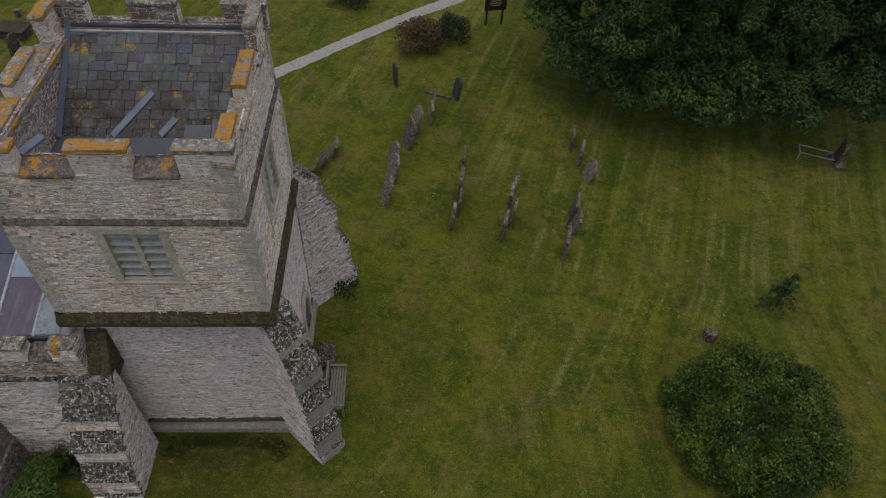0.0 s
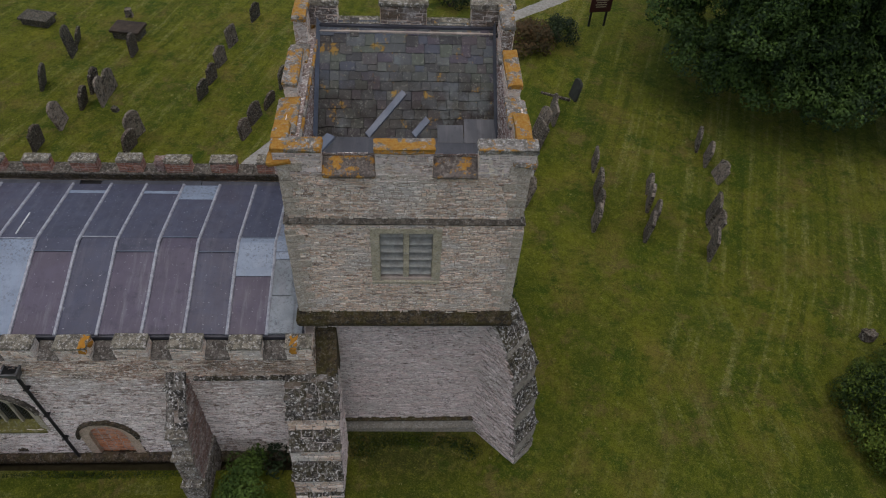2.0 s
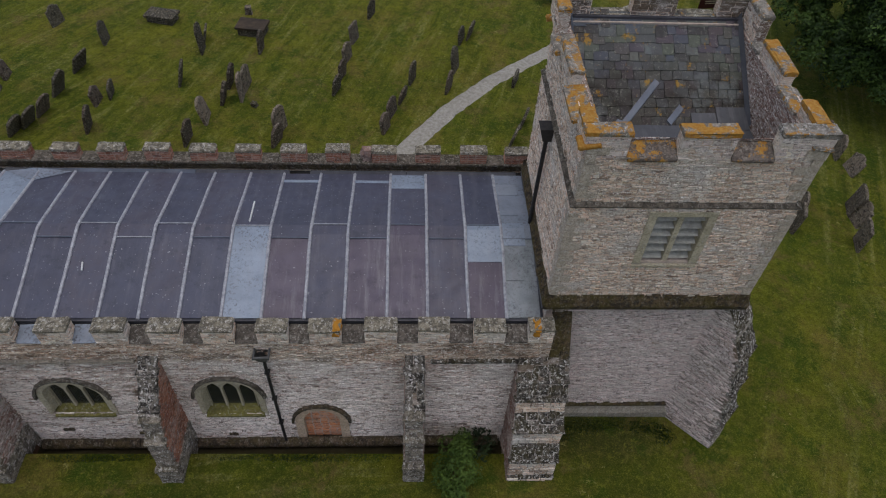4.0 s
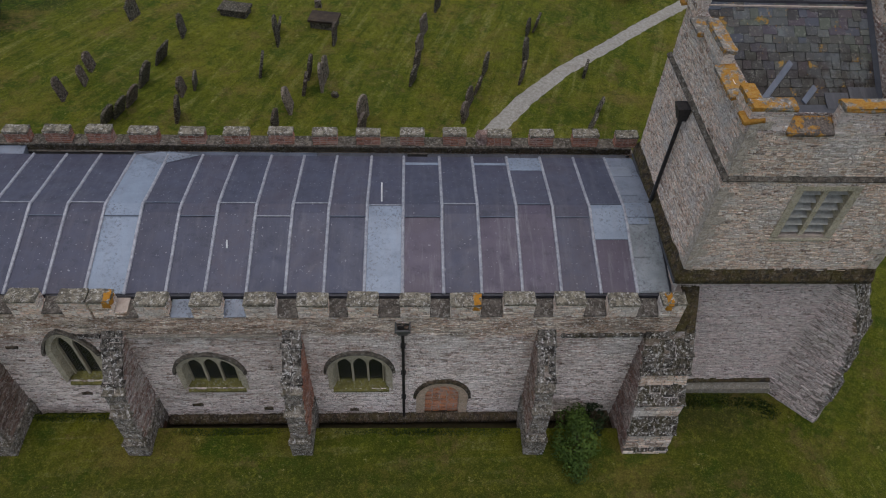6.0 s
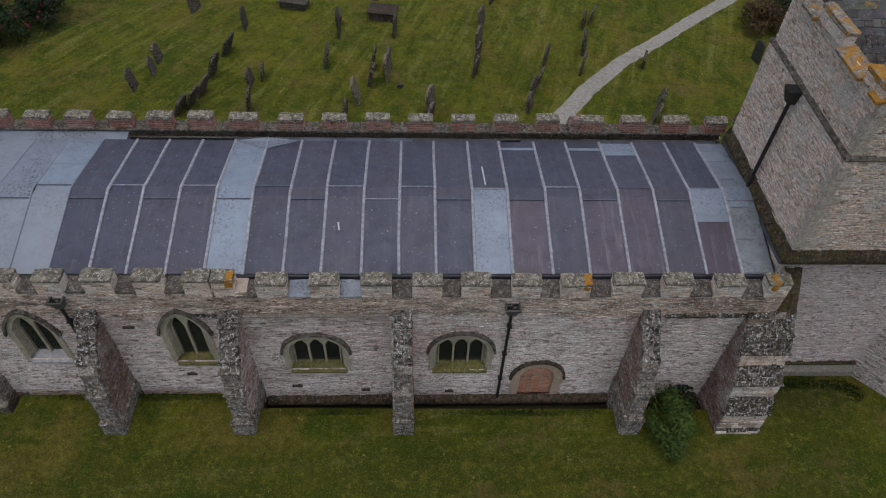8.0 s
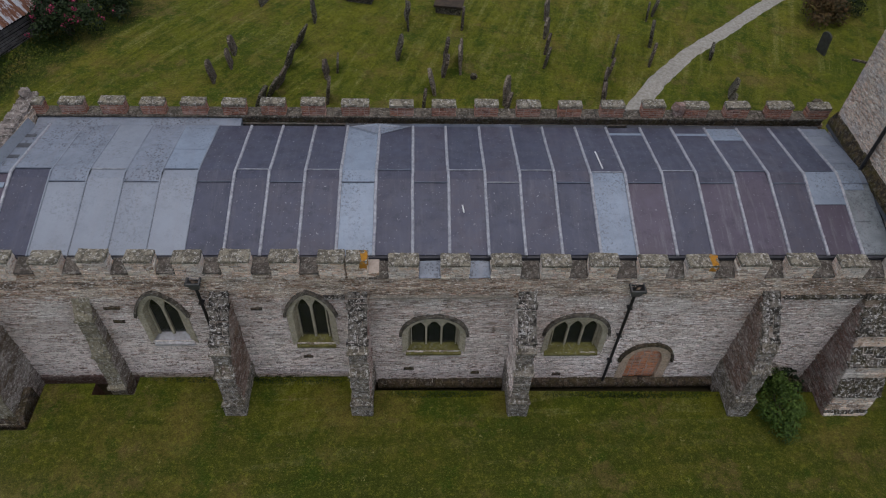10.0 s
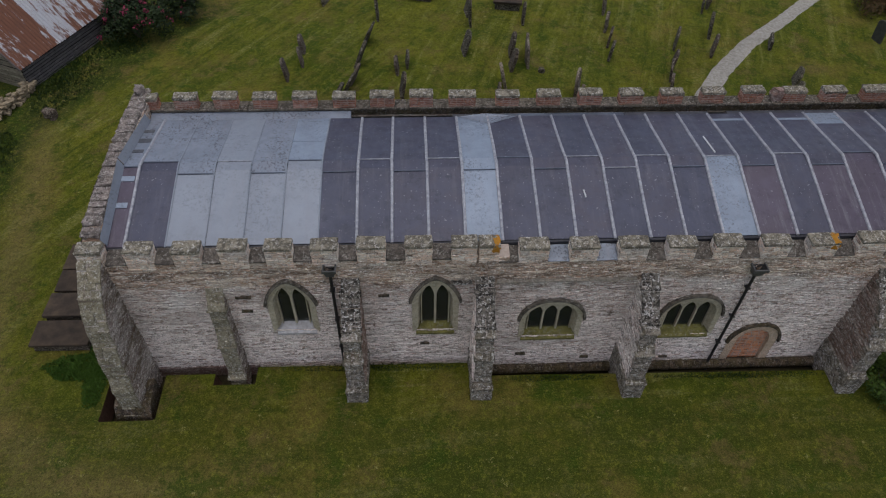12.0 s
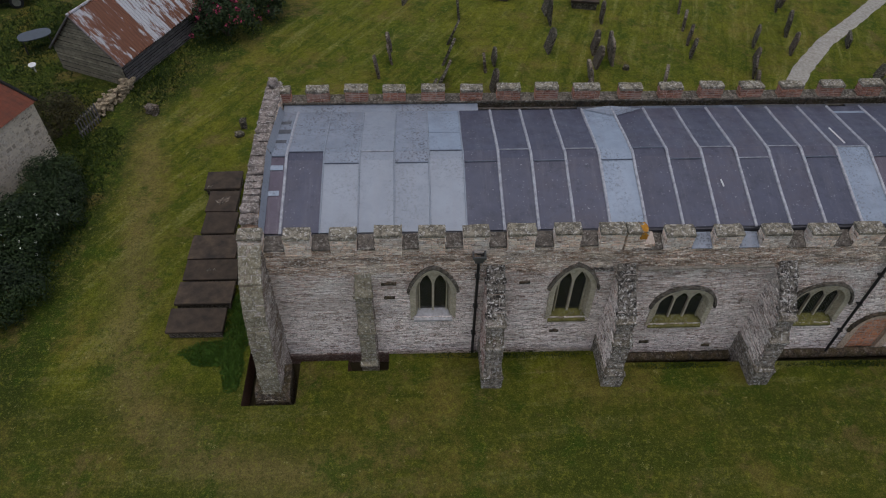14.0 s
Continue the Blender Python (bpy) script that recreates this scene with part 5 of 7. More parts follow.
        p.prism([(back - 0.02, 0.30), (back - 0.05, 0.40), (back + 0.06, 0.52), (back + 0.06, 0.30)], 0.5, length - 0.1, m)
        part("plinth_mould", p.data, mossy_stone, tower)
    # quoins up the corners
    rng = random.Random(21)
    for (cx, sx), (cy, sy) in (((TX0, 1), (TY0, 1)), ((TX1, -1), (TY0, 1)), ((TX1, -1), (TY1, -1))):
        z, flip = 5.9, 0
        while z < 10.2:
            h = rng.uniform(0.12, 0.24)
            if not (8.6 < z + h and z < 8.9):
                a, b = (rng.uniform(0.3, 0.5), 0.22) if flip else (0.22, rng.uniform(0.3, 0.5))
                off = 0.06 if z > 8.8 else 0.0
                q = block(a, b, h - 0.015, 0.006, 0.015, int(z * 10), 0, (cx + sx * (a / 2 + off - 0.022), cy + sy * (b / 2 + off - 0.022), z))
                part("quoin", q, pale_quoin, tower)
            z += h
            flip = 1 - flip


make_tower_walls()


def make_louvre(side):
    m, length = tower_face(side)
    a, b, z0, z1 = LOUVRE
    p = Pile()
    p.box(a - 0.16, a + 0.02, -0.012, 0.3, z0 - 0.02, z1 + 0.02, m)
    p.box(b - 0.02, b + 0.16, -0.012, 0.3, z0 - 0.02, z1 + 0.02, m)
    p.box(a - 0.16, b + 0.16, -0.014, 0.3, z1 + 0.02, z1 + 0.15, m)
    p.prism([(-0.03, z0 - 0.14), (-0.03, z0 - 0.08), (0.3, z0 + 0.02), (0.3, z0 - 0.14)], a - 0.16, b + 0.16, m)
    win = part("belfry_window", p.data, window_stone, tower, "two-light belfry window with grey slate louvres")
    c = (a + b) / 2
    p = Pile()
    p.box(c - 0.06, c + 0.06, 0.04, 0.3, z0 - 0.02, z1 + 0.02, m)
    part("mullion", p.data, window_stone, win)
    # near-black panel in place of the shade behind the louvres
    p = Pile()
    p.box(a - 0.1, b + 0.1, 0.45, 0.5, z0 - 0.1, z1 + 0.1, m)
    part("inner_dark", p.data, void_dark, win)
    for lo, hi in ((a + 0.02, c - 0.06), (c + 0.06, b - 0.02)):
        for k in range(6):
            z = z0 + 0.06 + k * (z1 - z0) / 6
            p = Pile()
            tall = 0.15 if k < 5 else 0.2
            p.prism([(0.08, z), (0.06, z + 0.02), (0.3, z + tall), (0.32, z + tall - 0.02)], lo + 0.005, hi - 0.005, m)
            part("louvre", p.data, louvre_wood, win)


for side in ("south", "east"):
    make_louvre(side)


def make_tower_door():
    """The arched doorway in the east face."""
    m, length = tower_face("east")
    pts = [(3.5 + 0.42 * t, 1.2 + 0.55 * arch(t, "pointed")) for t in [i / 8 - 1 for i in range(17)]]
    big = [(3.5 + 0.6 * t, 1.2 + 0.75 * arch(t, "pointed")) for t in [i / 8 - 1 for i in range(17)]]
    ring_in = [(3.08, -0.5)] + pts + [(3.92, -0.5)]
    ring_out = [(2.9, -0.5)] + big + [(4.1, -0.5)]
    n = len(ring_in)
    verts = [m @ Vector((x, -0.04, z)) for x, z in ring_out] + [m @ Vector((x, -0.04, z)) for x, z in ring_in] + [m @ Vector((x, 0.035, z)) for x, z in ring_in] + [m @ Vector((x, 0.05, z)) for x, z in ring_out]
    faces = [(k * n + i, k * n + i + 1, (k + 1) * n + i + 1, (k + 1) * n + i) for i in range(n - 1) for k in (0, 1)] + [(3 * n + i, 3 * n + i + 1, i + 1, i) for i in range(n - 1)]
    d = part("doorway", (verts, faces), window_stone, tower, "pointed stone doorway with a dark plank door")
    part("door", ([m @ Vector((x, 0.03, z)) for x, z in ring_in], [tuple(range(n))]), board_dark, d)


make_tower_door()


def make_parapet():
    # runs along each face, the tops of the merlons, and how deep the wall stands back
    sets = {"south": ((-0.02, 0.85), (1.83, 2.9), (3.74, 4.8)), "north": ((-0.02, 0.94), (1.94, 2.98), (3.93, 4.8)), "east": ((0.38, 1.1), (2.06, 3.3), (3.75, 4.62)), "west": ((0.2, 0.9), (1.61, 2.85), (4.0, 4.46))}
    rng = random.Random(31)
    for side, runs in sets.items():
        m, length = tower_face(side)
        back = {"north": 0.03, "west": 0.1, "east": 0.2}.get(side, 0.22)
        thick = 0.24 if side in ("west", "east") else 0.28
        floor = 10.36 if side == "north" else 9.98 if side == "south" else 10.3
        for k, (a, b) in enumerate(runs):
            cap_mat = merlon_stone if side == "north" else gold_stone if side in ("east", "west") or k == 1 else pale_gold_stone
            top = 10.68 + rng.uniform(-0.03, 0.03)
            if side == "north" or (side, k) in (("east", 2), ("west", 0)):
                top = 11.0 + rng.uniform(-0.03, 0.03)
            w = b - a
            body = part("merlon", block(w, thick, top - floor - 0.1, 0.008, 0.02, k, 1), belfry_stone, tower)
            body.matrix_world = m @ pose((a + b) / 2, back, floor)
            p = Pile()
            for turn in (1, -1):
                courses(p, (-turn * w / 2, -turn * thick / 2, 0), (turn, 0, 0), (0, 0, 1), w, top - floor - 0.12, (0.07, 0.12), (0.14, 0.4), (0.002, 0.02), 0.012, None, k + 7 + turn)
            part("stonework", p.data, tower_stone if side == "south" else buttress_stone if side == "north" else belfry_stone, body, kind="stuff")
            part("cap", block(w + 0.05, thick + 0.06, 0.12, 0.018, 0.03, k + 9, 1, (0, 0, top - floor - 0.13)), cap_mat, body, "cap stone crusted with golden lichen" if cap_mat is gold_stone else "")
        # low sills between the merlons
        stops = [0.0] + [v for run in runs for v in run] + [length]
        for a, b in zip(stops[::2], stops[1::2]):
            if b - a > 0.15:
                s = part("embrasure_sill", block(b - a, 0.44 if side != "north" else 0.34, 0.09, 0.012, 0.03, int(a * 9), 1), merlon_stone if side == "north" else pale_gold_stone if side == "east" else sill_gold if side == "south" else gold_stone, tower)
                s.matrix_world = m @ pose((a + b) / 2, back - 0.01, {"south": 10.06, "north": 10.36}.get(side, 10.26), {"south": 24, "north": 0}.get(side, 8))
    # inner faces
    p = Pile()
    for side in ("south", "east", "north", "west"):
        m, length = tower_face(side)
        d = 0.19 if side == "north" else 0.36
        courses(p, m @ Vector((length - 0.36, d, 8.9)), m.to_3x3() @ Vector((-1, 0, 0)), (0, 0, 1), length - 0.72 + (0.17 if side in ("west", "east") else 0), 1.4, (0.05, 0.09), (0.14, 0.4), (0.002, 0.02), 0.012, None, 88)
    part("inner_stonework", p.data, lining_rubble, bpy.data.objects["parapet_stage"], kind="stuff")
    p = Pile()
    p.box(TX0 + 0.2, TX0 + 0.375, TY0 + 0.4, TY1 - 0.4, 10.2, 10.32)
    part("wall_top", p.data, lining_rubble, tower)
    y, k = TY0 + 0.75, 0
    while y < TY1 - 0.6:
        w = rng.uniform(0.3, 0.55)
        part("inner_course", block(0.1, w - 0.02, 0.11, 0.012, 0.02, k, 1, (TX0 + 0.37, y + w / 2, 10.17 + rng.uniform(-0.012, 0.012))), gold_stone if k % 4 else pale_gold_stone, tower)
        y += w
        k += 1


make_parapet()


def make_tower_roof():
    x0, x1, y0 = TX0 + 0.36, TX1 - 0.36, TY0 + 0.36
    ya, yb = 12.22, 14.44
    rise = 0.644

    def lie(y):
        return 9.17 + rise * (y - 12.51)

    p = Pile()
    p.add([(x0, y0, 8.92), (x1, y0, 8.92), (x1, ya, 8.95), (x0, ya, 8.95), (x1, yb, lie(yb) - 0.05), (x0, yb, lie(yb) - 0.05)], [(0, 1, 2, 3), (3, 2, 4, 5)])
    roof = part("slate_roof", p.data, lead_old, tower, "steep lean-to roof of old mixed slates with lichen")
    rng = random.Random(17)
    rows = 12
    depth = (yb - ya) / rows
    tilt = math.degrees(math.atan(rise))
    shapes = {}
    for w in range(3, 9):
        for tall in (0, 1):
            bm = block(w * 0.07 - 0.008, depth * (1.5 if tall == 0 else 2.1) / math.cos(math.atan(rise)), 0.016, 0.004, 0.005, w + tall, 0)
            me = bpy.data.meshes.new("slate")
            bm.to_mesh(me)
            bm.free()
            me.materials.append(slate_grey)
            shapes[w, tall] = me
    for j in range(rows):
        x = x0 + 0.05
        while x < x1 - 0.1:
            w = rng.choice((3, 4, 5, 6, 7) if j > 7 else (3, 3, 4, 4, 5))
            if x + w * 0.07 > x1:
                w = max(3, min(8, int((x1 - x) / 0.07)))
            s = new("slate", shapes[w, 1 if j > 7 and rng.random() < 0.3 else 0])
            y = ya + depth * (j + 0.6) + rng.uniform(-0.012, 0.012)
            s.matrix_world = pose(x + w * 0.035, y, lie(y) + rng.uniform(0.004, 0.016), tilt - 3.0 + rng.uniform(-1, 1), rng.uniform(-1, 1), rng.uniform(-2, 2))
            s.parent = roof
            x += w * 0.07
    # lead upstands against the side walls
    for xa, xb in ((x0 + 0.02, x0 + 0.10), (x1 - 0.02, x1 - 0.08)):
        p = Pile()
        p.add([(xa, ya - 0.1, lie(ya) + 0.14), (xb, ya - 0.1, lie(ya) + 0.0), (xb, yb, lie(yb) + 0.03), (xa, yb, lie(yb) + 0.17)], [(0, 1, 2, 3)])
        part("lead_flashing", p.data, lead_strip_grey if xa < -7 else lead_old, roof)
    p = Pile()
    p.box(x0, x1, yb - 0.1, yb + 0.02, lie(yb) - 0.06, lie(yb) + 0.02)
    part("lead_flashing", p.data, lead_black, roof)
    p = Pile()
    p.box(x0 + 0.02, x1 - 0.02, y0, ya - 0.02, 8.93, 9.0)
    part("lead_gutter", p.data, lead_old, roof)
    # a sheet of lead lapped over the lowest slates
    p = Pile()
    for xa, xb, yt in ((-6.12, -5.55, 12.44), (-5.53, x1 - 0.05, 12.56)):
        p.add([(xa, ya - 0.2, 9.01), (xb, ya - 0.2, 9.01), (xb, yt, lie(yt) + 0.045), (xa, yt, lie(yt) + 0.045), (xa, ya - 0.2, 8.97), (xb, ya - 0.2, 8.97), (xb, yt, lie(yt) + 0.02), (xa, yt, lie(yt) + 0.02)], [(0, 1, 2, 3), (3, 2, 6, 7), (1, 5, 6, 2), (0, 3, 7, 4)])
    part("lead_apron", p.data, lead_old, roof)
    for (xa, yb_), (xb, yc) in (((-7.66, 12.2), (-6.86, 13.05)), ((-6.64, 12.22), (-6.33, 12.54))):
        d = Vector((xb - xa, yc - yb_, 0)).normalized()
        s = Vector((-d.y, d.x, 0)) * 0.065
        top = [Vector((x, y, lie(y) + 0.075 - 0.0)) for x, y in ((xa, yb_), (xb, yc))]
        top = [top[0] + s + Vector((0, 0, rise * s.y)), top[0] - s - Vector((0, 0, rise * s.y)), top[1] - s - Vector((0, 0, rise * s.y)), top[1] + s + Vector((0, 0, rise * s.y))]
        p = Pile()
        p.add(top + [v - Vector((0, 0, 0.045)) for v in top], [(0, 1, 2, 3), (4, 7, 6, 5), (0, 4, 5, 1), (1, 5, 6, 2), (2, 6, 7, 3), (3, 7, 4, 0)])
        tagged(part("lead_strip", p.data, lead_strip_grey), "loose bent lead strip lying on the tower slates", "lead strip")


make_tower_roof()
chute = part("lead_chute", block(0.62, 0.2, 0.05, 0.008, 0.012, 4, 1), lead_strip_grey, tower, "grey lead chute draining the tower gutter")
chute.matrix_world = pose(-8.42, 10.58, 10.06, 0, -6, 57)

# buttresses at the tower's corners
make_buttress(tower, [(1.5, -0.6), (1.5, 0.1), (1.44, 0.25), (1.44, 1.15), (1.25, 1.7), (1.22, 2.5), (1.0, 3.1), (0.98, 3.75), (0.6, 4.4), (0.55, 4.65), (0.0, 5.45)], 0.86, pose(-4.43, 10.15, 0, 0, 0, 45), (tower_stone, tower_stone), black_stone, 44, label="diagonal stepped buttress with lichened weatherings")
make_buttress(tower, [(1.78, -0.6), (1.78, 0.3), (1.6, 0.9), (1.55, 1.95), (1.2, 2.8), (1.18, 3.8), (0.8, 4.5), (0.75, 5.15), (0.35, 5.6), (0.0, 6.0)], 0.86, pose(-4.6, 14.82, 0, 0, 0, 135), (tower_stone, tower_stone), ledge_stone, 46, label="diagonal stepped buttress at the far corner")
make_buttress(tower, [(1.46, -0.5), (1.46, 0.04), (1.38, 0.14), (1.36, 0.92), (1.10, 1.46), (1.08, 2.05), (0.74, 2.5), (0.66, 2.95), (0.40, 3.42), (0.02, 3.95)], 1.3, pose(-9.1, WALL, 0), (red_rubble, tower_stone), black_stone, 48, label="broad mossy stepped buttress between nave and tower", front_mat=belfry_stone)
p = Pile()
p.prism([(9.2, 3.7), (9.28, 3.95), (9.62, 4.5), (10.0, 5.02), (10.0, 3.5), (9.28, 3.5)], -8.97, -8.46)
moss = part("mossy_weathering", p.data, mossy_stone, tower)
q = Pile()
courses(q, (-8.97, 9.27, 3.95), (1, 0, 0), Vector((0, 0.72, 1.06)).normalized(), 0.51, 1.28, (0.14, 0.24), (0.2, 0.5), (0.0, 0.04), 0.012, None, 58)
part("stonework", q.data, mossy_stone, moss, kind="stuff")
p = Pile()
p.box(-9.2, -8.99, WALL + 0.01, 9.98, 2.6, 5.0)
end = part("wall_end", p.data, mortar, nave)
q = Pile()
courses(q, (-8.99, WALL + 0.0, 3.2), (0, 1, 0), (0, 0, 1), 0.68, 1.8, (0.05, 0.09), (0.12, 0.3), (0.0, 0.02), 0.01, None, 59)
courses(q, (-9.22, WALL + 0.02, 3.2), (1, 0, 0), (0, 0, 1), 0.24, 1.75, (0.05, 0.09), (0.1, 0.14), (0.0, 0.02), 0.01, None, 60)
part("stonework", q.data, nave_stone, end, kind="stuff")
# ledges where the parapet stands proud of the wall
for xa, xb, z, mat in ((-11.95, -9.0, 3.78, black_stone), (-24.2, -23.62, 3.84, ledge_stone), (-22.98, -19.2, 3.84, quoin_stone)):
    x, k = xa, 0
    rng = random.Random(7)
    while x < xb - 0.05:
        w = min(rng.uniform(0.3, 0.7), xb - x)
        part("ledge_stone", block(w - 0.01, 0.11, 0.09 if mat is black_stone else 0.06, 0.012, 0.015, k, 1, (x + w / 2, WALL - 0.03, z + rng.uniform(-0.015, 0.015))), mat, nave)
        x += w
        k += 1


def make_tower_pipe():
    y = 12.45
    pipe = part("tower_downpipe", tube([(TX0 - 0.1, y, 8.4), (TX0 - 0.12, y, 5.5), (TX0 - 0.3, y, 5.25)], 0.052, 10), iron_black, tower, "black iron downpipe with a box hopper")
    p = Pile()
    a = 0.18
    p.add([(TX0 - 0.32, y - a, 8.75), (TX0, y - a, 8.75), (TX0, y + a, 8.75), (TX0 - 0.32, y + a, 8.75), (TX0 - 0.2, y - 0.1, 8.35), (TX0, y - 0.1, 8.35), (TX0, y + 0.1, 8.35), (TX0 - 0.2, y + 0.1, 8.35)], [(0, 1, 2, 3), (4, 5, 1, 0), (5, 6, 2, 1), (6, 7, 3, 2), (7, 4, 0, 3), (7, 6, 5, 4)])
    part("hopper", p.data, iron_black, pipe)


make_tower_pipe()


# ---- the churchyard: headstones ----
def headstone_mesh(w, h, thick, style, seed):
    """A worn slab, w along y, with a shaped head; its foot lies below the ground."""
    rng = random.Random(seed)
    half = w / 2
    if style == "round":
        head = [(half * math.cos(math.pi * i / 12), h - half * 0.75 + half * 0.75 * math.sin(math.pi * i / 12)) for i in range(13)]
    elif style == "shoulder":
        head = [(half, h * 0.80), (half * 0.78, h * 0.86), (half * 0.62, h * 0.84)] + [(half * 0.6 * math.cos(math.pi * i / 8), h * 0.85 + h * 0.15 * math.sin(math.pi * i / 8)) for i in range(9)] + [(-half * 0.62, h * 0.84), (-half * 0.78, h * 0.86), (-half, h * 0.80)]
    elif style == "pointed":
        head = [(half, h * 0.78), (half * 0.72, h * 0.89), (half * 0.36, h * 0.97), (0, h), (-half * 0.36, h * 0.97), (-half * 0.72, h * 0.89), (-half, h * 0.78)]
    else:
        head = [(half, h * 0.95), (half * 0.4, h), (-half * 0.5, h * 0.98), (-half, h * 0.93)]
    ring = [(-half, -0.25), (half, -0.25), (half * 1.0, h * 0.4)] + head + [(-half, h * 0.4)]
    ring = [(y + rng.uniform(-0.012, 0.012), z + rng.uniform(-0.012, 0.012)) for y, z in ring]
    n, t, c = len(ring), thick / 2, 0.018
    small = [(y * (1 - c / half), z if z < 0 else z - c) for y, z in ring]
    verts = [(-t, y, z) for y, z in small] + [(-t + c, y, z) for y, z in ring] + [(t - c, y, z) for y, z in ring] + [(t, y, z) for y, z in small]
    faces = [tuple(range(n)), tuple(range(3 * n, 4 * n))[::-1]]
    for k in range(3):
        faces += [(k * n + (i + 1) % n, k * n + i, (k + 1) * n + i, (k + 1) * n + (i + 1) % n) for i in range(n)]
    return verts, faces


WORDS = {"round": "round-headed", "shoulder": "shouldered", "pointed": "pointed", "flat": "flat-topped"}


def headstone(x, y, h, seed, w=0.0, turn=None, material=None, style="", lean=None):
    rng = random.Random(seed * 7 + 1)
    style = style or rng.choice(("round", "shoulder", "pointed", "flat", "shoulder"))
    w = w or rng.uniform(0.72, 0.95)
    lean, tip = rng.uniform(-13, 13) if lean is None else lean, rng.uniform(-4, 4)
    ob = part("headstone", headstone_mesh(w, h, rng.uniform(0.09, 0.15), style, seed), material or (grave_brown if rng.random() < 0.35 else grave_grey))
    ob.matrix_world = pose(x, y, ground_height(x) - 0.02, tip, lean, rng.uniform(-7, 7) if turn is None else turn)
    steep = "leaning" if abs(lean) > 5 else "upright"
    tagged(ob, "%s %s lichened headstone set in the lawn" % (steep, WORDS[style]), "headstone", "churchyard headstones")
    return ob


EAST_ROWS = [(-5.2, 21.2, 0.7), (-4.85, 21.75, 0.75), (-4.5, 22.5, 0.75), (-2.25, 19.7, 1.15), (-2.0, 21.0, 1.1), (-2.0, 21.9, 1.0), (-1.36, 23.2, 1.1), (-1.1, 24.05, 1.2), (-0.32, 24.9, 0.8), (-0.22, 25.7, 0.8), (0.4, 18.45, 1.1), (0.72, 19.3, 0.95), (0.8, 20.2, 1.1), (1.0, 21.9, 0.8)]
EAST_FAR = [(2.34, 17.95, 1.1), (2.75, 18.7, 1.05), (2.82, 19.6, 1.1), (3.08, 20.7, 0.6), (4.6, 17.1, 1.1), (5.02, 18.4, 0.95), (5.12, 19.0, 1.1), (6.15, 21.4, 0.85), (6.0, 22.45, 0.95), (5.9, 23.4, 0.95)]
NORTH_WEST = [(-28.4, 22.4, 0.85), (-28.05, 22.9, 0.95), (-27.75, 23.7, 0.9), (-27.6, 25.1, 1.15), (-27.3, 26.95, 0.9), (-26.74, 29.2, 0.95), (-25.6, 22.75, 1.05), (-25.75, 24.55, 0.7), (-25.35, 25.05, 0.7), (-22.7, 26.15, 1.05), (-22.2, 28.75, 1.3), (-22.35, 29.7, 0.75), (-19.55, 28.95, 0.95)]
NORTH_MID = [(-20.6, 24.9, 0.95), (-20.5, 26.1, 1.0), (-19.8, 25.2, 1.1), (-19.72, 26.0, 1.0), (-21.0, 23.6, 1.0), (-21.5, 22.15, 0.95), (-17.95, 22.2, 0.85), (-17.85, 23.0, 1.1), (-15.8, 25.85, 0.8), (-15.62, 27.0, 0.85), (-15.45, 28.4, 0.85), (-15.2, 30.1, 0.85), (-14.5, 32.5, 0.8)]
NORTH_EAST = [(-13.5, 23.25, 0.75), (-13.25, 24.3, 0.8), (-12.85, 25.4, 0.65), (-12.4, 26.85, 0.95), (-10.75, 26.25, 0.95), (-10.35, 27.9, 1.15), (-9.95, 30.4, 0.75), (-9.55, 30.9, 0.8), (-7.6, 27.0, 0.5), (-7.6, 23.95, 0.75), (-8.2, 22.65, 0.85), (-29.4, 30.6, 0.9)]
# how far each stone of a row leans to the east
LEANS = {id(EAST_ROWS): (24, 24, 24, 17, 17, 17, 17, 17, 8, 8, 5, 4, 3, 4), id(EAST_FAR): (4, 5, 0, 7, 1, 16, 8, 18, 5, -2), id(NORTH_WEST): (22, 24, 20, 20, 22, -5, 9, -8, 6, 14, -3, 15, 2), id(NORTH_MID): (12, 9, -3, -2, -13, 5, 7, -3, 7, 4, -2, -6, 2), id(NORTH_EAST): (-7, -5, 9, 2, 4, -5, -4, 11, 0, 13, 15, -4)}
k = 0
for row in (EAST_ROWS, EAST_FAR, NORTH_WEST, NORTH_MID, NORTH_EAST):
    for (x, y, h), lean in zip(row, LEANS[id(row)]):
        k += 1
        turn = 18 if row is EAST_ROWS and 3 < k < 9 else -16 if row is EAST_FAR and lean < 15 else -8 if row is EAST_ROWS and k > 10 else -20 if row is NORTH_EAST or row is NORTH_MID and x > -18.5 else -16 if row is NORTH_WEST and lean > 19 else None
        pale = row in (EAST_ROWS, EAST_FAR) or row is NORTH_MID and lean < -1
        headstone(x, y, h * 1.12, k, turn=turn, lean=lean, material=grave_pale if pale else None)
for x, y, h, turn in ((-30.6, 24.0, 1.0, 4), (-30.05, 25.1, 0.85, 6), (-30.1, 26.2, 0.85, 2)):
    k += 1
    headstone(x, y, h, k, 0.66, turn, grave_brown, "round", lean=-10)
dark_grave = plain_material("dark_slate_grave", (0.06, 0.062, 0.052), (0.035, 0.036, 0.03), 6, 0.8)
headstone(-1.88, 27.6, 1.1, 201, 0.62, 14, dark_grave, "round")
headstone(0.9, 26.7, 1.05, 202, 0.62, 18, dark_grave, "round")


def low_kerb(name, x0, y0, x1, y1, w, z, material, label, category):
    p = Pile()
    d = Vector((x1 - x0, y1 - y0, 0))
    m = Matrix.Translation((x0, y0, ground_height(x0))) @ Matrix.Rotation(math.atan2(d.y, d.x), 4, "Z")
    p.box(0, d.length, -w / 2, w / 2, -0.1, z, m)
    return tagged(part(name, p.data, material), label, category)


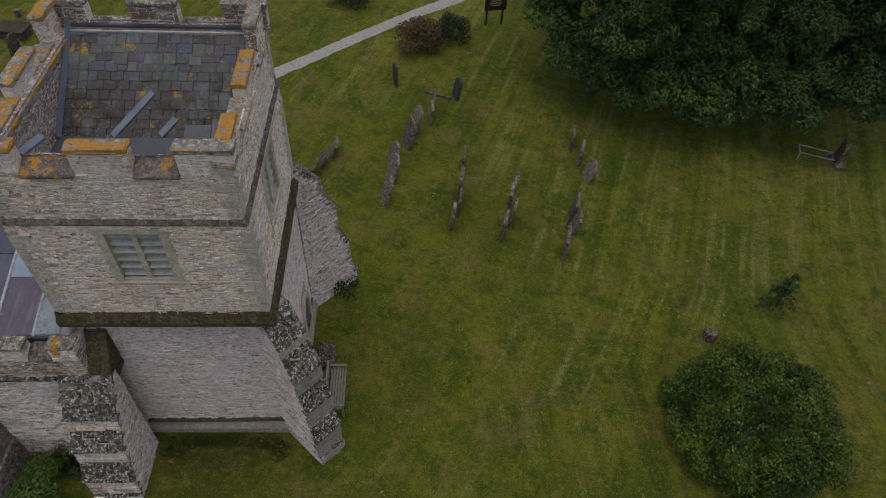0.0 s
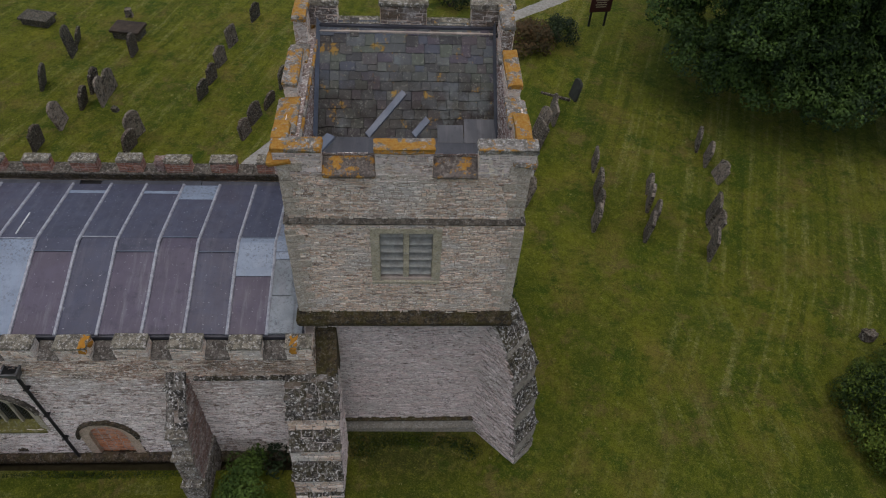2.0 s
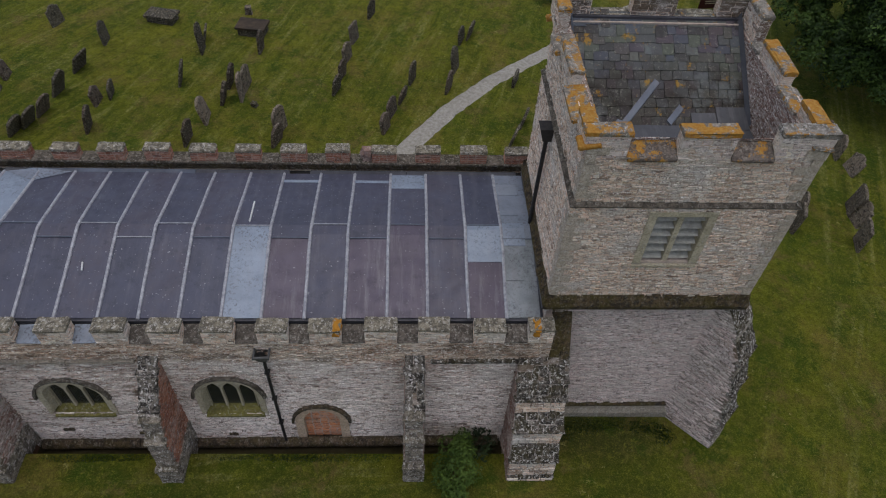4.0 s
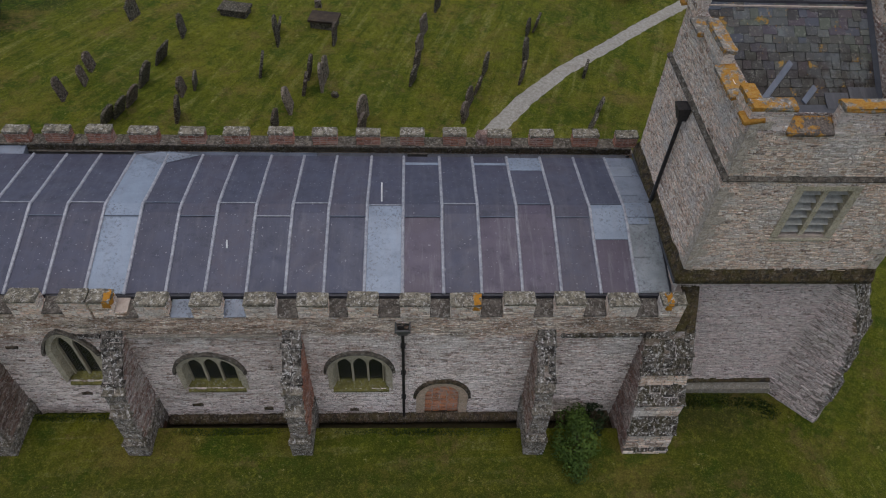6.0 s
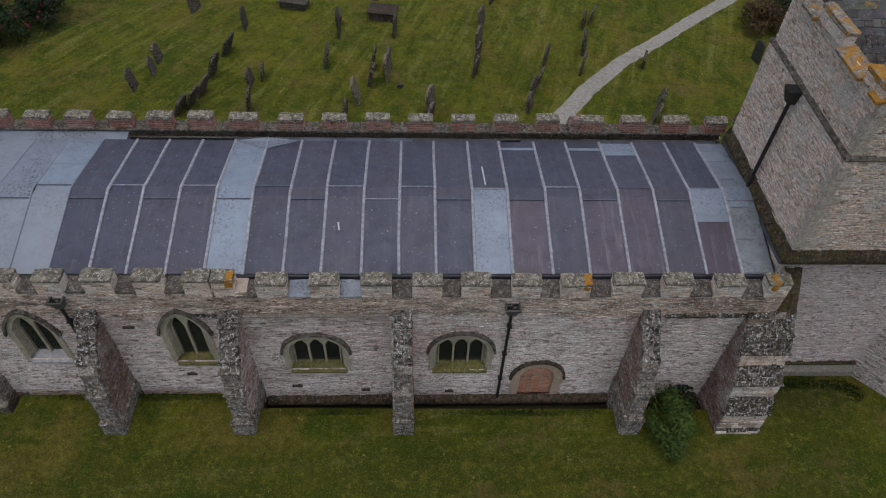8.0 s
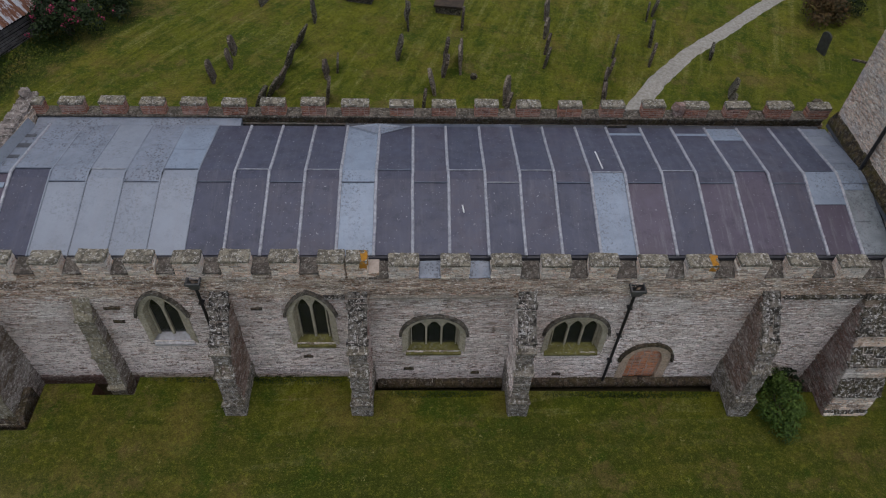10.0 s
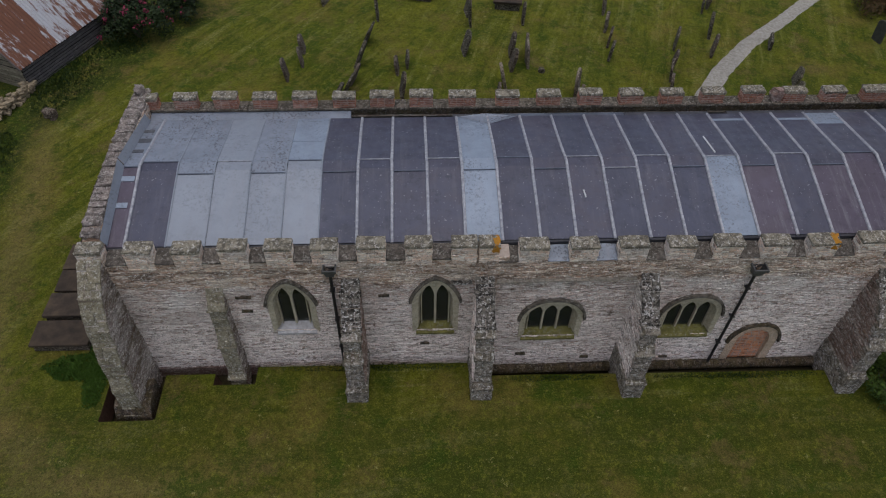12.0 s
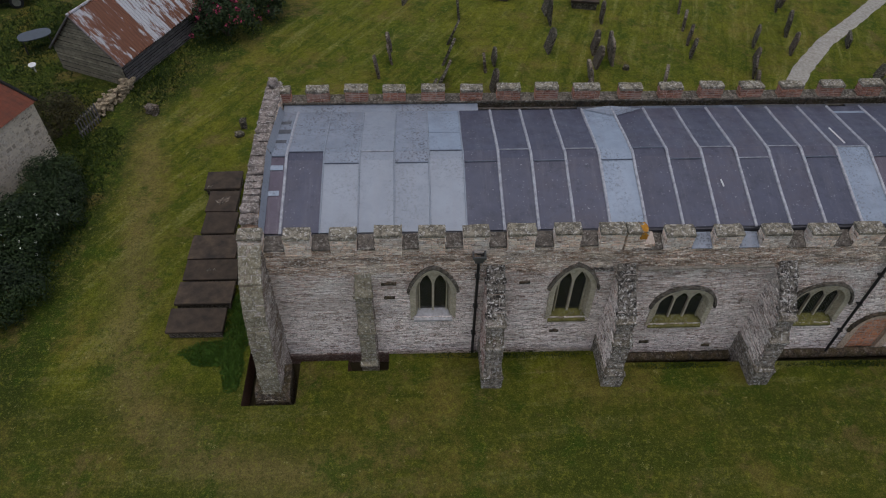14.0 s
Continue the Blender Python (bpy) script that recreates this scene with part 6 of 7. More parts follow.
low_kerb("grave_kerb", -0.55, 27.0, 0.75, 26.45, 0.08, 0.1, grave_brown, "low stone grave kerb half sunk in grass", "grave kerb")


def table_tomb(name, x, y, dx, dy, h, turn, material, label):
    t = thing(name, label, "tomb")
    base = part("tomb_chest", block(dx - 0.2, dy - 0.16, h - 0.1, 0.012, 0.02, 3), grave_grey, t)
    slab = part("tomb_slab", block(dx, dy, 0.12, 0.008, 0.025, 4, 1, (0, 0, h - 0.12)), material, t)
    t.matrix_world = pose(x, y, ground_height(x) - 0.02, 0, 0, turn)
    return t


table_tomb("table_tomb", -20.15, 30.5, 1.45, 1.0, 0.5, -9, ledger_brown, "low brown stone table tomb in the grass")
table_tomb("chest_tomb", -24.65, 31.3, 1.5, 0.9, 0.42, -12, grave_grey, "grey lichened chest tomb in the grass")

# brown ledger tombs along the end wall: x0, x1, y0, y1, height
for i, (x0, x1, y0, y1, h) in enumerate([(-36.68, -34.95, 9.76, 10.70, 0.36), (-36.65, -34.87, 10.83, 11.78, 0.36), (-36.6, -34.83, 11.84, 12.70, 0.38), (-36.64, -35.05, 12.74, 13.86, 0.36), (-36.44, -35.3, 13.93, 15.0, 0.34), (-36.5, -35.42, 15.03, 16.1, 0.34), (-36.75, -35.45, 16.16, 17.12, 0.4)]):
    t = tagged(new("ledger_tomb"), "brown stone ledger slab on a low worn base", "tomb", "ledger tombs by the end wall")
    part("tomb_base", block(x1 - x0 - 0.12, y1 - y0 - 0.1, h, 0.01, 0.02, i), grave_brown, t)
    part("ledger_slab", block(x1 - x0, y1 - y0 - 0.02, 0.1, 0.006, 0.02, i + 20, 1, (0, 0, h - 0.09)), ledger_brown, t)
    t.matrix_world = pose((x0 + x1) / 2, (y0 + y1) / 2, ground_height((x0 + x1) / 2), random.Random(i).uniform(-1.5, 1.5), random.Random(i + 5).uniform(-1, 1), random.Random(i + 9).uniform(-1.5, 1.5))


def loose_stone(name, x, y, dx, dy, dz, label, category, seed, material):
    ob = part(name, block(dx, dy, dz, 0.05, 0.07, seed, 1), material)
    ob.matrix_world = pose(x, y, ground_height(x) - 0.04, 0, 0, seed * 31)
    tagged(ob, label, category)


loose_stone("stone_stump", 9.1, 13.35, 0.36, 0.4, 0.42, "weathered stone stump beside a bush", "stone", 3, grave_pale)
loose_stone("marker_stone", -39.95, 21.35, 0.5, 0.35, 0.42, "squat brown grave marker in the grass", "stone", 5, grave_brown)
loose_stone("marker_stone", -36.0, 20.3, 0.24, 0.28, 0.42, "small pale stone beside the church corner", "stone", 6, grave_grey)
loose_stone("marker_stone", -36.1, 19.75, 0.32, 0.26, 0.2, "small pale stone lying in the grass", "stone", 7, grave_grey)
loose_stone("marker_stone", -20.64, 32.25, 0.32, 0.3, 0.45, "small pale upright stone beside a table tomb", "stone", 9, grave_pale)
loose_stone("marker_stone", -19.2, 24.6, 0.25, 0.25, 0.25, "small pale stone lying among the graves", "stone", 8, grave_grey)


def make_railed_grave():
    t = thing("railed_grave", "dark headstone with a low timber rail frame in front", "grave")
    x, y = 17.45, 22.5
    for (ax, ay), (bx, by) in (((-1.45, 0.9), (-0.15, 0.35)), ((-1.6, 0.35), (-0.3, -0.15)), ((-1.45, 0.9), (-1.6, 0.35))):
        part("rail", tube([(ax, ay, 0.42), (bx, by, 0.42)], 0.032, 6), board_wood, t)
        part("post", tube([(ax, ay, -0.1), (ax, ay, 0.44)], 0.035, 6), board_wood, t)
    s = part("headstone_slab", headstone_mesh(0.75, 1.15, 0.16, "round", 77), grave_brown, t)
    s.matrix_local = pose(0.1, 0.25, 0, 0, 4, -20)
    part("footing", block(0.5, 0.9, 0.2, 0.03, 0.04, 8, 1, (0.1, 0.1, -0.05)), grave_brown, t)
    t.matrix_world = pose(x, y, ground_height(x))


make_railed_grave()


# ---- bench, notice board ----
def make_bench():
    t = thing("garden_bench", "weathered grey slatted garden bench beside the tower", "bench")
    for sx in (-0.7, 0.7):
        for y, h in ((-0.24, 0.62), (0.26, 0.9)):
            part("leg", block(0.06, 0.06, h, 0.002, 0.006, 1, 0, (sx, y, 0)), oak, t)
        part("armrest", block(0.07, 0.56, 0.04, 0.002, 0.008, 2, 0, (sx, 0, 0.62)), oak, t)
    for i in range(6):
        part("seat_slat", block(1.42, 0.06, 0.025, 0.001, 0.004, i, 0, (0, -0.24 + i * 0.082, 0.42)), oak, t)
    part("top_rail", block(1.42, 0.05, 0.07, 0.001, 0.006, 7, 0, (0, 0.27, 0.86)), oak, t)
    part("bottom_rail", block(1.42, 0.05, 0.05, 0.001, 0.006, 7, 0, (0, 0.27, 0.5)), oak, t)
    for i in range(13):
        part("back_slat", block(0.045, 0.025, 0.34, 0.001, 0.004, 8, 0, (-0.63 + i * 0.105, 0.27, 0.54)), oak, t)
    t.matrix_world = pose(-3.4, 11.05, ground_height(-3.55), 0, 0, 90)


make_bench()
loose_stone("stone_slab", -3.85, 12.45, 0.55, 0.85, 0.3, "low dark stone slab beside the tower doorway", "stone", 0, grave_brown)


def make_sign():
    t = thing("notice_board", "dark maroon churchyard notice board on two black posts", "sign")
    for x in (-0.42, 0.42):
        part("post", block(0.09, 0.09, 1.75, 0.002, 0.008, 1, 0, (x, 0, -0.1)), post_black, t)
    b = part("board", block(1.15, 0.06, 0.85, 0.001, 0.01, 2, 0, (0, -0.07, 0.85)), sign_red, t)
    for i, (w, z) in enumerate(((0.7, 1.48), (0.5, 1.36), (0.62, 1.24), (0.55, 1.12))):
        part("text_bar", block(w, 0.008, 0.045, 0, 0, 3, 0, (0, -0.104, z)), letter_cream, b)
    t.matrix_world = pose(3.2, 33.25, ground_height(3.2), 0, 0, 8)


make_sign()


# ---- trees, bushes and rough growth ----
def leaves(pile, clumps, per, size, rng, flat=0.3, droop=0.0, deep=0.55, loose=0.75):
    """Leaves over clumps of (x, y, z, radius): each a bent pair of triangles, most of them near the clump's skin."""
    for x, y, z, r in clumps:
        n = int(per * r * r)
        for _ in range(n):
            d = Vector((rng.gauss(0, 1), rng.gauss(0, 1), rng.gauss(0, 1))).normalized()
            if d.z < -0.35 and rng.random() < 0.6:
                d.z = -d.z
            p = Vector((x, y, z)) + d * r * (deep + (1 - deep) * math.sqrt(rng.random()))
            out = (d + Vector((0, 0, flat)) + Vector((rng.uniform(-1, 1), rng.uniform(-1, 1), rng.uniform(-1, 1))) * loose).normalized()
            a = out.orthogonal().normalized()
            a = (Matrix.Rotation(rng.uniform(0, 6.28), 3, out) @ a).normalized()
            if droop:
                a = (a + Vector((0, 0, -droop))).normalized()
            b = out.cross(a).normalized()
            s = size * rng.uniform(0.65, 1.3)
            tip = p + a * s - out * s * 0.25
            pile.add([p - a * s * 0.5, p + b * s * 0.42 + a * s * 0.1, tip, p - b * s * 0.42 + a * s * 0.1], [(0, 1, 2, 3)])


def crown_clumps(rng, c, radii, count, small, low=-0.85, holes=None):
    """Clumps over the skin of an uneven ellipsoid."""
    out = []
    for i in range(count):
        d = Vector((rng.gauss(0, 1), rng.gauss(0, 1), rng.gauss(0, 1))).normalized()
        if d.z < low:
            d.z = -d.z
        swell = 0.86 + 0.22 * noise.noise(d * 2.3 + Vector(c))
        sunk = holes is not None and noise.noise(d * 4.6 + Vector(c) * 1.7) < holes
        swell *= rng.choice((0.72, 0.62, 0.55)) if sunk else rng.choice((1.0, 1.0, 0.95, 0.88, 0.7))
        out.append((c[0] + d.x * radii[0] * swell, c[1] + d.y * radii[1] * swell, c[2] + d.z * radii[2] * swell, rng.uniform(*small)))
    return out


def make_tree(name, x, y, c, radii, count, small, per, size, material, seed, label, trunk=0.35, lobes=()):
    rng = random.Random(seed)
    t = thing(name, label, "tree")
    z0 = ground_height(x)
    wood = part("trunk", tube([(x, y, z0 - 0.3), (x + 0.05, y, z0 + 1.2), (x - 0.1, y + 0.1, z0 + 3), (c[0], c[1], c[2] + radii[2] * 0.5)], trunk, 12, 0.25), bark, t)
    clumps = crown_clumps(rng, c, radii, count, small, -0.85, -0.12)
    # the shaded inner crown
    clumps += crown_clumps(rng, c, tuple(0.72 * r for r in radii), count // 3, (0.7, 1.1))
    for lx, ly, lz, r in lobes:
        clumps += crown_clumps(rng, (lx, ly, lz), (r, r, r * 0.8), int(20 * r * r), (0.28, 0.58), -0.85, -0.25)
    for i in range(16):
        cx, cy, cz, _ = clumps[i * (len(clumps) // 16)]
        start = Vector((x, y, z0 + 1.8 + (i % 5) * 0.8))
        end = Vector((cx, cy, cz))
        mid = start.lerp(end, 0.5) + Vector((0, 0, 0.5))
        part("limb", tube([start, mid, end], trunk * 0.28, 7, 0.25), bark, wood)
    p = Pile()
    leaves(p, clumps, per, size, rng, 0.5, 0.12, 0.74, 0.42)
    part("crown", p.data, material, t, kind="stuff")
    return t


make_tree("sycamore_tree", 10.6, 30.2, (10.5, 30.0, 7.0), (6.2, 7.2, 6.6), 620, (0.3, 0.72), 640, 0.105, leaf_sycamore, 5, "broad dense dark-green sycamore shading the lawn", 0.42, ((11.1, 24.0, 2.0, 1.6), (9.0, 24.9, 1.9, 1.4), (6.2, 26.8, 2.4, 1.5), (13.6, 24.2, 2.0, 1.6), (12.2, 25.5, 1.6, 1.5), (7.4, 26.0, 1.8, 1.3), (10.0, 26.2, 3.6, 1.8), (12.6, 26.4, 3.8, 1.8), (14.6, 26.2, 3.4, 1.7), (8.2, 26.8, 3.6, 1.6), (11.2, 26.8, 2.0, 1.8), (5.6, 28.6, 4.6, 1.5), (7.6, 24.6, 4.6, 1.5), (5.0, 28.0, 3.6, 1.2)))
make_tree("ash_tree", 18.8, 29.4, (18.8, 29.2, 6.6), (6.6, 7.4, 6.6), 620, (0.3, 0.72), 620, 0.095, leaf_far, 6, "broad dull-green tree overhanging a railed grave", 0.36, ((15.4, 23.6, 2.2, 1.6), (17.6, 23.4, 2.6, 1.5), (16.4, 25.6, 3.4, 1.8), (18.8, 25.4, 3.0, 1.7), (15.2, 27.2, 4.8, 1.8), (14.6, 25.0, 4.5, 1.4), (17.4, 27.0, 4.4, 1.5), (18.6, 26.6, 4.2, 1.5), (19.2, 24.2, 4.0, 1.5)))


def make_bush(name, c, radii, count, small, per, size, material, seed, label, droop=0.0, category="bush", extra=None):
    rng = random.Random(seed)
    t = thing(name, label, category)
    z0 = ground_height(c[0])
    clumps = []
    for cx, cy, cz, r in crown_clumps(rng, (c[0], c[1], z0 + c[2]), radii, count, small, -0.2):
        clumps.append((cx, cy, max(cz, z0 + r * 0.5), r))
    for i in range(min(9, count // 4)):
        cx, cy, cz, _ = clumps[i * (len(clumps) // 9)]
        part("stem", tube([(c[0] + rng.uniform(-0.2, 0.2), c[1] + rng.uniform(-0.2, 0.2), z0 - 0.1), ((c[0] + cx) / 2, (c[1] + cy) / 2, z0 + (cz - z0) * 0.6), (cx, cy, cz)], 0.035, 6, 0.35), bark, t)
    p = Pile()
    leaves(p, clumps, per, size, rng, 0.3, droop, 0.66, 0.5)
    part("foliage", p.data, material, t, kind="stuff")
    if extra:
        m, each, s = extra
        q = Pile()
        for cx, cy, cz, r in clumps:
            for _ in range(each):
                d = Vector((rng.gauss(0, 1), rng.gauss(0, 1) - 0.3, abs(rng.gauss(0, 1)))).normalized()
                leaves(q, [(cx + d.x * r, cy + d.y * r, cz + d.z * r, s)], 9 / (s * s), s * 0.7, rng)
        part("flowers", q.data, m, t, kind="stuff")
    return t


make_bush("round_bush", (9.3, 9.95, 0.35), (2.9, 2.9, 2.05), 340, (0.2, 0.48), 1300, 0.06, leaf_bush, 11, "large domed dark-green bush with drooping shoots", 0.5)
make_bush("elder_bush", (-11.15, 8.0, 0.25), (0.5, 1.15, 0.8), 60, (0.16, 0.34), 900, 0.06, leaf_elder, 12, "leafy green elder growing between two buttresses", 0.2)
make_bush("elder_bush", (-10.6, 8.85, 0.0), (0.6, 0.35, 0.5), 12, (0.2, 0.3), 520, 0.09, leaf_dark, 13, "leafy green elder growing between two buttresses", 0.2)
make_bush("russet_shrub", (-0.75, 30.7, 0.4), (1.2, 1.1, 0.95), 46, (0.3, 0.5), 420, 0.09, leaf_russet, 14, "rounded russet-green shrub beside the path")
make_bush("green_shrub", (0.95, 31.6, 0.35), (0.9, 0.9, 0.8), 36, (0.28, 0.46), 420, 0.08, leaf_dark, 15, "rounded dark-green shrub beside the path")
make_bush("green_shrub", (-4.45, 34.7, 0.35), (1.1, 0.8, 0.8), 36, (0.28, 0.46), 420, 0.08, leaf_dark, 16, "rounded dark-green shrub beside the path")
make_bush("rose_bush", (-38.0, 27.6, 0.7), (1.5, 1.3, 1.25), 60, (0.3, 0.55), 420, 0.10, leaf_dark, 17, "rose bush covered in pink blooms beside the shed", 0.1, "bush", (petal_pink, 1, 0.12))
make_bush("rose_bush", (-36.2, 29.6, 0.6), (1.2, 1.2, 1.1), 44, (0.3, 0.5), 420, 0.10, leaf_dark, 18, "rose bush with a few pink blooms", 0.1, "bush", (petal_pink, 1, 0.08))
make_bush("clipped_bush", (-43.4, 20.0, 0.6), (1.25, 1.3, 1.1), 60, (0.3, 0.5), 520, 0.06, leaf_hedge, 19, "rounded brown-green bush beside the cottage")
make_bush("hedge_bush", (-42.6, 13.4, 0.6), (1.7, 1.8, 1.25), 80, (0.35, 0.6), 760, 0.065, leaf_dark, 21, "dark hedge bush dotted with white blossom", 0.1, "bush", (petal_white, 1, 0.045))
make_bush("hedge_bush", (-44.8, 11.6, 0.6), (1.8, 1.8, 1.3), 80, (0.35, 0.6), 760, 0.065, leaf_dark, 22, "dark hedge bush dotted with white blossom", 0.1, "bush", (petal_white, 1, 0.045))
make_bush("hedge_bush", (-42.4, 16.6, 0.35), (0.9, 1.3, 0.75), 44, (0.3, 0.5), 760, 0.06, leaf_dark, 23, "low dark hedge bush along the cottage wall")
make_bush("hedge_bush", (-46.5, 8.6, 0.6), (2.0, 2.2, 1.4), 80, (0.35, 0.6), 760, 0.065, leaf_dark, 24, "dark hedge bush at the churchyard edge")
make_bush("hedge_bush", (-41.75, 15.0, 0.3), (1.2, 1.7, 0.85), 60, (0.3, 0.5), 760, 0.06, leaf_dark, 26, "low dark hedge bush along the cottage wall")
make_bush("hedge_bush", (-42.2, 11.6, 0.4), (1.4, 1.7, 1.0), 70, (0.3, 0.55), 760, 0.06, leaf_dark, 27, "dark hedge bush at the churchyard edge")
make_bush("ivy_clump", (-3.35, 15.15, 0.1), (0.5, 0.5, 0.4), 12, (0.15, 0.25), 600, 0.07, leaf_dark, 25, "ivy growing at a tower buttress foot", 0.2, "ivy")


def make_sapling():
    """A small conifer with thin whorled branches."""
    rng = random.Random(41)
    t = thing("conifer_sapling", "spindly young conifer standing in the lawn", "tree")
    x, y = 12.0, 14.75
    z = ground_height(x)
    part("trunk", tube([(x, y, z - 0.1), (x - 0.05, y - 0.05, z + 1.0), (x - 0.1, y - 0.1, z + 1.9)], 0.035, 6, 0.3), bark, t)
    p = Pile()
    for i in range(46):
        h = rng.uniform(0.25, 1.85)
        a = rng.uniform(0, 6.28)
        reach = (1.95 - h) * 0.42 + 0.08
        for s in range(9):
            r = reach * (s + 1) / 9
            p0 = Vector((x - 0.05 * h + math.cos(a) * r, y - 0.05 * h + math.sin(a) * r, z + h - r * 0.25))
            leaves(p, [(p0.x, p0.y, p0.z, 0.07)], 900, 0.07, rng)
    part("needles", p.data, leaf_far, t, kind="stuff")


make_sapling()


def tufts(name, spots, count, height, material, label, seed, spread=0.02):
    """Long grass: thin blades over soft-edged patches of (x, y, reach in x, reach in y)."""
    rng = random.Random(seed)
    p = Pile()
    area = sum(a * b for _, _, a, b in spots)
    for cx, cy, rx, ry in spots:
        for _ in range(int(count * rx * ry / area)):
            r, t = rng.random() ** 0.6, rng.uniform(0, 6.28)
            r *= 0.85 + 0.3 * noise.noise(Vector((math.cos(t) * 1.7 + cx, math.sin(t) * 1.7 + cy, 0.3)))
            x, y = cx + rx * r * math.cos(t), cy + ry * r * math.sin(t)
            z = ground_height(x)
            for _ in range(3):
                t, h = rng.uniform(0, 6.28), height * rng.uniform(0.5, 1.4) * (1.15 - 0.6 * r)
                dx, dy = math.cos(t), math.sin(t)
                lx, ly = rng.gauss(0, h * 0.5), rng.gauss(0, h * 0.5)
                w = spread * rng.uniform(0.6, 1.3)
                p.add([(x - dx * w, y - dy * w, z - 0.01), (x + dx * w, y + dy * w, z - 0.01), (x + lx, y + ly, z + h)], [(0, 1, 2)])
    tagged(part(name, p.data, material), label, "grass", kind="stuff")


tufts("rough_grass", [(-34.6, 10.3, 0.5, 1.8), (-34.6, 13.6, 0.6, 2.4), (-35.2, 9.15, 1.1, 0.6), (-34.5, 8.5, 0.4, 0.8), (-34.9, 16.4, 0.5, 1.0)], 9000, 0.10, leaf_lush, "lush uncut grass around the ledger tombs", 51, 0.022)
tufts("rough_grass", [(-8.0, 9.3, 0.5, 0.45), (-7.2, 9.5, 0.7, 0.3), (-6.3, 9.55, 0.8, 0.26), (-5.4, 9.45, 0.7, 0.3), (-4.9, 9.2, 0.4, 0.4)], 1200, 0.05, leaf_rough, "dark rough growth at the tower foot", 52, 0.022)
tufts("rough_grass", [(-41.8, 18.2, 1.6, 3.0), (-41.6, 14.6, 1.3, 3.2), (-40.4, 24.0, 1.6, 3.0), (-38.6, 26.8, 1.6, 1.4), (-45, 21.5, 3.6, 2.6), (-46.5, 27.5, 3.5, 4.0)], 9000, 0.13, leaf_rough, "rough grass and weeds along the churchyard edge", 53, 0.022)
tufts("rough_grass", [(-26.5, 8.95, 3.2, 0.16), (-21, 8.5, 1.8, 0.16), (-15.5, 8.5, 3.0, 0.16)], 1800, 0.05, leaf_rough, "rough grass fringe along the church wall", 54, 0.018)


def make_lawn_blades():
    """Short blades over the lawn that the camera passes."""
    rng = random.Random(71)
    p = Pile()
    for _ in range(90000):
        x, y = rng.uniform(-44, 19), rng.triangular(2.0, 34.0, 8.0)
        if -34.1 < x < -4.0 and 7.4 < y < 15.7 and not (x > -8 and y < 8.6):
            continue
        z, h = ground_height(x), rng.uniform(0.02, 0.05)
        t = rng.uniform(0, 6.28)
        dx, dy = math.cos(t) * rng.uniform(0.012, 0.03), math.sin(t) * rng.uniform(0.012, 0.03)
        p.add([(x - dx, y - dy, z - 0.005), (x + dx, y + dy, z - 0.005), (x + rng.gauss(0, 0.03), y + rng.gauss(0, 0.03), z + h)], [(0, 1, 2)])
    tagged(part("lawn_blades", p.data, grass_blade), "short mown blades of grass over the lawn", "grass", kind="stuff")


make_lawn_blades()


# ---- shed, cottage and garden beyond the wall ----
def make_shed():
    t = thing("timber_shed", "low weatherboarded shed with a rusted corrugated iron roof", "shed")
    w, length, eave, ridge = 3.6, 6.4, 1.25, 3.05
    rng = random.Random(29)
    tall = 0.135
    for i in range(22):
        z = i * tall
        half = w / 2 if z < eave else w / 2 * (ridge - z - tall * 0.6) / (ridge - eave)
        if half > 0.08:
            b = part("board", block(2 * half, 0.03, tall - 0.045, 0.007, 0.004, i, 1, (0, -0.03, 0)), board_wood, t)
            b.matrix_local = pose(0, -0.008 * (i % 2), z, -6, rng.uniform(-0.7, 0.7), 0)
    for k, x in ((0, -w / 2), (1, w / 2)):
        for i in range(9):
            b = part("board", block(0.03, length, tall - 0.045, 0.006, 0.004, i, 1, (0, length / 2, 0)), board_dark, t)
            b.matrix_local = pose(x + (0.03 if k else -0.03), 0, i * tall, rng.uniform(-0.3, 0.3), 6 if k else -6, 0)
    # near-black backing that paints the shadow gaps between the boards
    p = Pile()
    p.add([(-w / 2, 0.02, 0), (w / 2, 0.02, 0), (w / 2, 0.02, eave), (0, 0.02, ridge), (-w / 2, 0.02, eave), (-w / 2, length, 0), (w / 2, length, 0), (w / 2, length, eave), (0, length, ridge), (-w / 2, length, eave)], [(0, 1, 2, 3, 4), (9, 8, 7, 6, 5), (1, 6, 7, 2), (0, 4, 9, 5)])
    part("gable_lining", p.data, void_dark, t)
    # corrugated sheets
    for s in (-1, 1):
        for j in range(6):
            y0, y1 = -0.18 + j * 1.12, -0.18 + (j + 1) * 1.12 + 0.06
            n = 56
            verts, faces = [], []
            for i in range(n + 1):
                y = y0 + (y1 - y0) * i / n
                c = 0.02 * math.cos(2 * math.pi * y / 0.16)
                for q in range(2):
                    e = q * 1.09
                    x = s * w / 2 * e
                    z = ridge + 0.06 - (ridge - eave) * e + c + 0.012 * (j % 2)
                    verts.append((x, y, z))
            faces = [(2 * i, 2 * i + 1, 2 * i + 3, 2 * i + 2) for i in range(n)]
            part("roof_sheet", (verts, faces), rust_iron, t)
    part("ridge_cap", tube([(0, -0.2, ridge + 0.07), (0, length + 0.1, ridge + 0.07)], 0.06, 8), rust_iron, t)
    for s in (-1, 1):
        part("barge_board", tube([(s * w * 0.54, -0.15, eave - 0.12), (0, -0.15, ridge + 0.02)], 0.045, 6), board_dark, t)
    t.matrix_world = pose(-43.12, 24.05, 0.3, 0, 0, -24.4)


make_shed()


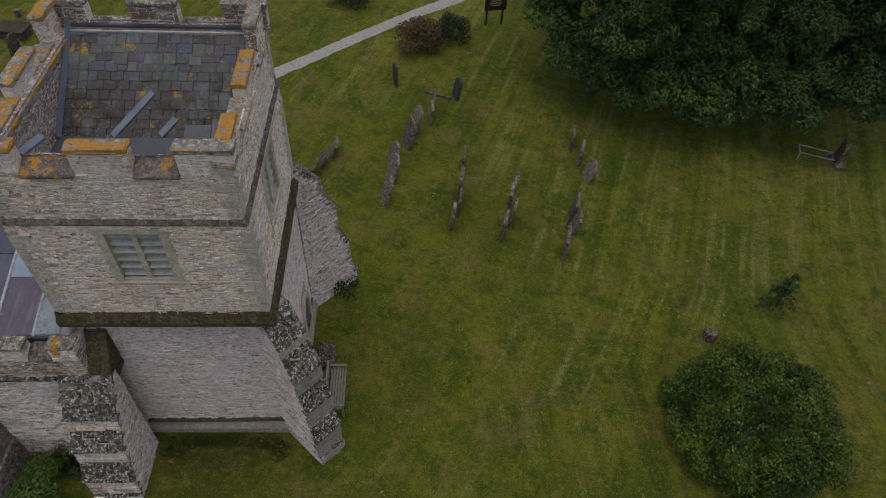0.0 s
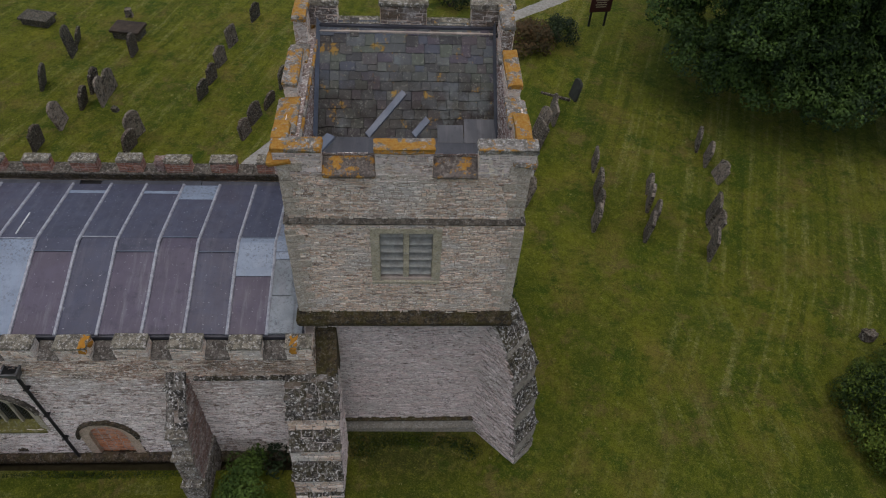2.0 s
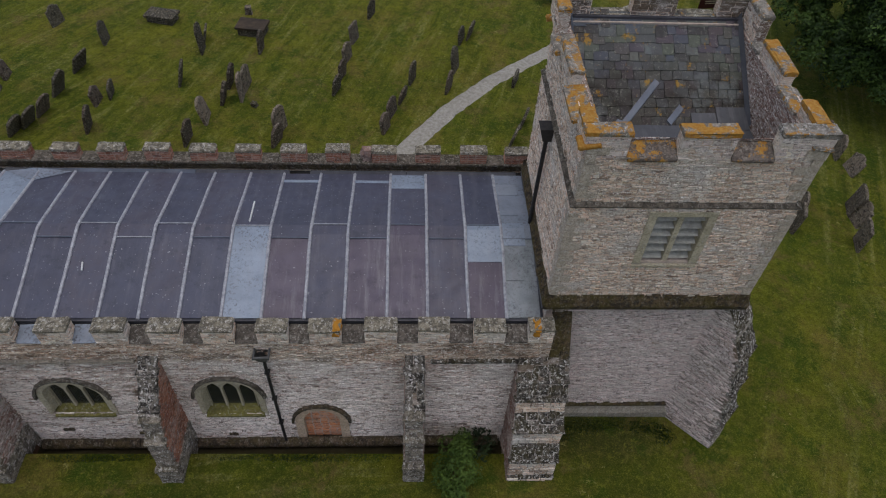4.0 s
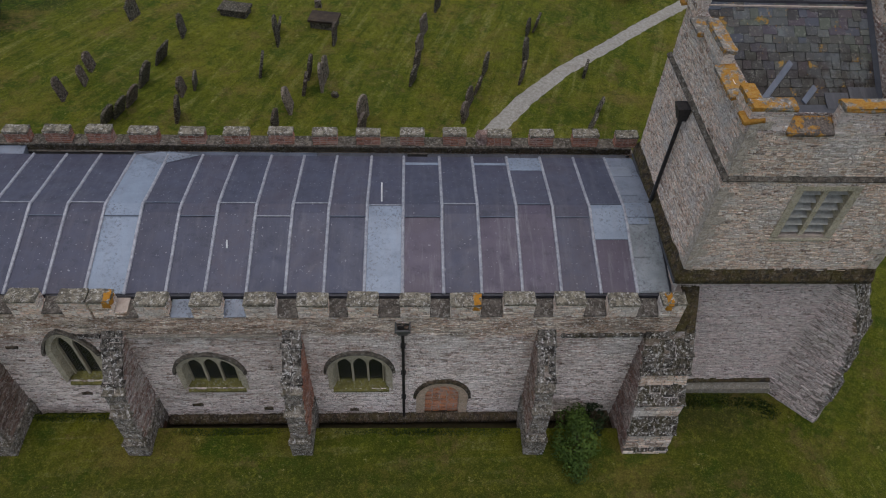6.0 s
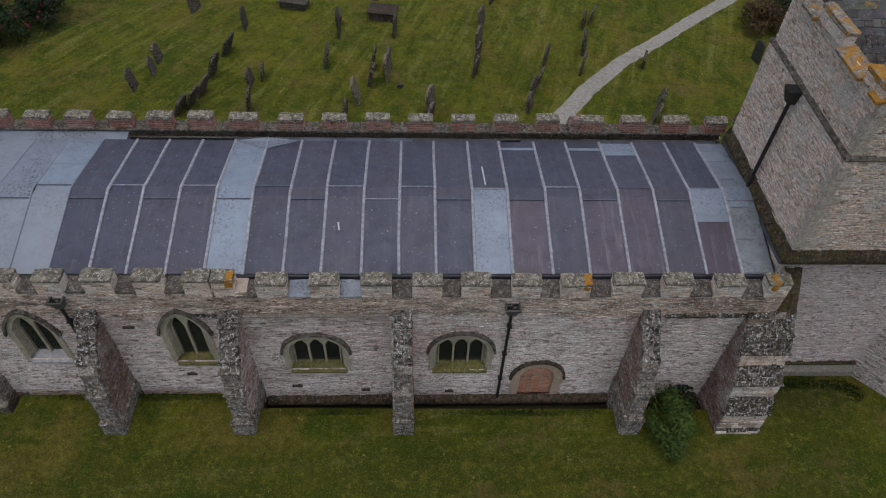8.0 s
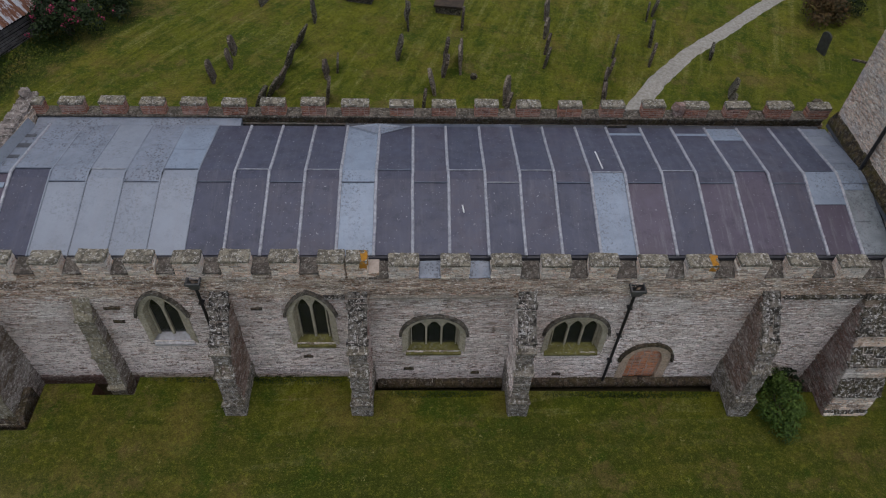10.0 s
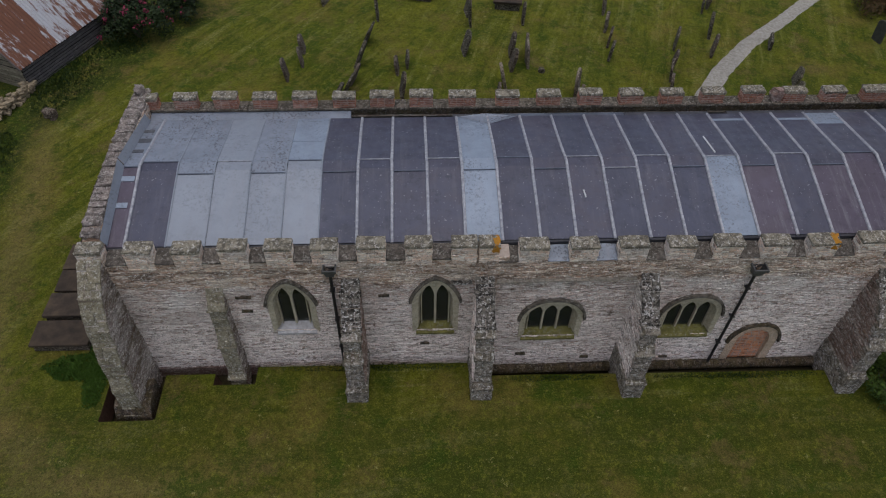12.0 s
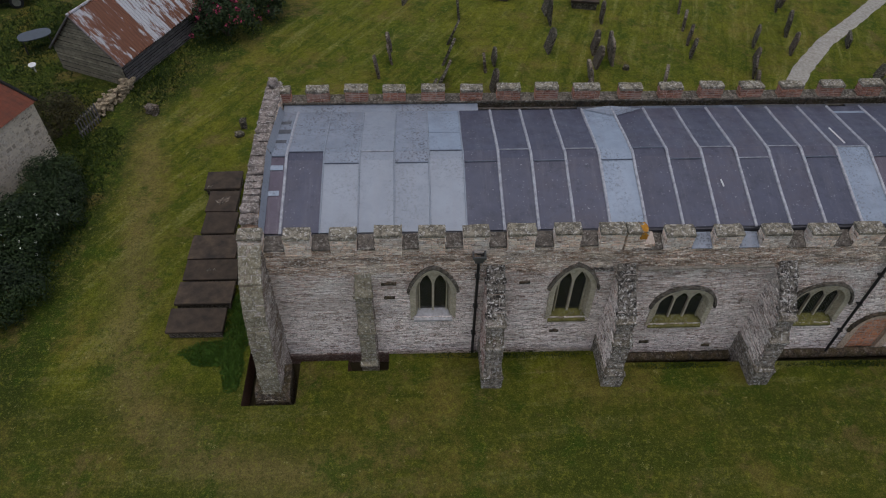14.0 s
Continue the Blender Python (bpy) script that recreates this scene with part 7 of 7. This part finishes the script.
def make_cottage():
    t = thing("stone_cottage", "pale rubble outbuilding with a red iron roof", "cottage")
    # local x runs along the wall facing the church, y into the building
    length, deep, eave, ridge = 9.0, 5.0, 2.5, 3.3
    p = Pile()
    p.box(0, length, 0, deep, -0.3, eave)
    p.prism([(0, eave), (deep / 2, ridge), (deep, eave)], 0.02, length - 0.02)
    wall = part("wall", p.data, pale_mortar, t)
    s = Pile()
    courses(s, (0, 0, -0.1), (1, 0, 0), (0, 0, 1), length, eave + 0.1, (0.08, 0.17), (0.10, 0.28), (-0.004, 0.022), 0.035, None, 5)
    courses(s, (length, 0, -0.1), (0, 1, 0), (0, 0, 1), deep, ridge, (0.08, 0.17), (0.10, 0.28), (-0.004, 0.022), 0.035, lambda a, b: b - 0.1 < eave + (ridge - eave) * (1 - abs(a - deep / 2) / (deep / 2)), 6)
    part("stonework", s.data, cottage_stone, wall, kind="stuff")
    for k, (ya, yb) in enumerate(((-0.12, deep / 2), (deep + 0.12, deep / 2))):
        n = 90
        verts = []
        for i in range(n + 1):
            x = -0.1 + (length + 0.2) * i / n
            c = 0.015 * math.cos(2 * math.pi * x / 0.2)
            verts += [(x, ya, eave + 0.02 + c), (x, yb, ridge + 0.1 + c)]
        part("roof_slope", (verts, [(2 * i, 2 * i + 1, 2 * i + 3, 2 * i + 2) for i in range(n)]), red_roof, t)
    part("verge", tube([(length + 0.1, -0.15, eave + 0.05), (length + 0.1, deep / 2, ridge + 0.14)], 0.06, 6), void_dark, t)
    t.matrix_world = Matrix.Translation((-42.98, 18.75, 0.3)) @ Matrix.Rotation(math.atan2(0.9247, 0.3807), 4, "Z") @ Matrix.Translation((-length, 0, 0))


make_cottage()


def make_rubble_wall():
    t = thing("rubble_wall", "short broken dry-stone wall of pale rubble", "wall")
    rng = random.Random(61)
    for i in range(230):
        a = rng.random()
        x, y = -42.15 + 0.75 * a + rng.uniform(-0.25, 0.25), 21.1 + 2.3 * a + rng.uniform(-0.1, 0.1)
        z = ground_height(x) + rng.uniform(0, 0.42)
        st = part("stone", block(rng.uniform(0.1, 0.24), rng.uniform(0.08, 0.16), rng.uniform(0.06, 0.11), 0.012, 0.02, i, 0), buff_stone, t)
        st.matrix_world = pose(x, y, z - 0.03, rng.uniform(-12, 12), rng.uniform(-12, 12), rng.uniform(0, 180))


make_rubble_wall()


def make_gate():
    t = thing("wooden_gate", "small weathered wooden picket gate", "gate")
    for i in range(8):
        part("picket", block(0.06, 0.025, 0.95, 0.003, 0.004, i, 0, (i * 0.16, 0, 0)), board_dark, t)
    for z in (0.25, 0.75):
        part("rail", block(1.25, 0.04, 0.07, 0.002, 0.004, 3, 0, (0.56, 0.03, z)), oak, t)
    t.matrix_world = pose(-42.35, 19.75, 0.3, 0, 0, 70)


make_gate()


def make_garden_table():
    t = thing("garden_table", "dark grey plastic garden table on a lawn", "table")
    bm = bmesh.new()
    bmesh.ops.create_cone(bm, cap_ends=True, segments=28, radius1=0.5, radius2=0.5, depth=0.04)
    for v in bm.verts:
        k = 0.72
        v.co.x = math.copysign(abs(v.co.x / 0.5) ** k * 0.72, v.co.x)
        v.co.y = math.copysign(abs(v.co.y / 0.5) ** k * 0.45, v.co.y)
        v.co.z += 0.71
    part("tabletop", bm, table_grey, t)
    for x in (-0.55, 0.55):
        for y in (-0.3, 0.3):
            part("leg", tube([(x * 1.05, y * 1.05, 0), (x, y, 0.7)], 0.035, 8, 0.8), iron_black, t)
    t.matrix_world = pose(-46.4, 26.45, 0.35, 0, 0, 30)


make_garden_table()
stool = thing("garden_lamp", "small white bowl-shaped garden lamp on a stake", "lamp")
part("bowl", tube([(0, 0, 0.3), (0, 0, 0.42)], 0.1, 14, 1.7), white_paint, stool)
part("stake", tube([(0, 0, 0), (0, 0, 0.32)], 0.03, 8), white_paint, stool)
stool.matrix_world = pose(-45.9, 24.5, 0.35, 8, 0, 0)


def make_car():
    t = thing("parked_car", "black parked car on the grass beyond the shed", "car")
    prof = [(-2.0, 0.35), (-2.05, 0.75), (-1.3, 0.92), (-0.7, 1.4), (0.8, 1.42), (1.5, 0.98), (2.05, 0.85), (2.1, 0.35)]
    bm = bmesh.new()
    rings = []
    for y, k in ((-0.82, 0.96), (-0.7, 1.0), (0.7, 1.0), (0.82, 0.96)):
        rings.append([bm.verts.new((x, y * (1 if z < 1.0 else 0.82), 0.35 + (z - 0.35) * k)) for x, z in prof])
    for a, b in zip(rings, rings[1:]):
        for i in range(len(prof)):
            j = (i + 1) % len(prof)
            bm.faces.new((a[i], a[j], b[j], b[i]))
    bm.faces.new(rings[0][::-1])
    bm.faces.new(rings[-1])
    part("body", bm, car_black, t)
    for x in (-1.3, 1.3):
        for y in (-0.8, 0.8):
            w = part("wheel", tube([(x, y - 0.1, 0.32), (x, y + 0.1, 0.32)], 0.32, 20), tyre_black, t)
            part("rim", tube([(x, y - 0.11, 0.32), (x, y + 0.11, 0.32)], 0.2, 16), rim_silver, w)
    t.matrix_world = pose(-50.3, 30.6, 0.35, 0, 0, 20)


make_car()
